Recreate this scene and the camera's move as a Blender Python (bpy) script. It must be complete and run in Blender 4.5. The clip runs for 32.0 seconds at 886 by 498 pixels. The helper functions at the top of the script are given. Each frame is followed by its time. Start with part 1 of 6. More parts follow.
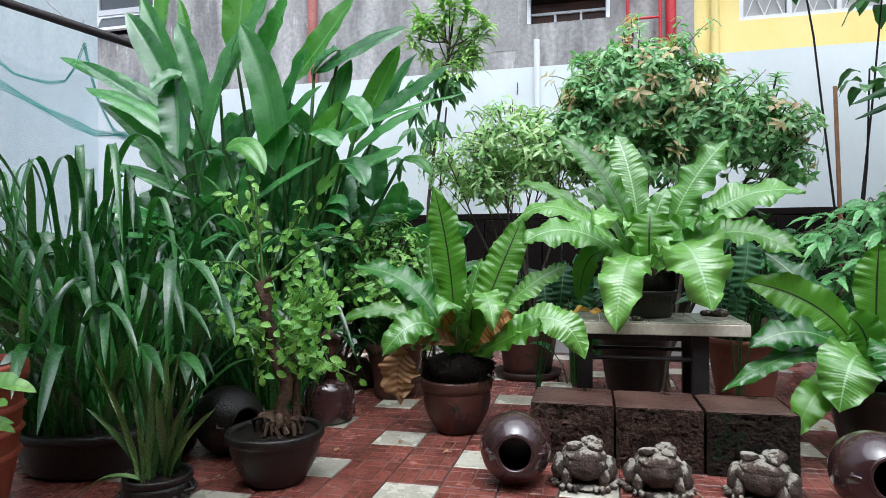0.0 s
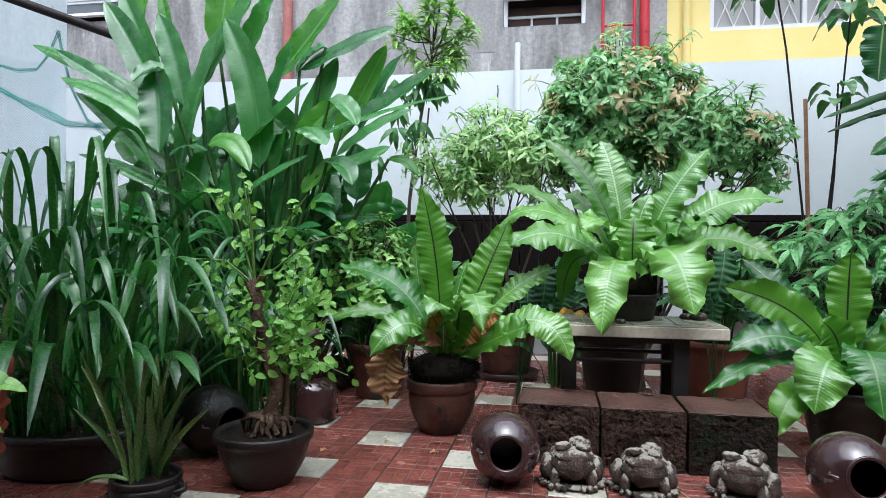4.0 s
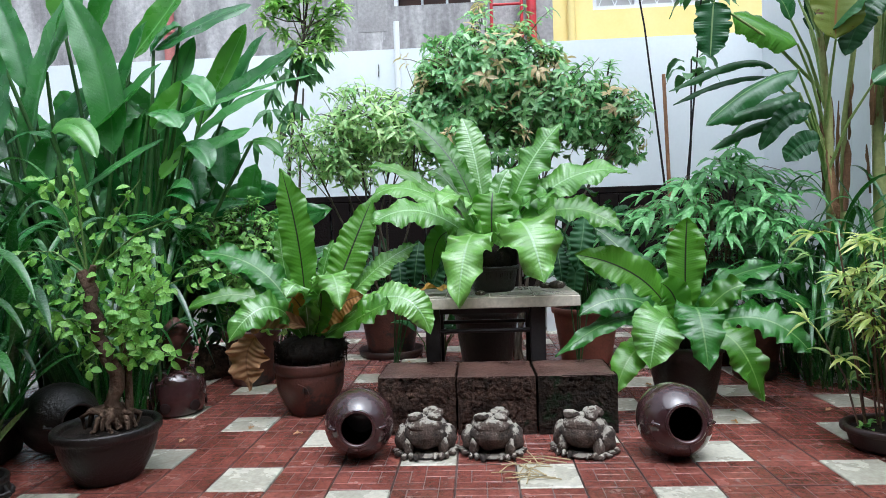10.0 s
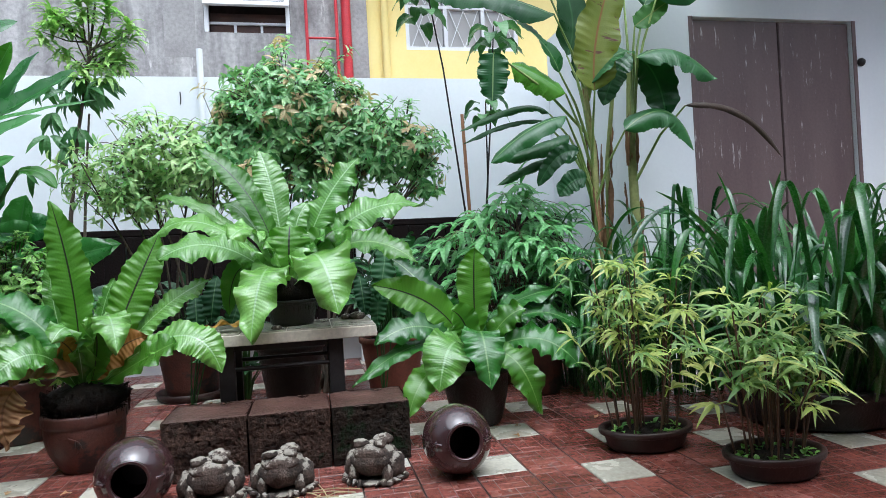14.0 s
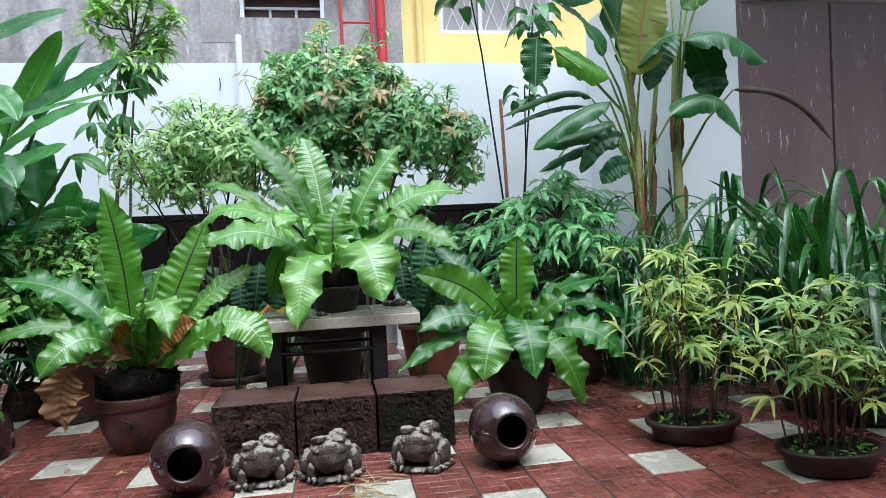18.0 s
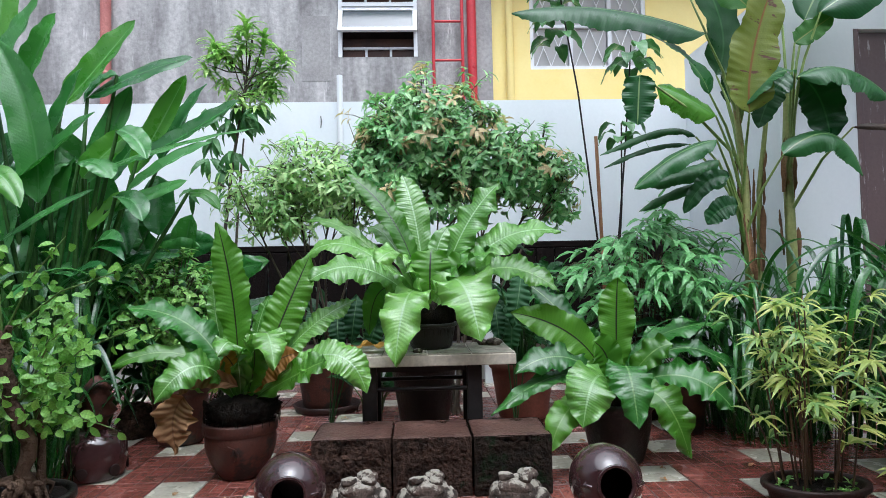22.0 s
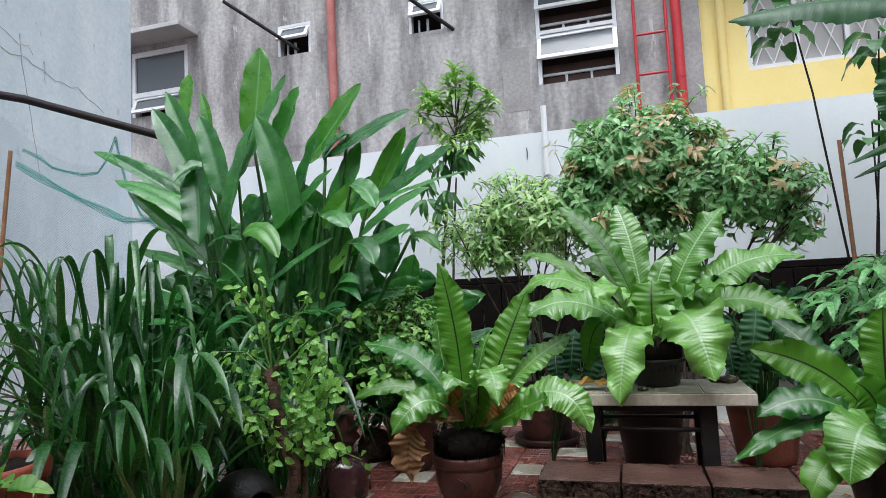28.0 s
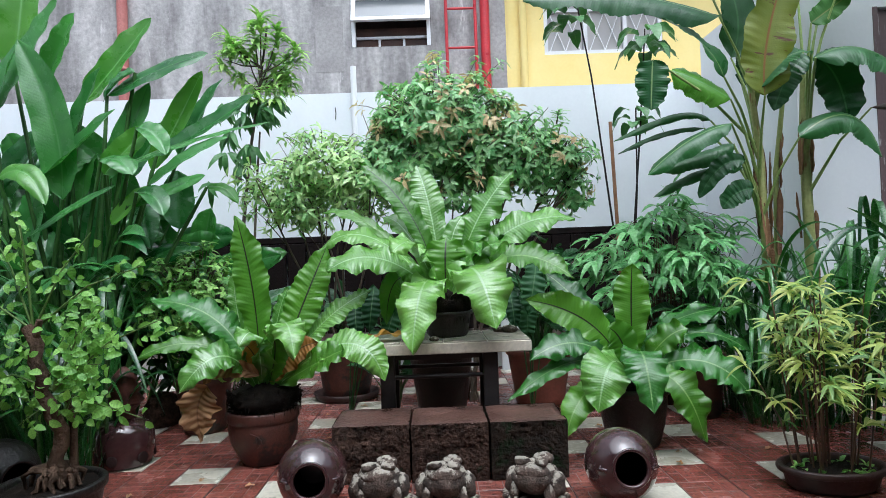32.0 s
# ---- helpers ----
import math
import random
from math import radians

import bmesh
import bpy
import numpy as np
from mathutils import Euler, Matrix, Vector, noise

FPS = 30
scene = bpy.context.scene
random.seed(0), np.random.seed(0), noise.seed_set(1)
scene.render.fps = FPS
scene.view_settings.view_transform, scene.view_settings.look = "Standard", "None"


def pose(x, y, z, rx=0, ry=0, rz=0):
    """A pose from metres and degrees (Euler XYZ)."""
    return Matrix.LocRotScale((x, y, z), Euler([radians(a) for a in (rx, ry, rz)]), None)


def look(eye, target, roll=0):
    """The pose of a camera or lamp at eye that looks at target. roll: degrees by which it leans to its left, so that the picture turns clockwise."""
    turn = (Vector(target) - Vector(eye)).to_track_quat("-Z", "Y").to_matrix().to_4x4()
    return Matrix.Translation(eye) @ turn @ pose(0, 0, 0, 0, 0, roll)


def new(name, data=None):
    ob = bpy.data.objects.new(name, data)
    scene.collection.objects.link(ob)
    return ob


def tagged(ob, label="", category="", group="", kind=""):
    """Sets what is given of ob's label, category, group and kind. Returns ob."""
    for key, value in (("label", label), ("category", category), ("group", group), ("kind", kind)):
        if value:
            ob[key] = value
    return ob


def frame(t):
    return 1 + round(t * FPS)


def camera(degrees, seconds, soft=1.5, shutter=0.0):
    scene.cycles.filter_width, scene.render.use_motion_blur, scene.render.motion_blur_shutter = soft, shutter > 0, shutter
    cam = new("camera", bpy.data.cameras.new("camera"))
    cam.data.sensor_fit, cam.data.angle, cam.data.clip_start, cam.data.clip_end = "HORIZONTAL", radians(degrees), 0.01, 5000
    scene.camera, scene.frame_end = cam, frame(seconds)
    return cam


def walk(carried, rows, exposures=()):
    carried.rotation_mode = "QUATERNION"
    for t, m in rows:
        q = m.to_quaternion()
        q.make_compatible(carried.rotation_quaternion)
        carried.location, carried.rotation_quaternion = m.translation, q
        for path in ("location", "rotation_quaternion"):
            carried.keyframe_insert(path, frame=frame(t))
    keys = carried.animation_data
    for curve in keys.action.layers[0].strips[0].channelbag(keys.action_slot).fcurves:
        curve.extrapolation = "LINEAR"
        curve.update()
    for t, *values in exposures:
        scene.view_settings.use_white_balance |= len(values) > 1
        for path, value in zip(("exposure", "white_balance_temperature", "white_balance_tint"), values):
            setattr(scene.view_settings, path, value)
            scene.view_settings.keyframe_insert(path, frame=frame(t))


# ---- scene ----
cam = camera(70.6, 32.0, soft=0.4)
PATH = [
    (0, (0.711, -1.899, 0.813), (0.252, 0.047, 0.817), -0.4),
    (0.5, (0.684, -1.906, 0.806), (0.161, 0.024, 0.818), -0.2),
    (1, (0.652, -1.913, 0.804), (0.135, 0.019, 0.788), -0.5),
    (1.5, (0.64, -1.925, 0.8), (0.151, 0.014, 0.806), 1.0),
    (2, (0.618, -1.931, 0.811), (0.134, 0.01, 0.836), 1.8),
    (2.5, (0.611, -1.929, 0.807), (0.144, 0.015, 0.826), 1.0),
    (3, (0.605, -1.936, 0.818), (0.196, 0.022, 0.831), 0.3),
    (3.5, (0.612, -1.931, 0.818), (0.24, 0.034, 0.827), 0.3),
    (4, (0.617, -1.933, 0.822), (0.265, 0.036, 0.823), 0.6),
    (4.5, (0.621, -1.931, 0.815), (0.323, 0.046, 0.812), 0.8),
    (6.5, (0.696, -1.923, 0.817), (0.426, 0.058, 0.756), -0.1),
    (7, (0.703, -1.92, 0.81), (0.386, 0.054, 0.739), -0.3),
    (7.5, (0.722, -1.92, 0.812), (0.392, 0.052, 0.749), -0.2),
    (8, (0.727, -1.917, 0.81), (0.426, 0.059, 0.75), -0.8),
    (8.5, (0.754, -1.92, 0.807), (0.483, 0.06, 0.751), -1.0),
    (9, (0.777, -1.923, 0.81), (0.584, 0.067, 0.749), -1.8),
    (9.5, (0.836, -1.915, 0.806), (0.697, 0.079, 0.754), -1.9),
    (10, (0.89, -1.921, 0.803), (0.783, 0.075, 0.744), -1.9),
    (10.5, (0.935, -1.931, 0.794), (0.885, 0.068, 0.745), -1.8),
    (11, (0.972, -1.953, 0.806), (1.012, 0.047, 0.798), -2.1),
    (11.5, (0.99, -1.967, 0.808), (1.101, 0.03, 0.819), -1.4),
    (12, (1.015, -1.968, 0.82), (1.271, 0.015, 0.846), -2.0),
    (12.5, (1.033, -1.973, 0.813), (1.363, 0.0, 0.829), -2.5),
    (13, (1.05, -1.98, 0.809), (1.435, -0.017, 0.83), -3.0),
    (13.5, (1.055, -1.985, 0.807), (1.473, -0.029, 0.82), -3.1),
    (15.5, (1.06, -1.983, 0.82), (1.474, -0.026, 0.849), -2.8),
    (16, (1.046, -1.979, 0.831), (1.485, -0.029, 0.875), -2.8),
    (16.5, (1.028, -1.972, 0.837), (1.465, -0.02, 0.832), -2.3),
    (17, (1.008, -1.966, 0.827), (1.407, -0.007, 0.783), -2.7),
    (17.5, (0.996, -1.96, 0.825), (1.359, 0.006, 0.792), -2.6),
    (18, (0.987, -1.962, 0.828), (1.318, 0.01, 0.795), -2.7),
    (18.5, (0.982, -1.957, 0.826), (1.253, 0.024, 0.792), -2.5),
    (19, (0.96, -1.949, 0.824), (1.18, 0.039, 0.781), -2.2),
    (19.5, (0.953, -1.949, 0.828), (1.139, 0.042, 0.793), -2.0),
    (20, (0.943, -1.943, 0.827), (1.106, 0.05, 0.794), -1.6),
    (20.5, (0.923, -1.938, 0.831), (1.037, 0.058, 0.798), -1.7),
    (21, (0.906, -1.941, 0.826), (1.016, 0.056, 0.805), -1.8),
    (21.5, (0.903, -1.947, 0.849), (1.003, 0.051, 0.864), -0.9),
    (22, (0.906, -1.942, 0.864), (0.989, 0.054, 0.94), -1.2),
    (22.5, (0.923, -1.949, 0.896), (1.071, 0.041, 1.021), -1.3),
    (23, (0.937, -1.959, 0.922), (1.131, 0.027, 1.047), -1.2),
    (23.5, (0.95, -1.973, 0.94), (1.171, 0.004, 1.152), -1.8),
    (24, (0.949, -1.976, 0.963), (1.222, -0.016, 1.247), -1.2),
    (24.5, (0.941, -1.988, 0.975), (1.13, -0.025, 1.308), -1.9),
    (26.5, (0.913, -1.977, 0.956), (0.742, 0.01, 1.109), -3.6),
    (27, (0.901, -1.978, 0.958), (0.621, -0.004, 1.113), -3.8),
    (27.5, (0.878, -1.967, 0.939), (0.515, -0.007, 1.101), -3.3),
    (28, (0.866, -1.957, 0.934), (0.31, -0.043, 1.097), -2.7),
    (28.5, (0.83, -1.956, 0.929), (0.274, -0.039, 1.05), -2.3),
    (29, (0.795, -1.958, 0.91), (0.272, -0.028, 0.923), -1.9),
    (29.5, (0.787, -1.968, 0.882), (0.368, -0.013, 0.842), -2.3),
    (30, (0.803, -1.971, 0.869), (0.487, 0.003, 0.81), -1.8),
    (30.5, (0.822, -1.978, 0.867), (0.635, 0.013, 0.829), -2.6),
    (31, (0.85, -1.989, 0.866), (0.752, 0.009, 0.84), -3.3),
    (31.5, (0.885, -1.995, 0.87), (0.908, 0.005, 0.891), -2.4),
    (32, (0.918, -1.975, 0.87), (0.944, 0.025, 0.908), -2.1),
]
walk(cam, [(t, look(eye, target, roll)) for t, eye, target, roll in PATH], [(0, 0.75, 5750, 8), (4, 0.75, 5700, 8), (8, 0.86, 5600, 8), (13, 0.77, 5650, 9), (20, 0.83, 5600, 9), (22, 0.69, 5700, 10), (24, 0.47, 5850, 13), (26.5, 0.34, 5950, 12), (28, 0.46, 5950, 11), (29, 0.55, 5900, 10), (30, 0.72, 5850, 10), (32, 0.70, 5700, 9)])

# ---- world, sun and exposure ----
world = bpy.data.worlds.new("overcast_sky")
scene.world = world
world.use_nodes = True
wn, wl = world.node_tree.nodes, world.node_tree.links
sky = wn.new("ShaderNodeTexSky")
sky.sky_type, sky.sun_disc = "NISHITA", False
sky.sun_elevation, sky.sun_rotation = radians(66), radians(170)
sky.air_density, sky.dust_density, sky.ozone_density = 1.0, 6.0, 0.6
pale = wn.new("ShaderNodeHueSaturation")
pale.inputs["Saturation"].default_value = 0.25
wl.new(sky.outputs[0], pale.inputs["Color"])
wl.new(pale.outputs[0], wn["Background"].inputs[0])
wn["Background"].inputs[1].default_value = 0.15
sun = new("sun", bpy.data.lights.new("sun", "SUN"))
sun.data.energy, sun.data.angle, sun.data.color = 1.15, radians(75), (1.0, 0.98, 0.95)
sun.matrix_world = look((1.1, -1.5, 8.0), (0.4, 1.2, 0))


# ---- materials ----
def nodes_of(name):
    m = bpy.data.materials.new(name)
    m.use_nodes = True
    return m, m.node_tree.nodes, m.node_tree.links, m.node_tree.nodes["Principled BSDF"]


def noise_node(n, l, vec, scale, detail=5.0, rough=0.6):
    t = n.new("ShaderNodeTexNoise")
    t.inputs["Scale"].default_value, t.inputs["Detail"].default_value, t.inputs["Roughness"].default_value = scale, detail, rough
    l.new(vec, t.inputs["Vector"])
    return t.outputs["Fac"]


def ramp(n, l, fac, stops):
    r = n.new("ShaderNodeValToRGB")
    e = r.color_ramp.elements
    while len(e) < len(stops):
        e.new(0.5)
    for el, (p, c) in zip(e, stops):
        el.position, el.color = p, (*c, 1.0)
    l.new(fac, r.inputs[0])
    return r.outputs[0]


def mix(n, l, fac, a, b, mode="MIX"):
    m = n.new("ShaderNodeMix")
    m.data_type, m.blend_type = "RGBA", mode
    for s, v in ((m.inputs[0], fac), (m.inputs[6], a), (m.inputs[7], b)):
        if isinstance(v, (int, float)):
            s.default_value = v
        elif isinstance(v, tuple):
            s.default_value = (*v, 1.0)
        else:
            l.new(v, s)
    return m.outputs[2]


def maths(n, l, op, a, b=0.0):
    m = n.new("ShaderNodeMath")
    m.operation = op
    for s, v in ((m.inputs[0], a), (m.inputs[1], b)):
        if isinstance(v, (int, float)):
            s.default_value = v
        else:
            l.new(v, s)
    return m.outputs[0]


def surface(name, low, high, rough=0.7, scale=4.0, fine=60.0, bump=0.15, stretch=(1, 1, 1), spots=None, metal=0.0, gloss=0.15, world_space=False, vary=0.12, coat=0.0, islands=False, upward=0.0, span=0.18):
    """A solid surface: two colours by large stains, a fine grain, spots of a third colour, relief."""
    m, n, l, p = nodes_of(name)
    if world_space:
        vec = n.new("ShaderNodeNewGeometry").outputs["Position"]
    else:
        vec = n.new("ShaderNodeTexCoord").outputs["Object"]
    mp = n.new("ShaderNodeMapping")
    mp.inputs["Scale"].default_value = stretch
    l.new(vec, mp.inputs[0])
    big = noise_node(n, l, mp.outputs[0], scale)
    small = noise_node(n, l, vec, fine, 4.0)
    col = ramp(n, l, big, [(0.5 - span, low), (0.5 + span, high)])
    grain = ramp(n, l, small, [(0.3, (1 - vary * 1.6,) * 3), (0.7, (1 + vary,) * 3)])
    col = mix(n, l, 1.0, col, grain, "MULTIPLY")
    info = n.new("ShaderNodeObjectInfo")
    shade = ramp(n, l, info.outputs["Random"], [(0.0, (0.9,) * 3), (1.0, (1.08,) * 3)])
    col = mix(n, l, 0.6, col, shade, "MULTIPLY")
    if islands:
        each = n.new("ShaderNodeNewGeometry").outputs["Random Per Island"]
        col = mix(n, l, 0.8, col, ramp(n, l, each, [(0.0, (0.72, 0.7, 0.7)), (0.5, (1.0, 1.0, 1.0)), (1.0, (1.25, 1.3, 1.35))]), "MULTIPLY")
    if spots:
        c, at, sc = spots
        s = noise_node(n, l, mp.outputs[0], sc, 6.0, 0.7)
        # upward raises the mask by the normal's z, lightening up-facing sides
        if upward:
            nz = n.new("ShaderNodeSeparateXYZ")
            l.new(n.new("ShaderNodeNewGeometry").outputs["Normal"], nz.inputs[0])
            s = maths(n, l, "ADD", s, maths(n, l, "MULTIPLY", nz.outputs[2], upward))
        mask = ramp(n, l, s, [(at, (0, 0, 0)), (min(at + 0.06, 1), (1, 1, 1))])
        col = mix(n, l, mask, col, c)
    l.new(col, p.inputs["Base Color"])
    rr = ramp(n, l, big, [(0.3, (max(rough - gloss, 0.03),) * 3), (0.7, (min(rough + gloss * 0.6, 1),) * 3)])
    l.new(rr, p.inputs["Roughness"])
    p.inputs["Metallic"].default_value = metal
    p.inputs["Coat Weight"].default_value = coat
    b = n.new("ShaderNodeBump")
    b.inputs["Strength"].default_value, b.inputs["Distance"].default_value = bump, 0.02
    l.new(small, b.inputs["Height"])
    l.new(b.outputs[0], p.inputs["Normal"])
    return m


def foliage(name, dark, light, rib, veins=14.0, rough=0.32, relief=0.35, through_=0.25, tips=None, vein_mix=0.35, coat=0.12, burn=None, spec=0.5, slant=0.6, wet=11.0):
    """A leaf: two greens by noise and by leaf, a midrib and side veins from the UVs, a wet sheen and some light through it."""
    m, n, l, p = nodes_of(name)
    tc = n.new("ShaderNodeTexCoord")
    uv = n.new("ShaderNodeSeparateXYZ")
    l.new(tc.outputs["UV"], uv.inputs[0])
    across = maths(n, l, "ABSOLUTE", maths(n, l, "SUBTRACT", uv.outputs[0], 0.5))
    wave = maths(n, l, "SINE", maths(n, l, "SUBTRACT", maths(n, l, "MULTIPLY", uv.outputs[1], veins * 6.2832), maths(n, l, "MULTIPLY", across, veins * slant)))
    big = noise_node(n, l, tc.outputs["Object"], 7.0, 3.0)
    geo = n.new("ShaderNodeNewGeometry")
    info = n.new("ShaderNodeObjectInfo")
    each = maths(n, l, "FRACT", maths(n, l, "ADD", geo.outputs["Random Per Island"], info.outputs["Random"]))
    fac = maths(n, l, "ADD", maths(n, l, "MULTIPLY", big, 0.6), maths(n, l, "MULTIPLY", each, 0.45))
    col = ramp(n, l, fac, [(0.25, dark), (0.75, light)])
    stripe = ramp(n, l, wave, [(0.0, (0.7, 0.74, 0.7)), (1.0, (1.12, 1.12, 1.1))])
    col = mix(n, l, vein_mix, col, stripe, "MULTIPLY")
    if tips:
        col = mix(n, l, ramp(n, l, each, [(tips[1], (0, 0, 0)), (min(1, tips[1] + 0.06), (1, 1, 1))]), col, tips[0])
    if burn:
        st = n.new("ShaderNodeMapping")
        st.inputs["Scale"].default_value = (1.6, 16.0, 1.0)
        l.new(tc.outputs["UV"], st.inputs[0])
        col = mix(n, l, ramp(n, l, noise_node(n, l, st.outputs[0], 1.0, 3.0), [(0.60, (0, 0, 0)), (0.64, (1, 1, 1))]), col, burn)
    mid = ramp(n, l, across, [(0.0, (1, 1, 1)), (0.014, (1, 1, 1)), (0.03, (0, 0, 0))])
    col = mix(n, l, mid, col, rib)
    l.new(col, p.inputs["Base Color"])
    rr = ramp(n, l, noise_node(n, l, tc.outputs["Object"], wet, 3.0), [(0.3, (max(0.05, rough - 0.1),) * 3), (0.7, (rough + 0.18,) * 3)])
    l.new(rr, p.inputs["Roughness"])
    p.inputs["Specular IOR Level"].default_value = spec
    p.inputs["Coat Weight"].default_value, p.inputs["Coat Roughness"].default_value = coat, 0.3
    b = n.new("ShaderNodeBump")
    b.inputs["Strength"].default_value, b.inputs["Distance"].default_value = relief, 0.004
    l.new(wave, b.inputs["Height"])
    drops = n.new("ShaderNodeBump")
    drops.inputs["Strength"].default_value, drops.inputs["Distance"].default_value = 0.3, 0.003
    l.new(noise_node(n, l, tc.outputs["Object"], 130.0, 2.0), drops.inputs["Height"])
    l.new(b.outputs[0], drops.inputs["Normal"])
    l.new(drops.outputs[0], p.inputs["Normal"])
    l.new(drops.outputs[0], p.inputs["Coat Normal"])
    t = n.new("ShaderNodeBsdfTranslucent")
    l.new(mix(n, l, 1.0, col, (1.1, 1.25, 0.75), "MULTIPLY"), t.inputs["Color"])
    ms = n.new("ShaderNodeMixShader")
    ms.inputs[0].default_value = through_
    l.new(p.outputs[0], ms.inputs[1])
    l.new(t.outputs[0], ms.inputs[2])
    l.new(ms.outputs[0], n["Material Output"].inputs[0])
    return m


def glass(name, tint=(0.22, 0.25, 0.27), rough=0.16):
    m, n, l, p = nodes_of(name)
    p.inputs["Base Color"].default_value = (*tint, 1)
    p.inputs["Roughness"].default_value = rough
    p.inputs["Transmission Weight"].default_value = 0.25
    v = n.new("ShaderNodeTexCoord")
    b = n.new("ShaderNodeBump")
    b.inputs["Strength"].default_value = 0.3
    l.new(noise_node(n, l, v.outputs["Object"], 45.0), b.inputs["Height"])
    l.new(b.outputs[0], p.inputs["Normal"])
    return m


M_RED = surface("red_floor_tile", (0.115, 0.031, 0.022), (0.29, 0.092, 0.068), 0.24, 3.5, 45, 0.2, spots=((0.28, 0.17, 0.145), 0.6, 16.0), gloss=0.16, world_space=True, islands=True, vary=0.22)
M_MORTAR = surface("worn_pale_joint", (0.09, 0.045, 0.037), (0.20, 0.11, 0.09), 0.6, 8, 80, 0.2, world_space=True)
M_CREAM = surface("cream_floor_tile", (0.42, 0.39, 0.31), (0.60, 0.57, 0.47), 0.3, 5, 50, 0.05, spots=((0.25, 0.2, 0.14), 0.7, 14.0), world_space=True)
M_GROUT = surface("floor_joint", (0.08, 0.05, 0.042), (0.17, 0.12, 0.105), 0.85, 6, 80, 0.2)
M_WHITE = surface("white_wall_paint", (0.75, 0.79, 0.82), (0.84, 0.87, 0.89), 0.6, 1.2, 40, 0.03, (1, 1, 0.35), spots=((0.5, 0.53, 0.53), 0.69, 3.0), vary=0.012)
M_LEFTWALL = surface("weathered_white_plaster", (0.60, 0.71, 0.77), (0.78, 0.85, 0.89), 0.7, 2.2, 30, 0.2, (1, 1, 0.3), spots=((0.33, 0.41, 0.45), 0.63, 5.0), vary=0.05)
M_CEMENT = surface("bare_cement_plaster", (0.23, 0.222, 0.22), (0.52, 0.51, 0.50), 0.85, 1.7, 18, 0.4, (1.5, 1, 0.33), spots=((0.62, 0.61, 0.60), 0.61, 4.0), vary=0.16, span=0.10)
M_CEMENT2 = surface("patched_cement", (0.30, 0.29, 0.285), (0.42, 0.41, 0.40), 0.85, 2.0, 25, 0.25)
M_YELLOW = surface("yellow_wall_paint", (0.92, 0.73, 0.24), (0.96, 0.82, 0.36), 0.6, 1.0, 30, 0.03, vary=0.015)
M_SOFFIT = surface("cream_soffit", (0.72, 0.60, 0.42), (0.80, 0.68, 0.48), 0.7, 1.0, 30, 0.05, vary=0.05)
M_ROOF = surface("grey_roof_metal", (0.40, 0.40, 0.40), (0.58, 0.58, 0.57), 0.4, 3, 60, 0.05, (1, 0.1, 1), metal=0.3)
M_GREENMETAL = surface("dark_green_gutter_paint", (0.012, 0.07, 0.065), (0.02, 0.12, 0.105), 0.4, 3, 60, 0.04)
M_REDPAINT = surface("red_metal_paint", (0.42, 0.02, 0.03), (0.58, 0.04, 0.05), 0.4, 5, 60, 0.06, spots=((0.2, 0.06, 0.05), 0.7, 12.0))
M_PINKPIPE = surface("faded_red_pipe", (0.36, 0.11, 0.10), (0.48, 0.19, 0.16), 0.6, 3, 50, 0.06)
M_ALU = surface("white_window_aluminium", (0.72, 0.74, 0.76), (0.82, 0.84, 0.86), 0.4, 3, 60, 0.02, vary=0.03)
# the rooms' lack of light is put into this near-black colour
M_DARKROOM = surface("dark_room_backdrop", (0.02, 0.012, 0.01), (0.06, 0.035, 0.03), 0.7, 3, 30, 0.05)
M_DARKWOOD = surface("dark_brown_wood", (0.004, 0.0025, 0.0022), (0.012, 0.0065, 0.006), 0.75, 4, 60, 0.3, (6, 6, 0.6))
M_DOOR = surface("brown_door_paint", (0.12, 0.078, 0.08), (0.17, 0.118, 0.117), 0.5, 1.5, 50, 0.08, (2.2, 1, 0.3), spots=((0.50, 0.46, 0.45), 0.60, 13.0), vary=0.06)
M_BLACKMETAL = surface("black_painted_metal", (0.01, 0.009, 0.009), (0.035, 0.03, 0.03), 0.45, 8, 80, 0.1, metal=0.3)
M_BLACKPIPE = surface("black_pipe", (0.012, 0.01, 0.01), (0.04, 0.03, 0.03), 0.5, 5, 60, 0.2, spots=((0.12, 0.1, 0.09), 0.7, 20.0))
M_TERRA = surface("weathered_terracotta", (0.034, 0.011, 0.008), (0.125, 0.038, 0.024), 0.55, 5, 70, 0.2, spots=((0.025, 0.017, 0.014), 0.53, 6.0))
M_TERRARED = surface("dull_red_terracotta", (0.15, 0.045, 0.03), (0.28, 0.09, 0.06), 0.55, 5, 70, 0.2)
M_TERRABRIGHT = surface("orange_red_terracotta", (0.30, 0.064, 0.038), (0.44, 0.108, 0.06), 0.5, 4, 70, 0.15)
M_DARKPOT = surface("dark_brown_clay_pot", (0.006, 0.0045, 0.004), (0.021, 0.014, 0.012), 0.42, 7, 70, 0.3, spots=((0.05, 0.038, 0.034), 0.72, 9.0))
M_TRAY = surface("brown_clay_tray", (0.018, 0.009, 0.008), (0.05, 0.022, 0.017), 0.5, 6, 70, 0.2, spots=((0.15, 0.10, 0.08), 0.66, 10.0))
M_GLAZE = surface("brown_glazed_jar", (0.034, 0.014, 0.015), (0.072, 0.032, 0.033), 0.12, 4, 50, 0.05, spots=((0.14, 0.08, 0.07), 0.7, 12.0), gloss=0.08, coat=0.7)
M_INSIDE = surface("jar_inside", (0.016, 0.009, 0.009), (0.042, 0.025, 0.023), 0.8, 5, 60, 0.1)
M_SOIL = surface("dark_wet_soil", (0.006, 0.005, 0.004), (0.03, 0.021, 0.016), 0.9, 20, 120, 0.8)
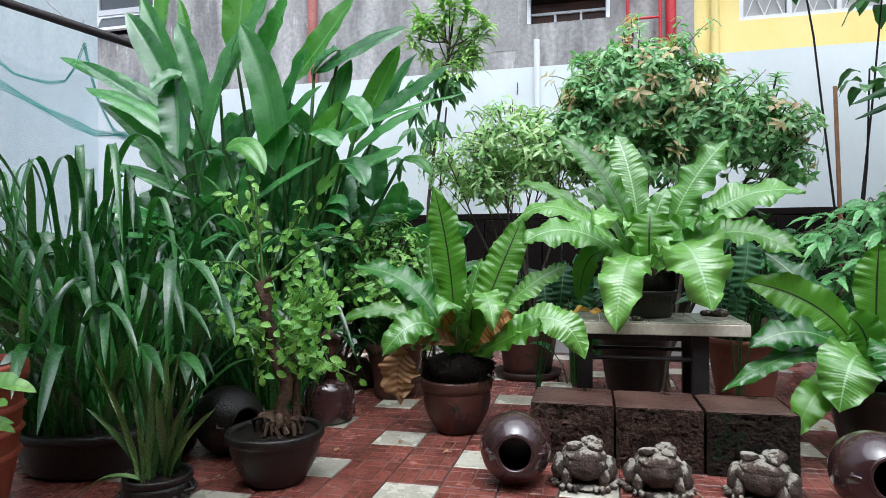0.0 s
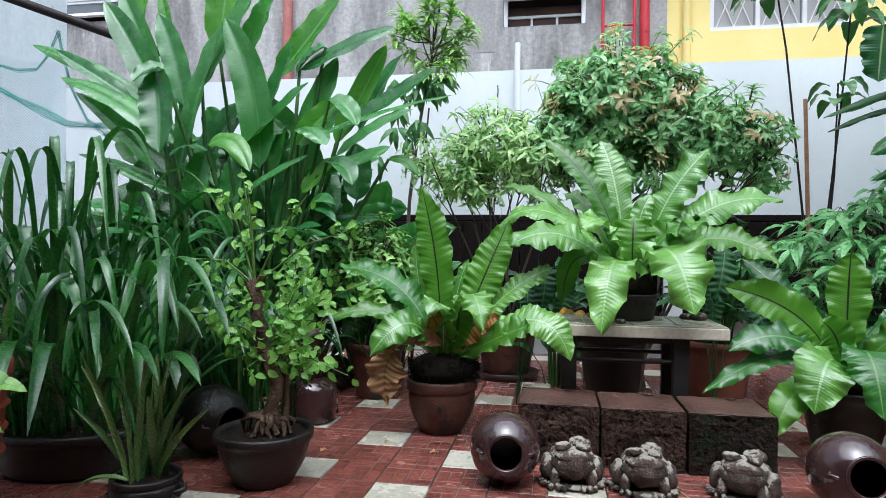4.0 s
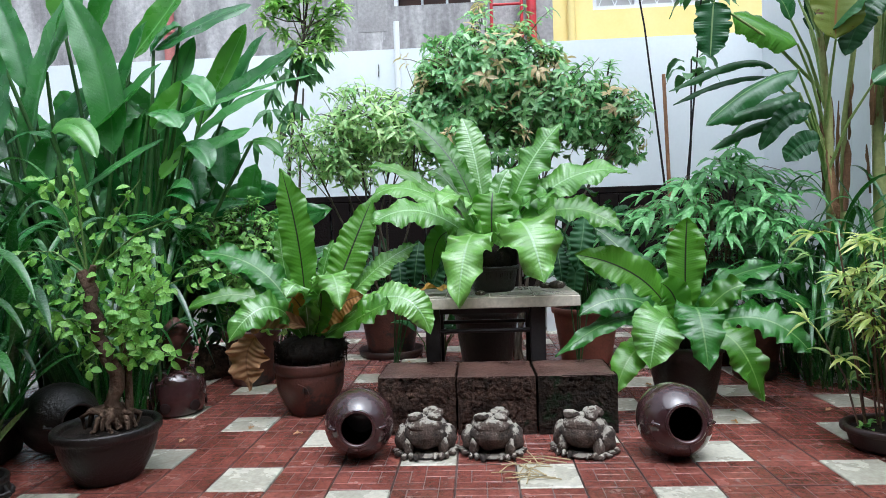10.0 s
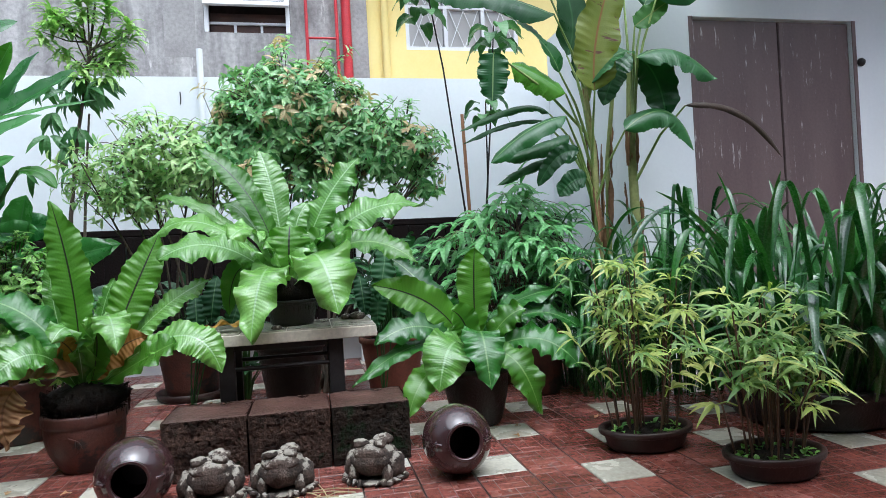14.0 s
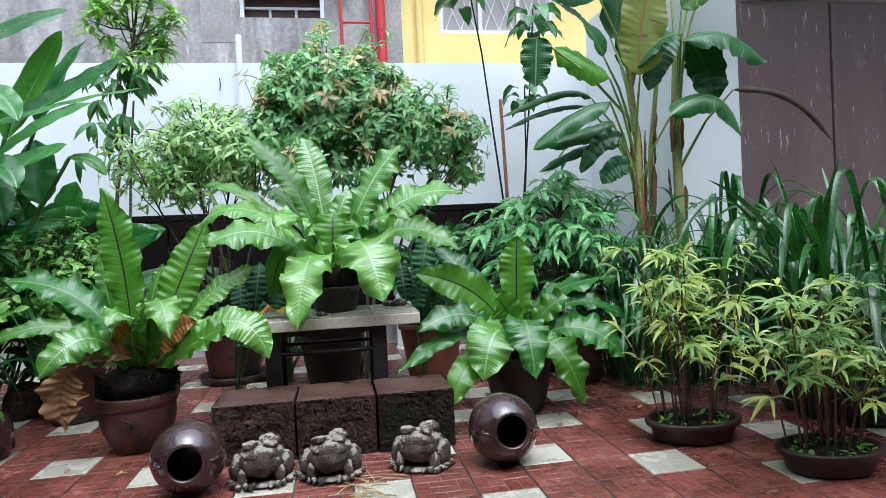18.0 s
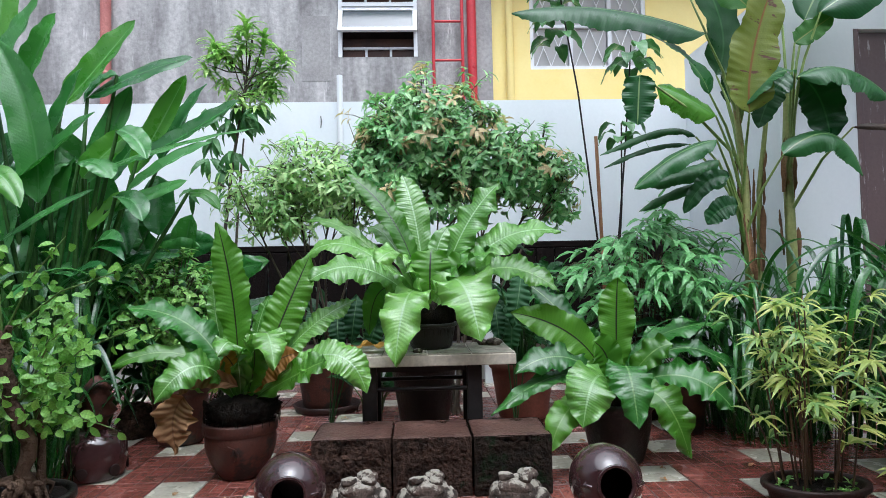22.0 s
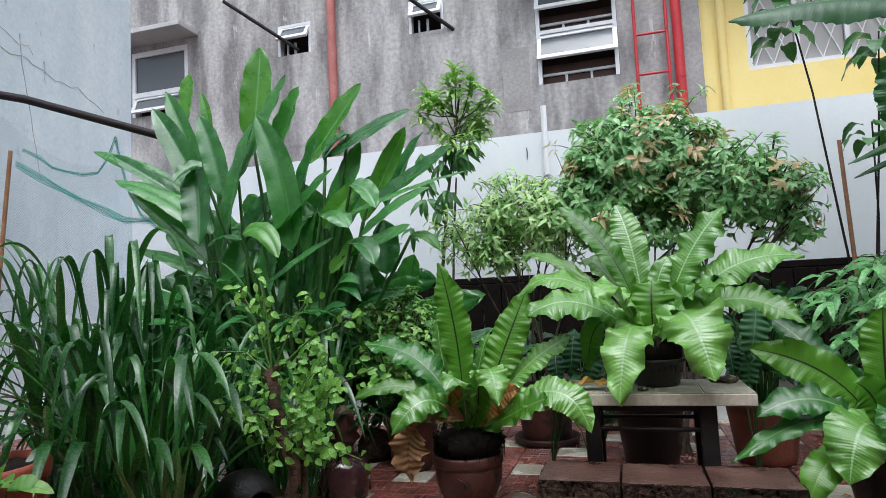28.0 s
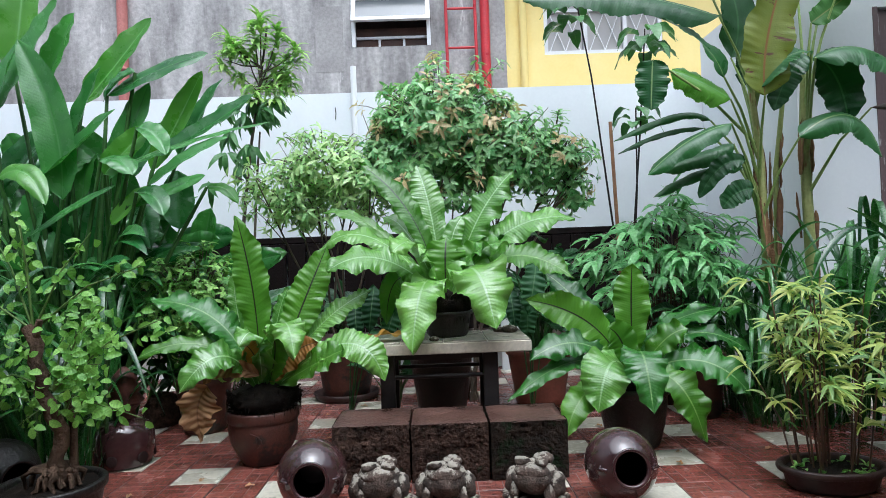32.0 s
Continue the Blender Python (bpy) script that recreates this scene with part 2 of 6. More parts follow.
M_ROOT = surface("black_fibrous_roots", (0.006, 0.005, 0.004), (0.025, 0.018, 0.013), 0.95, 30, 160, 1.0, (1, 1, 0.3))
M_STONE = surface("dark_porous_adobe_stone", (0.014, 0.009, 0.007), (0.105, 0.062, 0.045), 0.85, 16, 70, 1.0, spots=((0.010, 0.014, 0.007), 0.60, 12.0), vary=0.4)
# darker copy for the third block: green moss plus the fern's shade
M_STONEMOSSSHADE = surface("mossy_shaded_adobe_stone", (0.006, 0.005, 0.004), (0.042, 0.028, 0.020), 0.85, 14, 70, 1.0, spots=((0.012, 0.022, 0.009), 0.5, 9.0), vary=0.4)
M_STONETOP = surface("reddish_stone_top", (0.062, 0.030, 0.023), (0.15, 0.078, 0.06), 0.42, 7, 70, 0.35, spots=((0.04, 0.03, 0.026), 0.62, 14.0), vary=0.2)
# white lichen spots, plus a lightening of up-facing sides put into the colour
M_FROG = surface("lichened_pale_topped_stone", (0.022, 0.016, 0.012), (0.15, 0.108, 0.085), 0.9, 14, 110, 0.6, spots=((0.38, 0.345, 0.285), 0.63, 19.0), upward=0.2, gloss=0.08, vary=0.3)
M_TABLETILE = surface("cream_table_tile", (0.36, 0.33, 0.27), (0.52, 0.48, 0.40), 0.25, 4, 50, 0.04, spots=((0.3, 0.24, 0.17), 0.68, 12.0))
M_TABLEEDGE = surface("cream_table_edge", (0.52, 0.46, 0.37), (0.68, 0.62, 0.52), 0.4, 4, 50, 0.04)
M_BARK = surface("brown_bark", (0.045, 0.028, 0.019), (0.17, 0.11, 0.075), 0.85, 12, 60, 0.7, (1, 1, 0.3))
M_TWIG = surface("grey_brown_twig", (0.05, 0.04, 0.028), (0.13, 0.10, 0.07), 0.85, 12, 60, 0.3)
M_GREENTWIG = surface("green_stem", (0.07, 0.15, 0.025), (0.15, 0.25, 0.06), 0.6, 12, 60, 0.1)
M_HELISTALK = surface("dark_green_stalk", (0.02, 0.075, 0.014), (0.06, 0.16, 0.03), 0.5, 8, 60, 0.1)
M_PETIOLE = surface("yellow_green_stalk", (0.20, 0.31, 0.07), (0.36, 0.46, 0.16), 0.5, 8, 60, 0.1)
M_CANE = surface("brown_cane", (0.05, 0.027, 0.018), (0.15, 0.085, 0.045), 0.6, 10, 60, 0.2)
M_BAMBOO = surface("bamboo_stake", (0.28, 0.12, 0.06), (0.42, 0.22, 0.11), 0.6, 10, 60, 0.2)
M_BANSTEM = surface("banana_stem", (0.20, 0.26, 0.07), (0.40, 0.41, 0.16), 0.6, 5, 40, 0.2, (3, 3, 0.5), spots=((0.22, 0.10, 0.04), 0.6, 4.0))
M_STRAW = surface("dry_straw", (0.34, 0.26, 0.13), (0.5, 0.4, 0.22), 0.7, 10, 60, 0.1)
M_NETPALE = surface("pale_nylon_mesh", (0.30, 0.42, 0.44), (0.42, 0.54, 0.56), 0.6, 5, 60, 0.0)
M_NET = surface("green_nylon_net", (0.05, 0.36, 0.30), (0.10, 0.48, 0.41), 0.6, 5, 60, 0.0)
M_DRYLEAF = foliage("dry_brown_leaf", (0.24, 0.115, 0.045), (0.56, 0.34, 0.18), (0.2, 0.1, 0.045), 9, 0.75, 0.5, 0.12, vein_mix=0.4, coat=0.0, slant=1.8)
M_TANLEAF = foliage("pale_dry_banana_leaf", (0.34, 0.25, 0.14), (0.52, 0.40, 0.26), (0.3, 0.2, 0.1), 40, 0.8, 0.08, 0.2, vein_mix=0.2, coat=0.0)
M_RUSTLEAF = foliage("rusty_leaf", (0.20, 0.08, 0.015), (0.38, 0.17, 0.03), (0.06, 0.03, 0.012), 16, 0.55, 0.3, 0.2, vein_mix=0.12)
M_OCHRE = foliage("ochre_dead_leaf", (0.30, 0.15, 0.015), (0.48, 0.27, 0.035), (0.35, 0.2, 0.03), 9, 0.5, 0.3, 0.15, vein_mix=0.15)
M_FERN = foliage("birds_nest_fern_leaf", (0.010, 0.075, 0.010), (0.04, 0.17, 0.022), (0.16, 0.30, 0.10), 46, 0.28, 0.06, 0.18, vein_mix=0.06, coat=0.2, spec=0.55)
# part of the wet sky sheen is put into this paler green
M_FERNB = foliage("sheen_pale_fern_leaf", (0.075, 0.225, 0.03), (0.19, 0.41, 0.075), (0.30, 0.50, 0.22), 46, 0.2, 0.1, 0.22, vein_mix=0.08, coat=0.34, spec=0.68)
# the lime of light passing through the fronds is in this base colour
M_FERNU = foliage("backlit_fern_leaf_underside", (0.04, 0.16, 0.008), (0.105, 0.29, 0.022), (0.014, 0.016, 0.008), 46, 0.36, 0.08, 0.32, vein_mix=0.1, coat=0.1, spec=0.6)
M_FERNL = foliage("lime_fern_leaf", (0.04, 0.15, 0.010), (0.11, 0.29, 0.026), (0.18, 0.34, 0.08), 46, 0.3, 0.07, 0.28, vein_mix=0.08, coat=0.2, spec=0.6)
M_HELI = foliage("heliconia_leaf", (0.014, 0.11, 0.02), (0.085, 0.31, 0.06), (0.10, 0.28, 0.09), 40, 0.2, 0.03, 0.28, vein_mix=0.12, coat=0.42, spec=0.7, slant=1.2)
M_HELIB = foliage("bright_heliconia_leaf", (0.05, 0.22, 0.018), (0.14, 0.38, 0.045), (0.16, 0.38, 0.11), 40, 0.28, 0.03, 0.3, vein_mix=0.05, coat=0.3, spec=0.7, slant=1.2)
M_HELID = foliage("dark_heliconia_leaf", (0.02, 0.13, 0.028), (0.08, 0.28, 0.065), (0.06, 0.18, 0.06), 40, 0.24, 0.03, 0.2, vein_mix=0.05, coat=0.42, spec=0.7, slant=1.2)
# lighter copy of the banana leaf, coloured as if lit through
M_BANLIT = foliage("lit_banana_leaf_underside", (0.035, 0.13, 0.02), (0.085, 0.22, 0.04), (0.16, 0.20, 0.05), 70, 0.5, 0.04, 0.34, vein_mix=0.4, coat=0.0, spec=0.3)
M_SHEATH = surface("dry_banana_sheath", (0.10, 0.05, 0.022), (0.28, 0.15, 0.07), 0.8, 8, 60, 0.4, (3, 3, 0.5))
M_BANANA = foliage("banana_leaf", (0.013, 0.085, 0.023), (0.042, 0.165, 0.043), (0.22, 0.34, 0.14), 70, 0.36, 0.05, 0.34, vein_mix=0.35, coat=0.2, spec=0.55)
M_BROWNLEAF = foliage("withered_banana_leaf", (0.028, 0.018, 0.012), (0.075, 0.045, 0.03), (0.05, 0.03, 0.02), 30, 0.6, 0.1, 0.1, vein_mix=0.2, coat=0.0)
M_BANUNDER = foliage("yellowing_banana_leaf", (0.10, 0.16, 0.014), (0.20, 0.23, 0.028), (0.22, 0.10, 0.02), 60, 0.45, 0.02, 0.28, vein_mix=0.1, burn=(0.10, 0.035, 0.02))
M_LILY = foliage("spider_lily_leaf", (0.005, 0.045, 0.010), (0.05, 0.19, 0.033), (0.02, 0.10, 0.03), 1, 0.22, 0.1, 0.2, vein_mix=0.0, coat=0.45, spec=0.52, wet=95.0)
M_SANS = foliage("banded_snake_plant_leaf", (0.035, 0.10, 0.03), (0.19, 0.30, 0.09), (0.10, 0.18, 0.07), 21, 0.3, 0.1, 0.1, vein_mix=1.0)
M_BONSAI = foliage("bright_green_small_leaf", (0.12, 0.34, 0.045), (0.30, 0.58, 0.11), (0.16, 0.36, 0.08), 5, 0.4, 0.2, 0.3)
M_BUSH = foliage("glossy_bush_leaf", (0.065, 0.29, 0.07), (0.48, 0.75, 0.37), (0.24, 0.44, 0.2), 6, 0.3, 0.2, 0.28, coat=0.3)
M_NEWLEAF = foliage("pinkish_new_leaf", (0.50, 0.34, 0.17), (0.74, 0.60, 0.36), (0.4, 0.26, 0.14), 6, 0.35, 0.2, 0.3)
M_BUSHPALE = foliage("pale_bush_leaf", (0.18, 0.42, 0.12), (0.62, 0.80, 0.38), (0.35, 0.52, 0.22), 6, 0.32, 0.2, 0.28)
M_SLIM = foliage("slim_tree_leaf", (0.20, 0.42, 0.09), (0.50, 0.70, 0.24), (0.2, 0.42, 0.12), 6, 0.32, 0.2, 0.28)
M_COMP = foliage("feathery_leaf", (0.055, 0.24, 0.055), (0.23, 0.52, 0.19), (0.09, 0.28, 0.08), 6, 0.34, 0.2, 0.25)
M_PALM = foliage("lady_palm_leaf", (0.06, 0.19, 0.03), (0.34, 0.50, 0.14), (0.13, 0.25, 0.06), 1, 0.36, 0.1, 0.28, vein_mix=0.0)
M_PALMY = foliage("yellowing_lady_palm_leaf", (0.26, 0.38, 0.05), (0.58, 0.62, 0.19), (0.28, 0.34, 0.08), 1, 0.4, 0.1, 0.3, vein_mix=0.0)
M_SAP = foliage("sapling_leaf", (0.035, 0.13, 0.035), (0.10, 0.26, 0.08), (0.09, 0.2, 0.06), 9, 0.32, 0.15, 0.22, vein_mix=0.05)
M_MID = foliage("dense_small_leaf", (0.09, 0.28, 0.045), (0.34, 0.58, 0.14), (0.08, 0.24, 0.05), 5, 0.34, 0.2, 0.22)
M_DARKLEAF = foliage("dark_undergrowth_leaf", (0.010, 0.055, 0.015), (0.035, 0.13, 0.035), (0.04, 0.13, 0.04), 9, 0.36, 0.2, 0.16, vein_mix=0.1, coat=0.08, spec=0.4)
M_ALOC = foliage("dark_veined_leaf", (0.010, 0.05, 0.018), (0.035, 0.12, 0.04), (0.08, 0.17, 0.07), 9, 0.5, 0.1, 0.15, vein_mix=0.15, slant=1.6, coat=0.0, spec=0.25)
M_GLASS = glass("rain_spotted_glass", (0.14, 0.16, 0.175), 0.12)
M_GLASSPALE = glass("pale_frosted_glass", (0.50, 0.49, 0.48), 0.3)
M_BROWNWOOD = surface("brown_window_wood", (0.05, 0.022, 0.016), (0.11, 0.05, 0.035), 0.6, 4, 60, 0.2)
M_PVC = surface("white_plastic_pipe", (0.82, 0.84, 0.85), (0.88, 0.89, 0.9), 0.4, 3, 60, 0.01, vary=0.01)


for m_ in (M_DARKWOOD, M_STONE, M_STONEMOSSSHADE, M_SOIL, M_ROOT, M_INSIDE, M_DARKROOM, M_BARK, M_BLACKPIPE):
    m_.node_tree.nodes["Principled BSDF"].inputs["Specular IOR Level"].default_value = 0.15


# ---- building helpers ----
V = Vector
PROFILES = {
    "nest": ((0, 0.12, 0.3, 0.6, 0.8, 0.93, 1), (0.12, 0.32, 0.7, 1, 0.85, 0.45, 0.0)),
    "banana": ((0, 0.04, 0.12, 0.5, 0.85, 0.96, 1), (0.04, 0.45, 0.85, 1, 0.75, 0.35, 0.0)),
    "heli": ((0, 0.05, 0.16, 0.42, 0.72, 0.88, 0.96, 1), (0.03, 0.50, 0.88, 1, 0.88, 0.58, 0.26, 0.0)),
    "strap": ((0, 0.1, 0.5, 0.8, 0.93, 1), (0.5, 0.7, 1, 0.95, 0.55, 0.0)),
    "lance": ((0, 0.15, 0.4, 0.8, 1), (0.05, 0.65, 1, 0.5, 0.0)),
    "oval": ((0, 0.12, 0.45, 0.8, 1), (0.05, 0.7, 1, 0.65, 0.0)),
    "spear": ((0, 0.1, 0.5, 0.9, 1), (0.5, 0.8, 1, 0.5, 0.02)),
}


class Geo:
    """Vertices, faces and UVs of one mesh."""

    def __init__(self):
        self.v, self.f, self.uv = [], [], []

    def grid(self, rows, uvs=None, close=False):
        """Rows of points of equal count, joined into quads."""
        o, k = len(self.v), len(rows[0])
        for i, r in enumerate(rows):
            for j, p in enumerate(r):
                self.v.append(tuple(p))
                self.uv.append(uvs[i][j] if uvs else (j / max(k - 1, 1), i / max(len(rows) - 1, 1)))
        for i in range(len(rows) - 1):
            for j in range(k if close else k - 1):
                b = (j + 1) % k
                self.f.append((o + i * k + j, o + i * k + b, o + (i + 1) * k + b, o + (i + 1) * k + j))
        return self

    def box(self, a, b, m=None):
        o = len(self.v)
        for x in (a[0], b[0]):
            for y in (a[1], b[1]):
                for z in (a[2], b[2]):
                    p = V((x, y, z))
                    self.v.append(tuple(m @ p if m else p))
                    self.uv.append((0.3, 0.3))
        for q in ((0, 1, 3, 2), (4, 6, 7, 5), (0, 4, 5, 1), (2, 3, 7, 6), (0, 2, 6, 4), (1, 5, 7, 3)):
            self.f.append(tuple(o + i for i in q))
        return self

    def wall(self, xs, zs, holes, y0, y1):
        """A wall on a net of cuts, with cells left open and their reveals closed: one joined sheet with thickness."""
        nx, nz = len(xs), len(zs)
        o = len(self.v)
        for y in (y0, y1):
            for z in zs:
                for x in xs:
                    self.v.append((x, y, z))
                    self.uv.append((x, z))
        at = lambda i, j, k: o + k * nx * nz + j * nx + i
        solid = lambda i, j: 0 <= i < nx - 1 and 0 <= j < nz - 1 and (i, j) not in holes
        for i in range(nx - 1):
            for j in range(nz - 1):
                if not solid(i, j):
                    continue
                self.f.append((at(i, j, 0), at(i + 1, j, 0), at(i + 1, j + 1, 0), at(i, j + 1, 0)))
                self.f.append((at(i, j, 1), at(i, j + 1, 1), at(i + 1, j + 1, 1), at(i + 1, j, 1)))
                if not solid(i - 1, j):
                    self.f.append((at(i, j, 0), at(i, j + 1, 0), at(i, j + 1, 1), at(i, j, 1)))
                if not solid(i + 1, j):
                    self.f.append((at(i + 1, j, 0), at(i + 1, j, 1), at(i + 1, j + 1, 1), at(i + 1, j + 1, 0)))
                if not solid(i, j - 1):
                    self.f.append((at(i, j, 0), at(i, j, 1), at(i + 1, j, 1), at(i + 1, j, 0)))
                if not solid(i, j + 1):
                    self.f.append((at(i, j + 1, 0), at(i + 1, j + 1, 0), at(i + 1, j + 1, 1), at(i, j + 1, 1)))
        return self

    def lathe(self, prof, n=28, m=None, sx=1.0, sy=1.0, cap=True, wob=0.0):
        rows = []
        for r, z in prof:
            row = []
            for k in range(n):
                a = 2 * math.pi * k / n
                w = 1 + wob * math.sin(3 * a + 9 * z)
                p = V((r * w * sx * math.cos(a), r * w * sy * math.sin(a), z))
                row.append(m @ p if m else p)
            rows.append(row)
        o = len(self.v)
        self.grid(rows, close=True)
        if cap:
            self.f.append(tuple(o + k for k in reversed(range(n))))
        if cap is True:
            e = o + (len(prof) - 1) * n
            self.f.append(tuple(e + k for k in range(n)))
        return self

    def tube(self, pts, r0, r1=None, n=8):
        pts = [V(p) for p in pts]
        r1 = r0 if r1 is None else r1
        rows, ref = [], V((0.31, 0.17, 0.93))
        for i, p in enumerate(pts):
            t = (pts[min(i + 1, len(pts) - 1)] - pts[max(i - 1, 0)]).normalized()
            a = t.cross(ref)
            if a.length < 0.05:
                a = t.cross(V((1, 0, 0)))
            a.normalize()
            b = t.cross(a)
            r = r0 + (r1 - r0) * i / max(len(pts) - 1, 1)
            rows.append([p + (a * math.cos(2 * math.pi * k / n) + b * math.sin(2 * math.pi * k / n)) * r for k in range(n)])
        self.grid(rows, close=True)
        for ring in (list(reversed(rows[0])), rows[-1]):
            o = len(self.v)
            self.v += [tuple(q) for q in ring]
            self.uv += [(0.3, 0.3)] * n
            self.f.append(tuple(range(o, o + n)))
        return self

    def blade(self, base, ctrl, tip, width, kind="nest", fold=0.25, ripple=0.0, waves=6.0, n=20, m=6, twist=0.0, az=None, phase=0.0, droop=0.0, face=None, corr=0.0, ribs=12.0):
        """A leaf along the curve base, ctrl (one point or two), tip; fold lifts its edges, ripple waves them, droop lets them hang, corr presses ribs from midrib to edge."""
        base, tip = V(base), V(tip)
        c1, c2 = (V(ctrl[0]), V(ctrl[1])) if isinstance(ctrl, tuple) and not isinstance(ctrl[0], (int, float)) else (base.lerp(V(ctrl), 2 / 3), tip.lerp(V(ctrl), 2 / 3))
        h = tip - base
        if az is None:
            az = math.atan2(h.y, h.x)
        side0 = V((-math.sin(az), math.cos(az), 0))
        xs, ws = PROFILES[kind]
        rows, uvs = [], []
        for i in range(n + 1):
            s = i / n
            p = base * (1 - s) ** 3 + c1 * (3 * s * (1 - s) ** 2) + c2 * (3 * s * s * (1 - s)) + tip * s ** 3
            t = ((c1 - base) * (1 - s) ** 2 + (c2 - c1) * (2 * s * (1 - s)) + (tip - c2) * s * s).normalized()
            if face is not None:
                side = V(face).cross(t)
                side = side.normalized() if side.length > 0.05 else side0
            else:
                side = (side0 - t * side0.dot(t)).normalized()
            up = t.cross(side)
            if twist:
                q = Matrix.Rotation(twist * s, 3, t)
                side, up = q @ side, q @ up
            w = width * float(np.interp(s, xs, ws))
            row, uvr = [], []
            for j in range(m + 1):
                u = -1 + 2 * j / m
                a = abs(u)
                lift = fold * a * w - droop * a * a * w
                if ripple:
                    lift += ripple * width * 1.5 * a ** 3 * math.sin(2 * math.pi * waves * s + phase + (1.7 if u > 0 else 0))
                    lift += ripple * 0.5 * width * a ** 2 * math.sin(2 * math.pi * waves * 0.37 * s + phase * 1.7)
                    edge = 1 + ripple * 0.25 * a * math.sin(2 * math.pi * waves * 0.7 * s + phase * 2 + u)
                else:
                    edge = 1
                if corr:
                    turn = 2 * math.pi * ribs * (s - 0.03 * a) + phase + (0.9 if u > 0 else 0) + 1.2 * noise.noise(V((s * 7, phase, u * 0.7)))
                    amp = corr * (0.75 + 0.9 * noise.noise(V((s * 5, phase * 3 + (4 if u > 0 else 0), 1.5)))) * min(1.0, 6 * s)
                    lift += amp * width * 1.35 * a ** (1.4 if kind == "nest" else 1.1) * math.sin(turn) + 0.9 * corr * width * a * a * noise.noise(V((s * 6, u, phase)))
                    edge += amp * 0.9 * a * a * math.cos(turn)
                if kind == "banana":
                    edge -= 0.3 * a ** 4 * max(0.0, noise.noise(V((s * 13, phase + (3 if u > 0 else 0), 2.2))) - 0.1)
                row.append(p + side * (u * w * edge) + up * lift)
                uvr.append((0.5 + u / 2, s))
            rows.append(row)
            uvs.append(uvr)
        return self.grid(rows, uvs)

    def leaflet(self, p, d, size, wide, nrm, bend=0.25):
        """A small leaf of four quads."""
        d, nrm = d.normalized(), nrm
        s = d.cross(nrm)
        s = s.normalized() if s.length > 1e-3 else V((1, 0, 0))
        u = s.cross(d)
        o = len(self.v)
        for q, w, lift in ((0.0, 0.0, 0.0), (0.2, 0.36, 0.05), (0.48, 0.5, 0.06), (0.78, 0.33, -0.3 * bend)):
            c = p + d * size * q + u * size * lift
            for e in ((0,) if w == 0 else (1, 0, -1)):
                self.v.append(tuple(c + s * wide * w * e + u * wide * 0.15 * abs(e)))
                self.uv.append((0.5 + 0.5 * e, q))
        self.v.append(tuple(p + d * size - u * size * bend))
        self.uv.append((0.5, 1))
        for q in ((0, 1, 2), (0, 2, 3), (1, 4, 5, 2), (2, 5, 6, 3), (4, 7, 8, 5), (5, 8, 9, 6), (7, 10, 8), (8, 10, 9)):
            self.f.append(tuple(o + i for i in q))

    def mesh(self, name, smooth=True):
        me = bpy.data.meshes.new(name)
        me.from_pydata(self.v, [], self.f)
        lay = me.uv_layers.new(name="uv")
        idx = np.empty(len(me.loops), dtype=np.int32)
        me.loops.foreach_get("vertex_index", idx)
        lay.data.foreach_set("uv", np.array(self.uv, dtype=np.float32)[idx].ravel())
        if smooth:
            me.polygons.foreach_set("use_smooth", np.ones(len(me.polygons), dtype=bool))
        return me


def part(name, g, material, parent=None, label="", smooth=True, bevel=0.0, mat4=None):
    """One mesh object from a Geo or a finished mesh, under a thing or a part."""
    me = g.mesh(name, smooth) if isinstance(g, Geo) else g
    if not me.materials:
        me.materials.append(material)
    ob = new(name, me)
    if parent:
        ob.parent = parent
    if mat4 is not None:
        ob.matrix_basis = mat4
    if label:
        ob["label"] = label
    if bevel:
        b = ob.modifiers.new("edge", "BEVEL")
        b.width, b.segments, b.limit_method = bevel, 2, "ANGLE"
    return ob


def thing(name, at, label, category, group="", rz=0):
    ob = new(name)
    ob.empty_display_size = 0.05
    ob.matrix_basis = pose(*at, 0, 0, rz)
    return tagged(ob, label, category, group)


def structure(name, g, material, label, category, smooth=False, bevel=0.0):
    return tagged(part(name, g, material, None, "", smooth, bevel), label, category, kind="structure")


def rnd(a, b):
    return random.uniform(a, b)


def sphere_dir():
    z, a = rnd(-1, 1), rnd(0, 2 * math.pi)
    r = math.sqrt(max(0.0, 1 - z * z))
    return V((r * math.cos(a), r * math.sin(a), z))


# ---- ground, floor and walls ----
structure("ground", Geo().grid([[(-60, -60, -0.06), (70, -60, -0.06)], [(-60, 70, -0.06), (70, 70, -0.06)]]), M_GROUT, "bare dark earth around the tiled courtyard", "ground")
floor = structure("floor", Geo().box((-4.6, -4.2, -0.055), (6.6, 3.2, -0.012)), M_GROUT, "courtyard floor of red brick-pattern tiles set with cream tiles", "floor")

WALL_Y = 3.12
structure("wall_back", Geo().box((-4.6, WALL_Y, -0.05), (3.3, WALL_Y + 0.16, 2.27)), M_WHITE, "white painted garden wall behind the potted plants", "wall")
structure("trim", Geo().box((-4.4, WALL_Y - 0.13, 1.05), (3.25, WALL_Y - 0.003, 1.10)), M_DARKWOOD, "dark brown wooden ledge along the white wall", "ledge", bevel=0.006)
cracks = Geo()
random.seed(9)
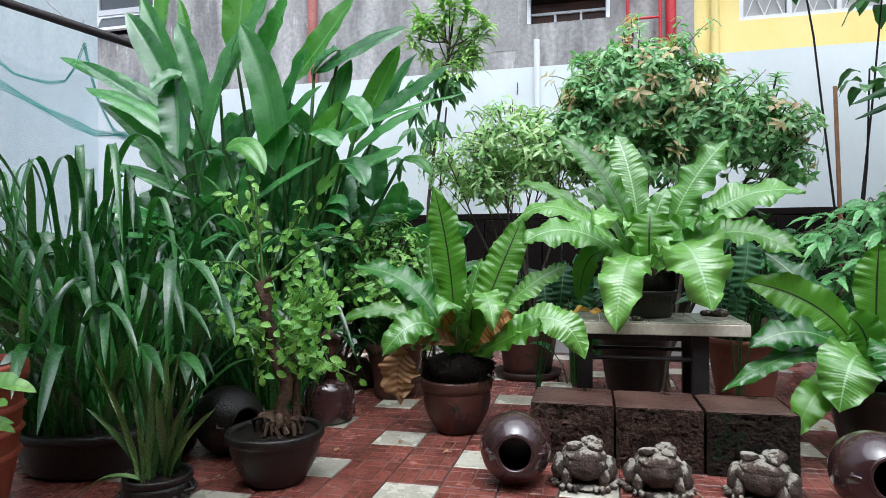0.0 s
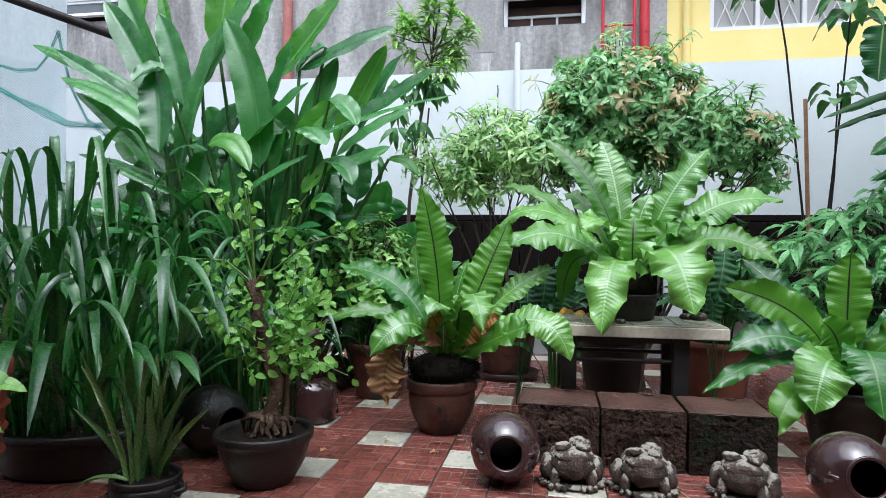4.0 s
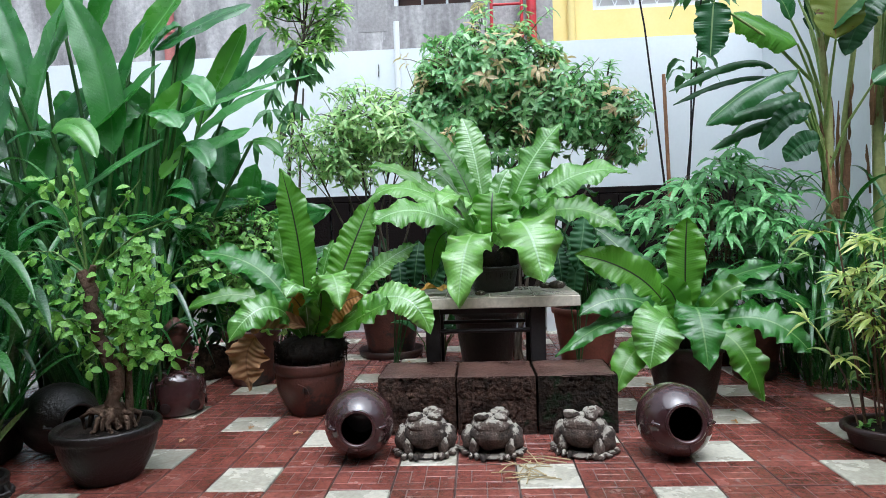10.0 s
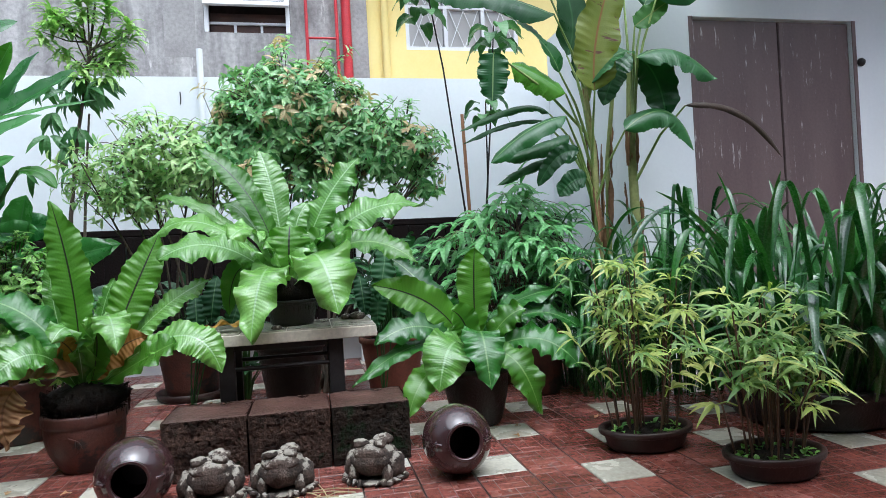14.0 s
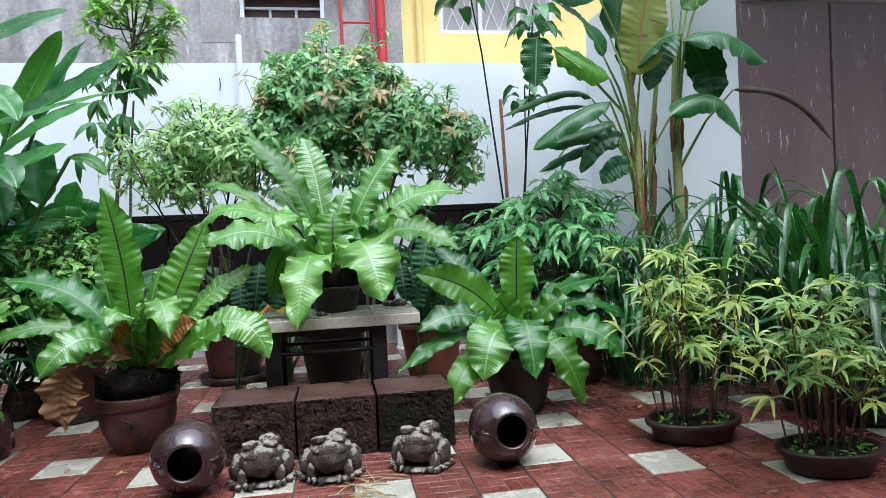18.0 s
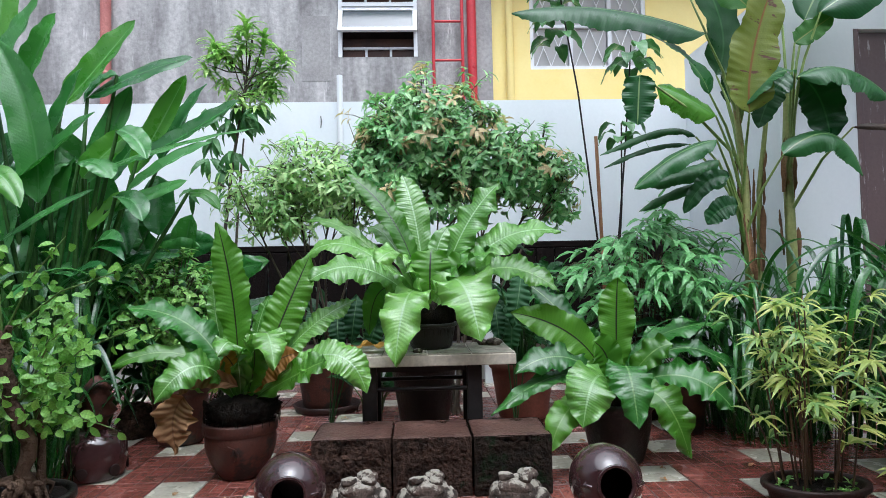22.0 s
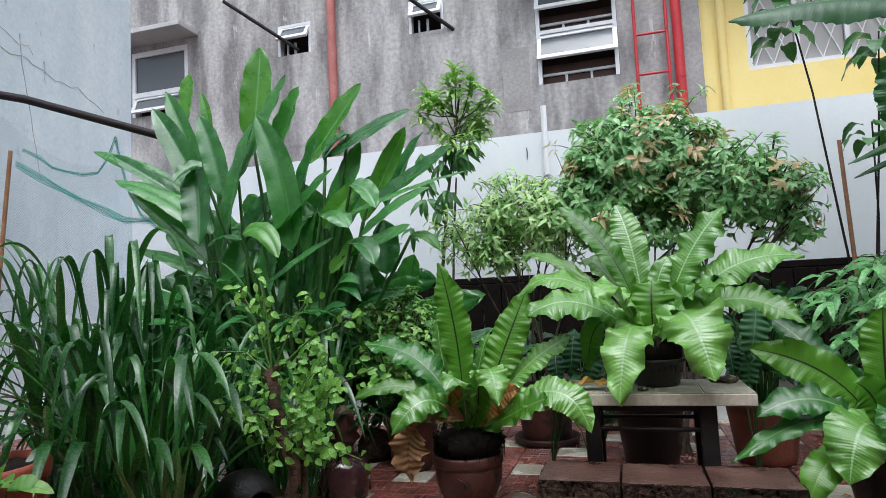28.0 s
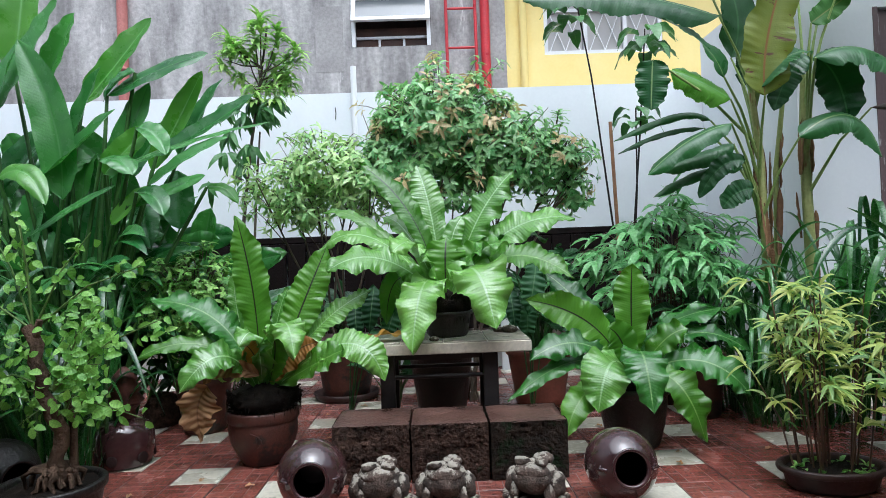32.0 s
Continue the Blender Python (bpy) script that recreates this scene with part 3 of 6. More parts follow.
for y0, z0, n_, dy, dz in ((0.2, 3.75, 26, 0.085, -0.018), (1.0, 3.35, 22, 0.09, -0.02), (1.9, 3.3, 12, 0.02, -0.11), (-0.4, 2.9, 18, 0.11, 0.012)):
    y, z, pts = y0, z0, []
    for k in range(n_):
        pts.append((-3.818, y, z))
        y, z = y + dy * rnd(0.3, 1.6), z + dz + rnd(-0.05, 0.05)
    cracks.tube([p_ for p_ in pts if p_[1] < 3.05], 0.004, 0.002, 4)
tagged(part("wall_crack", cracks, M_CEMENT, None, ""), "jagged dark cracks in the white wall", "crack", kind="structure")
structure("wall_left", Geo().box((-4.02, -4.2, -0.05), (-3.82, WALL_Y - 0.003, 7.5)), M_LEFTWALL, "tall weathered bluish white wall with a crack", "wall")
DOOR_Y = 1.80
g = Geo().wall([3.16, 3.68, 4.97, 6.6], [-0.05, 2.33, 2.95], {(1, 0)}, DOOR_Y, DOOR_Y + 0.18)
structure("wall_side", Geo().box((3.16, DOOR_Y + 0.183, -0.05), (3.32, WALL_Y - 0.003, 2.6)), M_WHITE, "short white wall joining the garden wall", "wall")
structure("wall_door", g, M_WHITE, "white painted wall round a brown double door", "wall")
structure("wall_right", Geo().box((6.4, -4.2, -0.05), (6.6, DOOR_Y - 0.003, 3.2)), M_WHITE, "plain white wall closing the courtyard", "wall")
structure("ceiling_porch", Geo().box((4.08, 0.8, 2.955), (6.6, DOOR_Y + 0.18, 2.985)), M_WHITE, "plain white porch ceiling over the door", "ceiling")


def porch_roof():
    r = thing("porch_roof", (4.06, 0.8, 2.99), "porch roof with a grey ribbed metal edge", "roof")
    part("sheet", Geo().grid([[(-0.12 + 0.02 * k, 0, 0.06 + 0.02 * k + 0.012 * (k % 2)), (-0.12 + 0.02 * k, 1.2, 0.06 + 0.02 * k + 0.012 * (k % 2))] for k in range(60)]), M_ROOF, r, "", False)
    for x, z, q in ((-0.10, -0.02, 0.035), (-0.06, -0.075, 0.03), (-0.13, 0.03, 0.02)):
        part("gutter", Geo().tube([(x, 0, z), (x, 0.6, z), (x, 1.18, z)], q, n=10), M_ROOF, r)


porch_roof()
# unseen slab overhead, its depth set to cut skylight on the fronts
structure("ceiling_eave", Geo().box((-4.0, -4.4, 3.0), (6.6, -1.75, 3.08)), M_CEMENT2, "unseen grey eave added to cut light from the front", "ceiling")
# unseen wall behind the view, brown so that leaves mirror less light
structure("wall_house", Geo().box((-4.0, -4.4, -0.05), (6.6, -4.2, 3.0)), M_BROWNWOOD, "unseen brown backing wall added to dim reflections", "wall")


def double_door():
    d = thing("door_1", (3.68, DOOR_Y + 0.03, 0), "brown painted double door with chipped paint, closed", "door")
    d["kind"] = "structure"
    for x0, x1 in ((0.004, 0.69), (0.698, 1.286)):
        leaf = part("door_leaf", Geo().box((x0, 0, 0.01), (x1, 0.05, 2.32)), M_DOOR, d, "", False, 0.004)
        part("door_edge", Geo().box((x0 + 0.002, -0.008, 0.01), (x0 + 0.03, -0.0005, 2.31)), M_DOOR, leaf, "", False, 0.002)
    part("door_frame", Geo().box((-0.03, -0.035, 0), (0.0, 0.05, 2.33)).box((1.29, -0.035, 0), (1.32, 0.05, 2.33)), M_DOOR, d, "", False)


double_door()


# ---- the buildings behind ----
BACK = 6.05


def cement_building():
    b = thing("apartment_building", (0, BACK, 0), "bare grey cement building with small white awning windows", "building")
    xs = [-9.0, -6.5, -5.45, -3.86, -3.32, -1.80, -1.30, -0.06, 0.97, 1.72]
    zs = [0, 3.66, 4.05, 4.64, 5.02, 5.10, 9.0]
    g = Geo().wall(xs, zs, {(1, 2), (1, 3), (1, 4), (3, 3), (3, 4), (5, 3), (5, 4), (7, 1), (7, 2), (7, 3)}, 0, 0.2)
    part("wall", g, M_CEMENT, b, "streaked bare cement wall", False)
    part("corner_pier", Geo().box((1.722, -0.03, 0), (1.93, 0.4, 5.72)), M_CEMENT2, b, "", False)
    part("pier_cap", Geo().box((1.66, -0.1, 5.722), (1.98, 0.45, 5.9)), M_CEMENT, b, "", False)
    # dark slab standing for the unlit rooms behind the windows
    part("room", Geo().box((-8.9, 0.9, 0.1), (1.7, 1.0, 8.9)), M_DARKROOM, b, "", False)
    part("patch", Geo().box((-0.52, -0.004, 3.35), (-0.16, 0.001, 4.2)), M_CEMENT2, b, "", False)
    part("canopy", Geo().box((-0.22, -0.45, 5.17), (1.09, -0.001, 5.24)), M_CEMENT2, b, "", False, 0.005)
    part("canopy", Geo().box((-6.6, -0.45, 5.2), (-5.25, -0.001, 5.27)), M_ROOF, b, "", False, 0.005)

    def sash(w, x0, x1, z0, z1, tilt, name="sash"):
        m = Matrix.Translation((x0, 0.04, z1)) @ Matrix.Rotation(radians(-tilt), 4, "X")
        wd, h, e = x1 - x0, z1 - z0, 0.055
        fr = part(name, Geo().box((0, -0.02, -h), (e, 0.02, 0)).box((wd - e, -0.02, -h), (wd, 0.02, 0)).box((e, -0.02, -h), (wd - e, 0.02, -h + e)).box((e, -0.02, -e), (wd - e, 0.02, 0)), M_ALU, w, "", False, 0.003, m)
        part("pane", Geo().box((e, -0.004, -h + e), (wd - e, 0.004, -e)), M_GLASS, fr, "", False)

    w = part("window", Geo().box((-0.055, 0.0, 3.665), (-0.005, 0.09, 5.015)).box((0.915, 0.0, 3.665), (0.965, 0.09, 5.015)).box((-0.005, 0.0, 4.33), (0.915, 0.09, 4.38)).box((-0.005, 0, 4.97), (0.915, 0.09, 5.015)), M_ALU, b, "white aluminium awning window, open", False)
    sash(w, -0.05, 0.96, 4.60, 4.97, 22)
    sash(w, -0.05, 0.96, 3.93, 4.32, 22)
    for z0, z1 in ((3.665, 3.95), (4.385, 4.62)):
        part("window_panel", Geo().box((-0.005, 0.15, z0), (0.915, 0.17, z1)), M_BROWNWOOD, w, "brown inner panel", False)
    for z in (3.80, 4.48):
        part("window_bar", Geo().box((-0.005, 0.11, z), (0.915, 0.14, z + 0.03)).box((0.28, 0.11, z - 0.12), (0.31, 0.14, z - 0.001)).box((0.6, 0.11, z - 0.12), (0.63, 0.14, z - 0.001)), M_ALU, w, "", False)
    for x0, x1, z0, z1 in ((-3.86, -3.32, 4.64, 5.1), (-1.80, -1.30, 4.64, 5.1)):
        w = part("window", Geo().box((x0, 0, z0), (x0 + 0.04, 0.09, z1)).box((x1 - 0.04, 0, z0), (x1, 0.09, z1)).box((x0 + 0.04, 0, z1 - 0.04), (x1 - 0.04, 0.09, z1)), M_ALU, b, "small white awning window, open", False)
        sash(w, x0 + 0.02, x1 - 0.02, z0 + 0.17, z1 - 0.03, 32)
        part("window_bar", Geo().box((x0 + 0.24, 0.05, z0), (x0 + 0.27, 0.08, z0 + 0.2)).box((x0 + 0.12, 0.05, z0), (x0 + 0.14, 0.08, z0 + 0.2)), M_ALU, w, "", False)
    w = part("window", Geo().box((-6.5, 0, 4.05), (-6.44, 0.09, 5.1)).box((-5.51, 0, 4.05), (-5.45, 0.09, 5.1)).box((-6.44, 0, 4.36), (-5.51, 0.09, 4.44)).box((-6.44, 0, 5.02), (-5.51, 0.09, 5.1)), M_ALU, b, "white framed window with dark glass", False)
    part("pane", Geo().box((-6.44, 0.03, 4.44), (-5.51, 0.05, 5.02)), M_GLASS, w, "", False)
    sash(w, -6.46, -5.49, 4.07, 4.36, 24)


cement_building()


def downpipe(x, z0, z1, r, mat_, label, elbow=False):
    p = thing("drain_pipe", (x, BACK - r - 0.03, z0), label, "pipe")
    part("pipe", Geo().tube([(0, 0, 0), (0, 0, (z1 - z0) * 0.5), (0, 0, z1 - z0)], r, n=14), mat_, p)
    for z in (0.3, (z1 - z0) * 0.62):
        part("bracket", Geo().lathe([(r * 1.18, z), (r * 1.18, z + 0.05)], 14), mat_, p)
    if elbow:
        part("elbow", Geo().tube([(0, 0, z1 - z0), (0.04, -0.01, z1 - z0 + 0.1), (0.2, -0.02, z1 - z0 + 0.2), (0.5, -0.02, z1 - z0 + 0.24)], r * 1.25, n=12), M_BAMBOO, p, "yellowed plastic pipe elbow")
        part("collar", Geo().lathe([(r * 1.2, z1 - z0 - 0.06), (r * 1.2, z1 - z0 + 0.04)], 14), M_TABLEEDGE, p)


downpipe(-2.94, 0.0, 5.5, 0.065, M_PINKPIPE, "faded red drain pipe on the grey wall", True)
downpipe(1.66, 0.0, 8.9, 0.06, M_REDPAINT, "red drain pipe beside the ladder")


def wall_ladder():
    w = thing("wall_ladder", (1.165, BACK - 0.14, 0), "red painted steel ladder fixed to the grey wall", "ladder")
    for x in (0, 0.37):
        part("rail", Geo().tube([(x, 0, 2.3), (x, 0, 9.0)], 0.021, n=8), M_REDPAINT, w)
    for k in range(13):
        z = 2.56 + 0.502 * k
        part("rung", Geo().tube([(0, 0, z), (0.37, 0, z)], 0.016, n=8), M_REDPAINT, w)


wall_ladder()


def yellow_house():
    h = thing("house", (1.94, BACK + 0.05, 0), "yellow painted upper storey with white windows and green gutter", "house")
    g = Geo().wall([0, 0.5, 2.05, 7.5], [0, 3.50, 4.64, 4.97], {(1, 1)}, 0, 0.2)
    part("wall", g, M_YELLOW, h, "yellow painted wall", False)
    # dark slab in place of the unlit room
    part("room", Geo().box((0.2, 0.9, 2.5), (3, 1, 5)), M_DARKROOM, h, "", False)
    w = part("window", Geo().wall([0.5, 0.55, 1.02, 1.07, 1.54, 1.59, 2.0, 2.05], [3.50, 3.55, 4.06, 4.10, 4.59, 4.64], {(a, b) for a in (1, 3, 5) for b in (1, 3)}, 0.015, 0.1), M_ALU, h, "white framed window with diamond grilles", False)
    for x in (0.55, 1.07, 1.59):
        part("pane", Geo().box((x, 0.06, 3.55), (x + 0.46, 0.07, 4.59)), M_GLASSPALE, w, "", False)
        gr = Geo()
        for k in range(2):
            a = x + 0.03 + 0.2 * k
            gr.tube([(a, 0.035, 3.55), (a + 0.2, 0.035, 4.05)], 0.007, n=5).tube([(a + 0.2, 0.035, 3.55), (a, 0.035, 4.05)], 0.007, n=5)
            gr.tube([(a, 0.035, 4.12), (a + 0.2, 0.035, 4.58)], 0.007, n=5).tube([(a + 0.2, 0.035, 4.12), (a, 0.035, 4.58)], 0.007, n=5)
        part("grille", gr, M_PVC, w)
    part("soffit", Geo().box((-0.02, -0.55, 4.97), (7.5, 0.2, 5.01)), M_SOFFIT, h, "", False)
    fas = Geo()
    for k, (y, z, r) in enumerate(((-0.58, 5.04, 0.07), (-0.62, 5.16, 0.06), (-0.64, 5.26, 0.05))):
        fas.tube([(-0.03, y, z), (7.5, y, z)], r, n=10)
    part("gutter", fas, M_GREENMETAL, h, "dark green ribbed gutter")
    part("roof", Geo().grid([[(-0.05, -0.6, 5.31), (7.6, -0.6, 5.31)], [(-0.05, 4, 6.06), (7.6, 4, 6.06)]]), M_GREENMETAL, h, "", False)
    for x in (0.22, 3.55):
        pipe = part("down_pipe", Geo().tube([(x + 0.12, -0.5, 4.95), (x + 0.02, -0.15, 4.65), (x, -0.07, 4.37), (x, -0.07, 0.5)], 0.05, n=10), M_YELLOW, h)
        part("outlet", Geo().lathe([(0.05, 4.87), (0.075, 4.93), (0.075, 5.0)], 12, Matrix.Translation((x + 0.12, -0.5, 0))), M_GREENMETAL, pipe)


yellow_house()
tagged(part("wall_yellow_base", Geo().box((1.55, WALL_Y + 0.165, 2.0), (6.4, WALL_Y + 0.2, 2.301)), M_WHITE, None, "", False), "white painted top of the garden wall below the yellow house", "wall", kind="structure")


# ---- fence and wall fittings ----
def slat_fence():
    f = thing("slat_fence", (-1.9, WALL_Y - 0.1, 0), "dark brown wooden slat fence below the ledge", "fence")
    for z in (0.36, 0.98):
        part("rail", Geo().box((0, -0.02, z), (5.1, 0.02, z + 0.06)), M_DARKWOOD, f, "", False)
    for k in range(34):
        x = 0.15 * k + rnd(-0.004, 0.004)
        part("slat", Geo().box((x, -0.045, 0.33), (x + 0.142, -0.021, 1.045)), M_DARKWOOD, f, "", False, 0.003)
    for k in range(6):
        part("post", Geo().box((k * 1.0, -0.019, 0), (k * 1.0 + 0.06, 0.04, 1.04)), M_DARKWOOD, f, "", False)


slat_fence()
structure("wall_pier", Geo().box((1.415, WALL_Y - 0.19, -0.01), (1.55, WALL_Y - 0.148, 1.046)), M_WHITE, "white painted pier before the slat fence", "wall", bevel=0.004)
v = thing("vent_pipe", (0.307, WALL_Y - 0.03, 1.9), "short white plastic pipe on the wall top", "pipe")
part("pipe", Geo().tube([(0, 0, 0), (0, 0, 0.3), (0, 0, 0.575)], 0.024, n=14), M_PVC, v)
k = thing("door_bell", (5.03, DOOR_Y - 0.002, 2.03), "small black round knob beside the door", "knob")
part("knob", Geo().lathe([(0.03, 0), (0.03, 0.015), (0.018, 0.03), (0.005, 0.034)], 14, Matrix.Rotation(radians(90), 4, "X")), M_BLACKMETAL, k)
w = thing("wire_hook", (0.15, WALL_Y - 0.01, 2.15), "small dark wire on the white wall", "wire")
part("wire", Geo().tube([(0, 0, 0), (0.005, -0.01, -0.05), (0.0, -0.012, -0.1)], 0.004, n=5), M_BLACKMETAL, w)
b = thing("black_pipe", (-3.78, 0.9, 2.55), "long black pipe crossing from the white wall", "pipe")
part("pipe", Geo().tube([(0, 0, 0.05), (0.8, 0.35, -0.12), (2.0, 0.8, -0.52)], 0.028, n=10), M_BLACKPIPE, b)
for x0, z0 in ((-4.37, 5.32), (-2.0, 5.22)):
    r = thing("iron_bar", (x0, BACK - 0.55, z0), "dark iron bar standing out from the grey wall", "bar")
    part("bar", Geo().tube([(0, -0.05, 0), (0.45, 0.3, -0.33), (0.84, 0.56, -0.62)], 0.028, n=8), M_BLACKMETAL, r)


def hung_net():
    n = thing("garden_net", (-2.7, 1.5, 0.9), "green nylon garden net hung before the white wall", "net")
    g, nx, nz = Geo(), 75, 60

    def at(i, j):
        s, t = i / nx, j / nz
        top = 1.55 - 0.55 * s + 0.22 * (2 * s - 1) ** 2 - 0.1
        return V((-0.95 + 1.5 * s, 0.25 * s + 0.05 * math.sin(7 * s), top * t + 0.05 * math.sin(5 * s + 3 * t)))

    for i in range(-nz, nx + 1, 1):
        for way in (1, -1):
            run = [(i + j if way > 0 else i + nz - j, j) for j in range(0, nz + 1, 4)]
            run = [at(u, j) for u, j in run if 0 <= u <= nx]
            if len(run) > 1:
                g.tube(run, 0.0006, n=3)
    tagged(part("mesh", g, M_NETPALE, n), kind="stuff")

    def bunched(name, line, half, cords):
        """A gathered band of net along a line."""
        b, line = Geo(), [V(q) - V((-2.7, 1.5, 0.9)) for q in line]
        for k in range(cords):
            q = -1 + 2 * k / (cords - 1)
            b.tube([p + V((0, rnd(-0.012, 0.012), half * q * (0.7 + 0.4 * math.sin(1.9 * i)) + rnd(-0.004, 0.004))) for i, p in enumerate(line)], 0.0016, n=4)
        for i in range(len(line) - 1):
            for k in range(14):
                p = line[i].lerp(line[i + 1], k / 14)
                for way in (1, -1):
                    b.tube([p + V((-0.012 * way, 0, -half * 0.8)), p + V((0.012 * way, rnd(-0.01, 0.01), half * 0.8))], 0.001, n=3)
        part(name, b, M_NET, n, "gathered teal band of net")

    random.seed(90)
    bunched("edge_band", ((-3.29, 1.5, 2.17), (-3.13, 1.5, 2.09), (-3.02, 1.5, 2.01), (-2.9, 1.5, 1.97), (-2.75, 1.5, 1.93), (-2.61, 1.5, 1.93), (-2.53, 1.5, 2.02), (-2.46, 1.5, 2.16)), 0.011, 4)
    bunched("fold", ((-3.35, 1.5, 2.07), (-3.14, 1.5, 1.95), (-2.93, 1.5, 1.84), (-2.76, 1.5, 1.75), (-2.56, 1.5, 1.66), (-2.39, 1.5, 1.58), (-2.2, 1.5, 1.56), (-2.04, 1.5, 1.57)), 0.03, 9)
    bunched("hanging_fold", ((-2.46, 1.5, 2.16), (-2.42, 1.5, 2.0), (-2.36, 1.5, 1.8), (-2.25, 1.5, 1.6), (-2.1, 1.5, 1.5)), 0.02, 5)
    s = thing("bamboo_stick", (-2.52, 0.62, 0), "thin dry bamboo stick before the net", "stick")
    part("stick", Geo().tube([(0, 0, 0), (0.1, 0, 0.9), (0.2, 0, 1.86)], 0.014, 0.011, 7), M_BAMBOO, s)


hung_net()


# ---- pots ----
def pot(name, at, r, h, mat_, label, base=0.68, rim=0.03, belly=0.0, soil=True, sx=1.0, sy=1.0, bands=0, rz=0, category="pot"):
    """A planter turned on the wheel, with its rim and its soil."""
    p = thing(name, at, label, category, rz=rz)
    prof = [(r * base * 0.9, 0.0), (r * base, 0.012)]
    for k in range(1, 9):
        s = k / 9
        prof.append((r * (base + (0.93 - base) * s + belly * math.sin(math.pi * s)), h * (0.02 + 0.8 * s) + 0.01))
    prof += [(r * 0.93, h - rim * 1.25), (r * 0.985, h - rim * 1.1), (r, h - rim * 0.8), (r, h - rim * 0.2), (r * 0.975, h), (r * 0.90, h), (r * 0.87, h - rim * 0.4), (r * 0.83, h - 0.05)]
    part("body", Geo().lathe(prof, 36, None, sx, sy, cap="base", wob=0.008), mat_, p)
    for k in range(bands):
        z = h * (0.45 + 0.14 * k)
        rr = r * (base + (0.93 - base) * (z / h) / 0.82 + belly * math.sin(math.pi * min(1, z / h / 0.82)))
        part("band", Geo().lathe([(rr * 0.99, z - 0.012), (rr * 1.045, z), (rr * 0.99, z + 0.012)], 36, None, sx, sy, cap=False), mat_, p)
    if soil:
        g = Geo()
        rows = []
        for i in range(7):
            q = r * 0.865 * i / 6 + 1e-4
            rows.append([(q * sx * math.cos(a), q * sy * math.sin(a), h - 0.02 + 0.018 * noise.noise(V((q * 22, 3 * math.sin(a) + at[0] * 9, 3 * math.cos(a)))) + 0.012 * (1 - i / 6)) for a in [2 * math.pi * k / 24 for k in range(24)]])
        part("soil", g.grid(rows, close=True), M_SOIL, p)
    return p


def tipped_jar(at, r, aim, label, glaze=M_GLAZE):
    """A round glazed jar lying on its belly, mouth along aim."""
    j = thing("jar", at, label, "jar", "tipped round jars")
    q = V(aim).normalized().to_track_quat("Z", "Y").to_matrix().to_4x4()
    c = Matrix.Translation((0, 0, r)) @ q
    prof = [(r * 0.45, -0.82 * r), (r * 0.6, -0.80 * r)]
    for k in range(15):
        a = radians(-52 + 112 * k / 14)
        prof.append((r * math.cos(a), r * math.sin(a)))
    prof += [(r * 0.47, r * 0.885), (r * 0.50, r * 0.93), (r * 0.53, r * 0.97), (r * 0.50, r), (r * 0.44, r * 0.985), (r * 0.42, r * 0.9)]
    part("body", Geo().lathe(prof, 44, c, cap="base"), glaze, j)
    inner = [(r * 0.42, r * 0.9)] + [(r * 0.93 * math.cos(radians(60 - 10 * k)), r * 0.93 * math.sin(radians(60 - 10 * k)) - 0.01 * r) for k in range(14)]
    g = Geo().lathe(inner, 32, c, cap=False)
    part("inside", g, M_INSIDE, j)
    for s in (-1, 1):
        part("lug", Geo().tube([c @ V((s * r * 0.72, r * 0.05, r * 0.62)), c @ V((s * r * 0.80, 0, r * 0.72)), c @ V((s * r * 0.62, -r * 0.05, r * 0.78))], r * 0.05, n=8), glaze, j)
    return j


tipped_jar((0.45, 0.29, 0), 0.124, (0.10, -0.95, 0.10), "brown glazed round jar lying on its side")
tipped_jar((1.55, 0.255, 0), 0.127, (0.02, -0.93, 0.16), "larger brown glazed jar lying on its side")
tipped_jar((-0.72, 0.37, 0), 0.135, (0.85, -0.45, 0.02), "dark glazed jar lying behind the bonsai pot", M_DARKPOT)


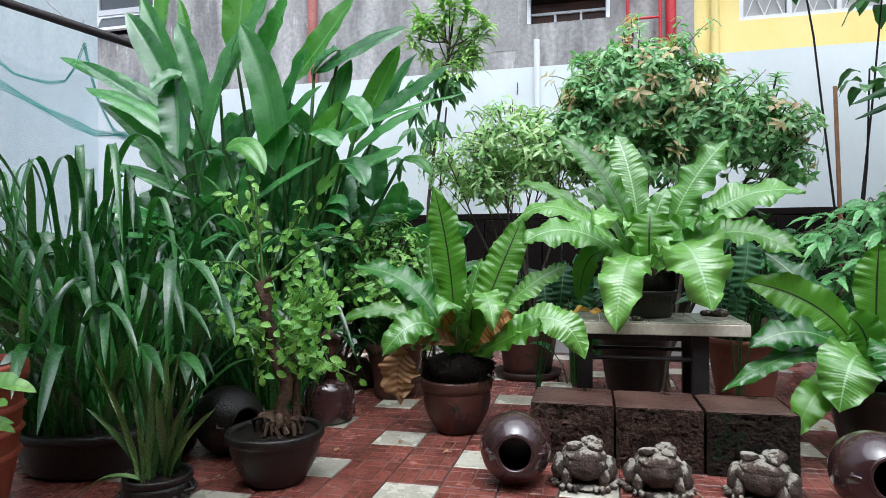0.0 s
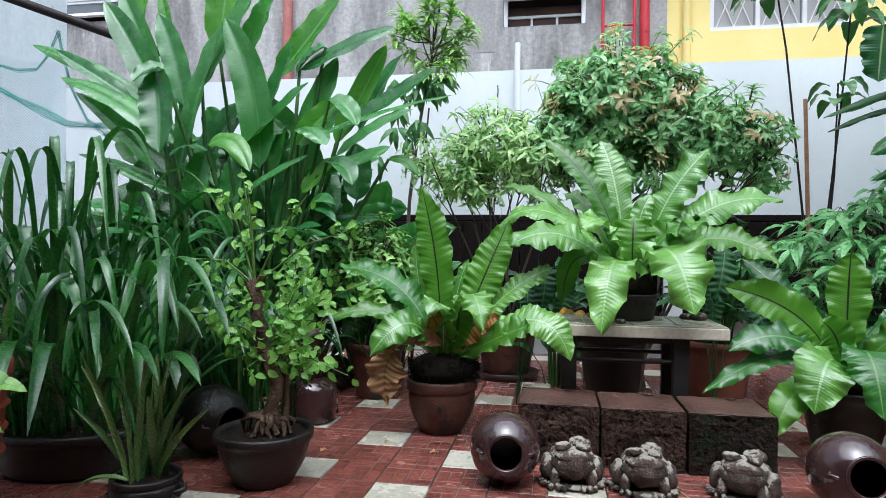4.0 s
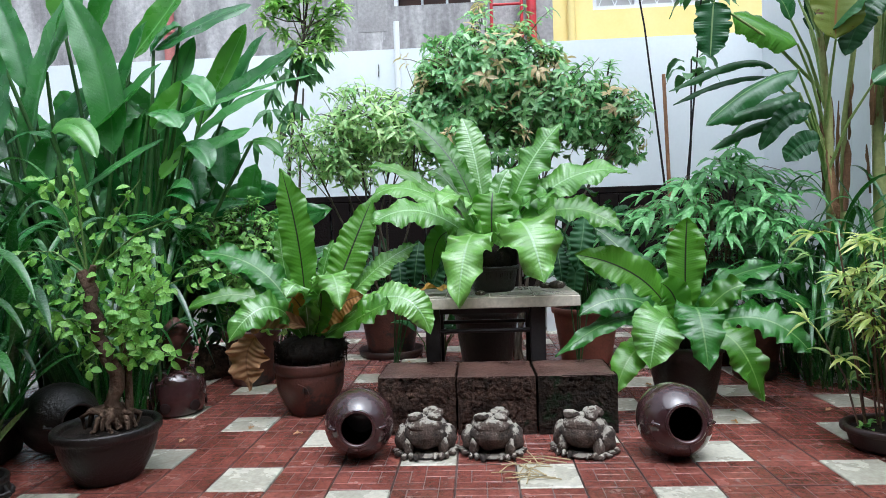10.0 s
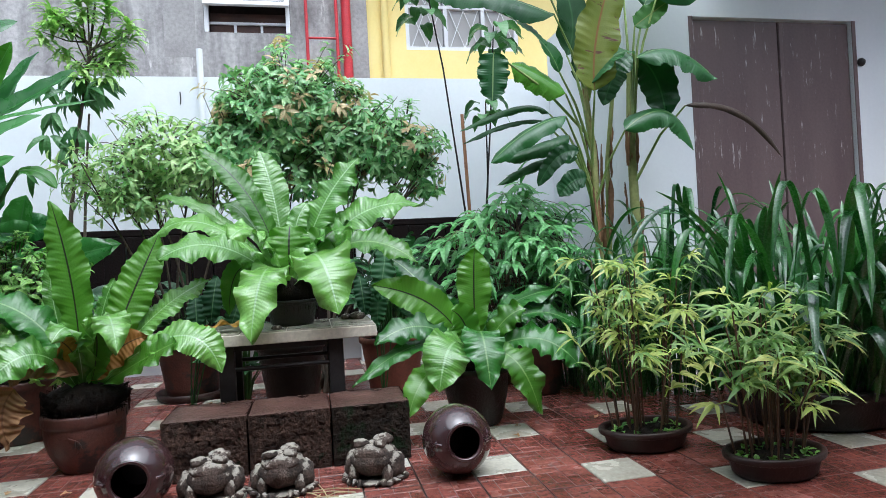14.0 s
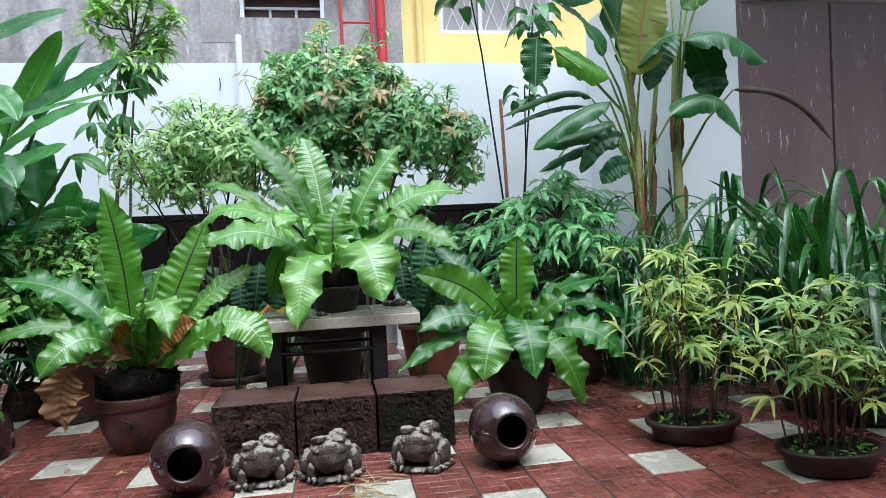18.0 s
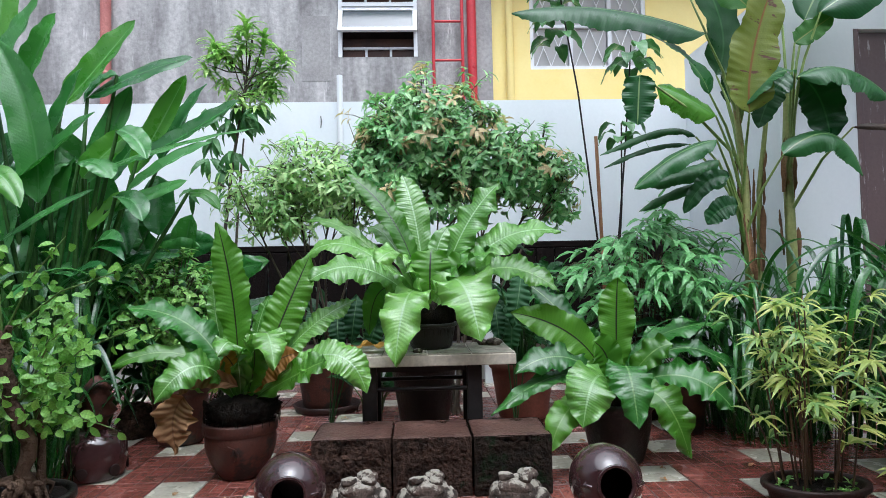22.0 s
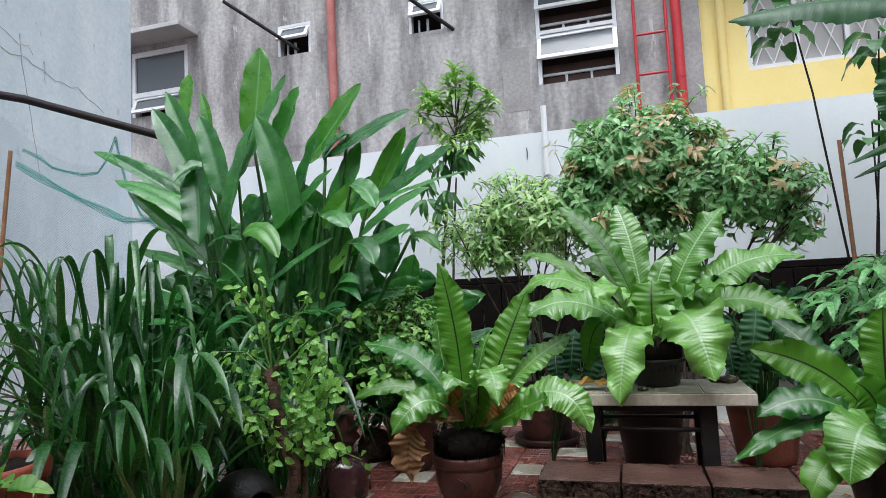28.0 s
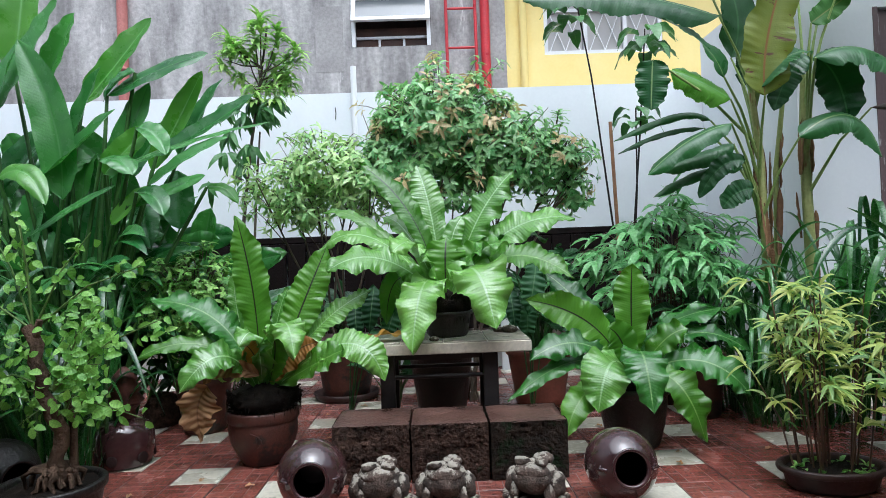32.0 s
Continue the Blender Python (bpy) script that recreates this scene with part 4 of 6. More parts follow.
def stone_frog(at, rz, k):
    g = Geo()

    def blob(c, r, s=(1, 1, 1), n=14):
        rows = []
        for i in range(n // 2 + 2):
            th = math.pi * i / (n // 2 + 1)
            row = []
            for q in range(n):
                a = 2 * math.pi * q / n
                d = V((math.sin(th) * math.cos(a), math.sin(th) * math.sin(a), math.cos(th)))
                p = V(c) + V((d.x * s[0], d.y * s[1], d.z * s[2])) * r
                row.append(p + d * (0.010 * noise.noise(p * 34 + V((k * 7, 0, 0))) + 0.006 * noise.noise(p * 90)))
            rows.append(row)
        g.grid(rows, close=True)

    blob((0, 0.03, 0.085), 0.092, (1.16, 1.0, 0.90), 32)
    blob((0, -0.035, 0.098), 0.082, (1.14, 0.86, 0.80), 32)
    blob((0, -0.058, 0.136), 0.058, (1.36, 0.70, 0.55), 28)
    for s in (-1, 1):
        blob((0.044 * s, -0.035, 0.172), 0.027, (1.2, 1.15, 0.8), 18)
        blob((0.046 * s, -0.058, 0.170), 0.014, (1.0, 0.8, 0.9), 12)
        blob((0.100 * s, 0.015, 0.062), 0.052, (0.72, 1.2, 1.15), 20)
        blob((0.078 * s, -0.062, 0.045), 0.030, (0.8, 0.8, 1.5), 16)
        for f in range(3):
            blob((0.04 * s + 0.027 * s * f, -0.102 + 0.012 * f, 0.014), 0.016, (0.75, 1.7, 0.85), 12)
            blob((0.116 * s + 0.008 * f * s, -0.05 + 0.03 * f, 0.014), 0.016, (1.4, 0.75, 0.85), 12)
    blob((0.035, 0.04, 0.168), 0.040, (1.15, 1.0, 0.62), 22)
    blob((0, 0.0, 0.010), 0.115, (1.02, 0.95, 0.10), 24)
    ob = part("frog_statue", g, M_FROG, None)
    ob.matrix_basis = pose(*at, 0, 0, rz) @ Matrix.Diagonal((0.80, 0.82, 0.80, 1))
    return tagged(ob, "weathered grey stone frog with white lichen and lighter top", "statue", "row of stone frogs")


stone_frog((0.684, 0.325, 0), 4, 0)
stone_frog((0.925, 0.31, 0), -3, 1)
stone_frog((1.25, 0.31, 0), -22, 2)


def stone_block(x0, x1, y0, k, face=M_STONE):
    g, n = Geo(), 9
    w, d, h = x1 - x0, 0.29, 0.228

    def rough(p, q):
        return p + q * (0.010 * noise.noise(p * 13 + V((k * 5, 1, 2))) + 0.004 * noise.noise(p * 45) - 0.035 * max(0.0, noise.noise(p * 80 + V((3, k, 1))) - 0.3))

    for (o, a, b, q, na, nb) in (((0, 0, 0), (w, 0, 0), (0, 0, h), (0, -1, 0), 84, 62), ((w, 0, 0), (0, d, 0), (0, 0, h), (1, 0, 0), 18, 18), ((w, d, 0), (-w, 0, 0), (0, 0, h), (0, 1, 0), 12, 12), ((0, d, 0), (0, -d, 0), (0, 0, h), (-1, 0, 0), 18, 18)):
        g.grid([[rough(V(o) + V(a) * (i / na) + V(b) * (j / nb), V(q) * math.sin(math.pi * min(max(i / na, 0.03), 0.97)) ** 0.3) for i in range(na + 1)] for j in range(nb + 1)])
    t = thing("stone_block", (x0, y0, 0), "dark porous stone block with a reddish worn top", "stone block", "row of stone blocks")
    part("block", g, face, t)
    top = Geo().grid([[V((w * i / 16, d * j / 12, h + 0.003 * noise.noise(V((x0 * 9 + i * 0.9, j * 0.9, k))) + (0.004 if 0 < i < 16 and 0 < j < 12 else -0.004))) for i in range(17)] for j in range(13)])
    part("top_face", top, M_STONETOP, t, "worn reddish top")


stone_block(0.484, 0.790, 0.515, 0)
stone_block(0.798, 1.103, 0.505, 1)
stone_block(1.112, 1.415, 0.500, 2, M_STONEMOSSSHADE)


def plant_table():
    t = thing("plant_table", (0.55, 0.82, 0), "low table with a cream tiled top on dark legs", "table")
    part("top", Geo().box((0, 0, 0.455), (0.785, 0.43, 0.503)), M_TABLEEDGE, t, "", False, 0.004)
    for i in range(4):
        for j in range(2):
            part("tile", Geo().box((0.004 + 0.1955 * i, 0.004 + 0.2115 * j, 0.5035), (0.194 + 0.1955 * i, 0.209 + 0.2115 * j, 0.509)), M_TABLETILE, t, "", False, 0.001)
    for x in (0.10, 0.57):
        for y in (0.05, 0.33):
            part("leg", Geo().box((x, y, 0), (x + 0.066, y + 0.05, 0.455)), M_BLACKMETAL, t, "", False, 0.003)
    part("crossbar", Geo().tube([(0.13, 0.08, 0.345), (0.6, 0.08, 0.345)], 0.010, n=8), M_BLACKMETAL, t)
    part("crossbar", Geo().tube([(0.13, 0.36, 0.345), (0.6, 0.36, 0.345)], 0.010, n=8), M_BLACKMETAL, t)
    part("apron", Geo().box((0.165, 0.06, 0.425), (0.567, 0.085, 0.4545)), M_BLACKMETAL, t, "", False)


plant_table()
for x, y, s in ((0.90, 0.87, 0.020), (1.27, 1.1, 0.035), (1.22, 1.13, 0.026)):
    c = thing("pebble", (x, y, 0.509), "small grey pebble on the table", "stone")
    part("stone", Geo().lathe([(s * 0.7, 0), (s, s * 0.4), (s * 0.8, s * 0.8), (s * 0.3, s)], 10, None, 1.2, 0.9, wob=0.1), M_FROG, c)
d = thing("fallen_leaf", (0.62, 0.9, 0.511), "curled orange-brown fallen leaf on the table", "leaf")
part("blade", Geo().blade((-0.03, 0.02, 0.015), (0.08, 0.0, 0.05), (0.2, 0.03, 0.01), 0.045, "oval", 0.2, 0.2, 3, 30, 8), M_OCHRE, d)


# ---- bird's nest ferns ----
FACING = {"u": (0, -0.45, 0.9), "v": (0, -0.9, 0.35), "m": (0, -0.7, 0.7), "l": (-0.45, -0.65, 0.6), "r": (0.45, -0.65, 0.6)}


def nest_fern(at, label, roots=(0.14, 0.1), seed=1):
    """The root ball of a fern; its fronds are set by fronds()."""
    random.seed(seed)
    f = thing("birds_nest_fern", at, label, "fern", "bird's nest ferns")
    rr, rh = roots
    ball = Geo().lathe([(rr * 0.75, -rh), (rr * 0.9, -rh * 0.8), (rr, -rh * 0.6), (rr * 1.04, -rh * 0.4), (rr * 1.03, -rh * 0.2), (rr * 0.95, 0), (rr * 0.8, rh * 0.2), (rr * 0.5, rh * 0.4), (rr * 0.25, rh * 0.6)], 40, wob=0.05)
    ball.v = [tuple(V(q) * (1 + 0.14 * noise.noise(V(q) * 40) + 0.1 * noise.noise(V(q) * 90))) for q in ball.v]
    part("root_ball", ball, M_ROOT, f, "black fibrous root ball")
    hair = Geo()
    for _ in range(320):
        a, z = rnd(0, 6.28), rnd(-rh, rh * 0.2)
        p = V((rr * math.cos(a), rr * math.sin(a), z))
        hair.tube([p * 0.95, p * 1.06 + V((0, 0, 0.01)), p * rnd(1.02, 1.1) + V((0, 0, rnd(-0.035, 0.01)))], 0.0025, 0.001, 4)
    tagged(part("root_hairs", hair, M_ROOT, f), kind="stuff")
    return f


def fronds(f, rows, seed):
    """Wavy fronds out of the crown. Each: a place half way along, the tip, half width, tone and facing."""
    random.seed(seed)
    for mid, tip, w, tone, facing in rows:
        mid, tip = V(mid), V(tip)
        out = V((mid.x, mid.y, 0))
        b = out.normalized() * 0.03 if out.length > 0.01 else V((0.01, 0, 0))
        face = V(FACING[facing]) + V((rnd(-0.2, 0.2), rnd(-0.1, 0.1), rnd(-0.1, 0.1)))
        upright = facing == "v"
        g = Geo().blade(b, mid * 2 - (b + tip) * 0.5, tip, w * 0.9, "nest", 0.2 if upright else 0.12, rnd(0.06, 0.12) if upright else rnd(0.1, 0.2), rnd(4, 7), 130, 12, rnd(-0.2, 0.2), None, rnd(0, 6), rnd(0, 0.25), face, rnd(0.024, 0.042), (mid.length + (tip - mid).length) / rnd(0.030, 0.040))
        part("frond", g, {"u": M_FERNU, "p": M_FERNB, "g": M_FERN, "l": M_FERNL}[tone], f)


p = pot("terracotta_pot", (0.118, 0.865, 0), 0.160, 0.24, M_TERRA, "round terracotta pot with a flower relief", 0.60, 0.04, 0.14, False)
flower = Geo()
for k in range(5):
    a = -0.6 + 0.45 * k
    flower.tube([(0.02 * math.cos(a), -0.152 + 0.012 * (k % 2), 0.10 + 0.005 * k), (0.035 * math.cos(a), -0.158, 0.125 + 0.03 * math.sin(a)), (0.03 * math.cos(a + 0.8), -0.157, 0.145 + 0.02 * math.sin(a))], 0.004, 0.002, 5)
part("relief", flower, M_TERRA, p)
fern = nest_fern((0.125, 0.87, 0.315), "bird's nest fern with two tall upright fronds", (0.152, 0.075), 3)
fronds(fern, (
    ((-0.04, 0.03, 0.40), (-0.13, 0.08, 0.80), 0.096, "u", "v"),
    ((0.15, 0.08, 0.33), (0.28, 0.15, 0.65), 0.099, "u", "v"),
    ((-0.11, -0.20, 0.19), (-0.26, -0.30, 0.06), 0.085, "p", "m"),
    ((-0.20, 0.00, 0.32), (-0.54, 0.05, 0.42), 0.088, "g", "m"),
    ((-0.24, -0.05, 0.22), (-0.54, -0.10, 0.17), 0.049, "l", "m"),
    ((0.13, -0.16, 0.31), (0.21, -0.30, 0.18), 0.091, "p", "u"),
    ((0.01, -0.15, 0.26), (-0.03, -0.25, 0.23), 0.078, "p", "u"),
), 3)
fronds(fern, (
    ((0.38, -0.10, 0.21), (0.56, -0.16, 0.05), 0.089, "p", "m"),
    ((0.25, 0.10, 0.28), (0.49, 0.15, 0.43), 0.074, "p", "u"),
    ((0.04, 0.10, 0.29), (0.09, 0.15, 0.46), 0.038, "p", "v"),
    ((-0.13, 0.10, 0.29), (-0.17, 0.15, 0.54), 0.046, "p", "v"),
    ((0.26, -0.10, 0.13), (0.39, -0.15, 0.19), 0.083, "l", "m"),
    ((-0.14, 0.05, 0.20), (-0.40, 0.10, 0.40), 0.074, "g", "m"),
    ((0.08, -0.10, 0.18), (0.07, -0.12, 0.27), 0.085, "u", "v"),
), 4)
d = thing("withered_frond", (0.13, 0.78, 0.40), "withered brown frond hanging over the pot", "leaf")
part("blade", Geo().blade((0.0, 0.0, 0.0), (-0.16, -0.09, 0.10), (-0.21, -0.1, -0.02), 0.045, "oval", 0.4, 0.25, 5, 20, 8, 0, None, 0, 0, V((0.1, -0.9, 0.3))), M_DRYLEAF, d)
part("hanging_tip", Geo().blade((-0.19, -0.1, -0.02), (-0.25, -0.14, -0.10), (-0.205, -0.12, -0.24), 0.088, "oval", 0.3, 0.2, 3, 50, 14, 0.4, None, 1.0, 0.3, V((0.15, -0.97, 0.1)), 0.11, 8), M_DRYLEAF, d)
for i, (x, y, z) in enumerate(((-0.06, -0.13, 0.18), (0.25, -0.06, 0.17))):
    d = thing("rusty_frond", (0.135, 0.88, 0.36), "rust-brown dying frond at the fern's crown", "leaf")
    part("blade", Geo().blade((0.0, -0.03, 0.0), (x * 0.5, y * 0.6, z * 0.9), (x, y, z), 0.072, "oval", 0.3, 0.14, 4, 24, 8, 0, None, 0, 0, V((0, -0.9, 0.3))), M_RUSTLEAF, d)

pot("black_pot", (0.965, 1.06, 0.509), 0.125, 0.12, M_DARKPOT, "low black plastic pot on the tiled table", 0.8, 0.015, 0, False)
fern = nest_fern((0.965, 1.06, 0.69), "large bird's nest fern with arching pale fronds", (0.105, 0.09), 5)
fronds(fern, (
    ((-0.16, 0.05, 0.41), (-0.42, 0.15, 0.69), 0.068, "u", "v"),
    ((-0.13, 0.15, 0.35), (-0.26, 0.25, 0.62), 0.064, "u", "v"),
    ((-0.06, 0.10, 0.41), (-0.13, 0.20, 0.68), 0.088, "p", "v"),
    ((0.16, 0.05, 0.36), (0.36, 0.10, 0.62), 0.103, "p", "l"),
    ((0.31, 0.00, 0.31), (0.63, -0.05, 0.36), 0.108, "p", "m"),
    ((0.30, -0.10, 0.19), (0.58, -0.20, 0.08), 0.088, "l", "m"),
    ((0.12, -0.22, 0.14), (0.20, -0.38, -0.12), 0.150, "p", "m"),
    ((-0.10, -0.22, 0.08), (-0.16, -0.38, -0.21), 0.112, "p", "m"),
    ((-0.12, -0.15, 0.25), (-0.24, -0.28, 0.22), 0.097, "p", "u"),
    ((-0.34, 0.00, 0.30), (-0.61, 0.05, 0.26), 0.076, "p", "u"),
), 5)
fronds(fern, (
    ((-0.30, -0.10, 0.20), (-0.55, -0.14, 0.15), 0.107, "p", "m"),
    ((-0.35, 0.10, 0.36), (-0.62, 0.20, 0.45), 0.041, "l", "m"),
    ((-0.18, 0.10, 0.32), (-0.31, 0.15, 0.41), 0.069, "p", "m"),
    ((0.03, 0.00, 0.25), (0.10, 0.05, 0.40), 0.055, "p", "v"),
    ((0.00, -0.04, 0.17), (0.01, 0.00, 0.29), 0.113, "u", "v"),
    ((0.14, -0.12, 0.21), (0.29, -0.20, 0.24), 0.102, "p", "u"),
    ((-0.23, 0.15, 0.10), (-0.31, 0.20, -0.14), 0.069, "u", "v"),
    ((0.09, -0.05, 0.14), (0.22, -0.02, 0.26), 0.099, "u", "v"),
    ((0.23, 0.05, 0.29), (0.50, 0.00, 0.26), 0.085, "g", "u"),
), 6)

pot("dark_pot", (1.80, 0.90, 0), 0.165, 0.27, M_DARKPOT, "dark brown clay pot under a fern", 0.7, 0.03, 0.05, False)
fern = nest_fern((1.80, 0.90, 0.315), "bird's nest fern with broad spreading fronds", (0.14, 0.07), 8)
fronds(fern, (
    ((0.02, 0.03, 0.28), (0.04, 0.05, 0.51), 0.096, "u", "v"),
    ((-0.18, 0.00, 0.24), (-0.47, 0.03, 0.36), 0.095, "u", "v"),
    ((-0.18, 0.12, 0.30), (-0.35, 0.20, 0.48), 0.089, "g", "m"),
    ((-0.24, -0.05, 0.16), (-0.48, -0.10, 0.10), 0.080, "g", "m"),
    ((-0.27, -0.05, 0.08), (-0.59, -0.15, -0.07), 0.054, "g", "m"),
    ((-0.26, -0.25, -0.01), (-0.38, -0.35, -0.17), 0.071, "l", "m"),
    ((-0.16, -0.25, 0.10), (-0.25, -0.36, -0.08), 0.122, "p", "m"),
    ((-0.03, -0.25, 0.14), (-0.04, -0.40, -0.08), 0.106, "g", "u"),
), 8)
fronds(fern, (
    ((0.13, -0.20, -0.00), (0.22, -0.26, -0.24), 0.089, "l", "m"),
    ((0.28, -0.10, 0.07), (0.47, -0.16, -0.08), 0.102, "g", "m"),
    ((0.20, 0.05, 0.22), (0.57, 0.10, 0.28), 0.085, "g", "u"),
    ((0.29, 0.00, 0.18), (0.57, 0.00, 0.07), 0.058, "g", "u"),
    ((-0.04, 0.10, 0.18), (-0.12, 0.12, 0.27), 0.050, "g", "v"),
    ((-0.05, -0.05, 0.15), (-0.12, -0.08, 0.23), 0.086, "u", "v"),
    ((0.14, -0.05, 0.16), (0.24, -0.08, 0.21), 0.072, "l", "m"),
), 9)


# ---- broad-leaved clumps ----
def clump_leaves(p, rows, mats, kind, stem, seed, foot=0.12, fold=0.48, ripple=0.035, stalk=None, top=None, corr=0.008):
    """Stalked broad leaves. Each: blade base, a place half way, the tip, half width, tone and facing."""
    random.seed(seed)
    for b, mid, t, w, tone, facing in rows:
        b, mid, t = V(b), V(mid), V(t)
        if top is None:
            root = V((b.x * 0.45 + rnd(-foot, foot), b.y * 0.3 + rnd(-foot, foot), 0))
            bend = root.lerp(b, 0.55) - V(((b.x - root.x) * 0.15, (b.y - root.y) * 0.2, -0.03))
        else:
            root = top(b)
            bend = root.lerp(b, 0.5) + V((0, 0, 0.05))
        part("stalk", Geo().tube([root, root.lerp(bend, 0.5), bend, b.lerp(bend, 0.4), b], stem, stem * 0.5, 8), stalk or M_HELISTALK, p)
        face = V(FACING[facing]) + V((rnd(-0.25, 0.25), rnd(-0.1, 0.1), rnd(-0.15, 0.15)))
        flat = abs((t - b).z) < (t - b).length * 0.5
        g = Geo().blade(b, mid * 2 - (b + t) * 0.5, t, w * (0.74 if flat and kind == "banana" else 0.8), kind, 0.12 if flat and kind == "banana" else fold, ripple, rnd(2.5, 5), 64, 10, rnd(-0.3, 0.3), None, rnd(0, 6), (0.7 if kind == "banana" else 0.5) if flat else 0.12, face, corr if flat else corr * 0.5, rnd(16, 24))
        part("leaf", g, mats[tone], p)


def more_leaves(n, seed, xs, ys, zs):
    """Leaves of a dense clump, spread over a range."""
    random.seed(seed)
    out = []
    for _ in range(n):
        x, y, z, a = rnd(*xs), rnd(*ys), rnd(*zs), rnd(-1.5, 1.5)
        q = rnd(0.34, 0.54)
        b = V((x, y, z))
        if rnd(0, 1) < 0.35:
            t = b + V((0.6 * q * math.sin(a), rnd(-0.22, -0.05), -q * rnd(0.1, 0.6)))
            mid = b.lerp(t, 0.5) + V((0, 0, rnd(0.08, 0.14)))
        else:
            t = b + V((q * math.sin(a), rnd(-0.16, 0.05), q * math.cos(a) * rnd(0.35, 1.0)))
            mid = b.lerp(t, 0.5) + V((0, 0, rnd(0.0, 0.05)))
        out.append((b, mid, t, rnd(0.08, 0.125), "g" if rnd(0, 1) < 0.5 else "d", "vmu"[int(rnd(0, 2.99))]))
    return out


HELI_TONES = {"g": M_HELI, "b": M_HELIB, "d": M_HELID}
heli = thing("heliconia", (-1.25, 1.6, 0), "dense dark heliconia stems at the clump's back", "heliconia")
clump_leaves(heli, more_leaves(56, 61, (-0.75, 0.55), (-0.05, 0.35), (0.35, 1.05)), HELI_TONES, "heli", 0.010, 5)
clump_leaves(heli, more_leaves(54, 62, (-0.7, 0.45), (-0.1, 0.25), (0.9, 1.5)), HELI_TONES, "heli", 0.010, 6)
clump_leaves(heli, more_leaves(26, 64, (0.3, 0.9), (0.05, 0.3), (0.35, 0.85)), HELI_TONES, "heli", 0.010, 7)
clump_leaves(heli, more_leaves(18, 65, (0.25, 0.85), (-0.1, 0.25), (0.85, 1.2)), HELI_TONES, "heli", 0.010, 8)
clump_leaves(heli, more_leaves(30, 66, (-0.8, -0.3), (-0.25, 0.2), (0.5, 1.05)), HELI_TONES, "heli", 0.010, 9)
heli = thing("heliconia", (-1.15, 1.45, 0), "tall clump of glossy green heliconia leaves", "heliconia")
clump_leaves(heli, (
    ((-0.16, -0.05, 1.97), (-0.12, -0.05, 2.27), (-0.09, -0.05, 2.57), 0.124, "b", "v"),
    ((-0.20, -0.15, 1.71), (-0.01, -0.15, 2.02), (0.14, -0.15, 2.32), 0.119, "g", "l"),
    ((0.03, -0.10, 1.89), (0.12, -0.10, 2.08), (0.20, -0.10, 2.26), 0.106, "g", "v"),
    ((0.20, -0.25, 1.25), (0.16, -0.25, 1.67), (-0.01, -0.25, 2.07), 0.123, "g", "v"),
    ((-0.26, -0.20, 1.40), (-0.16, -0.20, 1.75), (-0.03, -0.20, 2.08), 0.110, "g", "m"),
    ((-0.43, -0.15, 1.58), (-0.61, -0.15, 1.92), (-0.83, -0.15, 2.25), 0.103, "g", "v"),
    ((-0.55, 0.00, 1.67), (-0.68, 0.00, 2.04), (-0.85, 0.00, 2.41), 0.091, "g", "m"),
    ((-0.80, 0.15, 2.24), (-0.79, 0.15, 2.41), (-0.77, 0.15, 2.57), 0.087, "b", "v"),
    ((-0.56, 0.10, 1.94), (-0.59, 0.10, 2.19), (-0.65, 0.10, 2.41), 0.052, "b", "m"),
), HELI_TONES, "heli", 0.017, 20)
clump_leaves(heli, (
    ((-0.30, -0.15, 1.61), (-0.37, -0.15, 1.89), (-0.48, -0.15, 2.16), 0.093, "d", "v"),
    ((-0.36, -0.35, 1.76), (-0.30, -0.39, 1.55), (-0.26, -0.45, 1.30), 0.124, "g", "v"),
    ((-0.31, -0.35, 1.77), (-0.36, -0.39, 1.76), (-0.42, -0.45, 1.68), 0.079, "g", "u"),
    ((-0.28, -0.30, 1.38), (-0.61, -0.30, 1.62), (-0.98, -0.30, 1.77), 0.116, "g", "u"),
    ((-0.35, -0.25, 1.22), (-0.63, -0.25, 1.47), (-0.93, -0.25, 1.70), 0.081, "d", "m"),
    ((-0.58, -0.05, 1.66), (-0.96, -0.05, 1.87), (-1.40, -0.05, 2.05), 0.070, "d", "m"),
    ((-0.69, -0.10, 1.68), (-0.94, -0.10, 1.84), (-1.19, -0.10, 1.99), 0.063, "d", "m"),
    ((0.15, -0.10, 1.52), (0.24, -0.10, 1.75), (0.33, -0.10, 1.97), 0.099, "g", "u"),
    ((0.15, 0.05, 1.81), (0.35, 0.05, 2.04), (0.54, 0.05, 2.28), 0.115, "b", "v"),
), HELI_TONES, "heli", 0.017, 21)
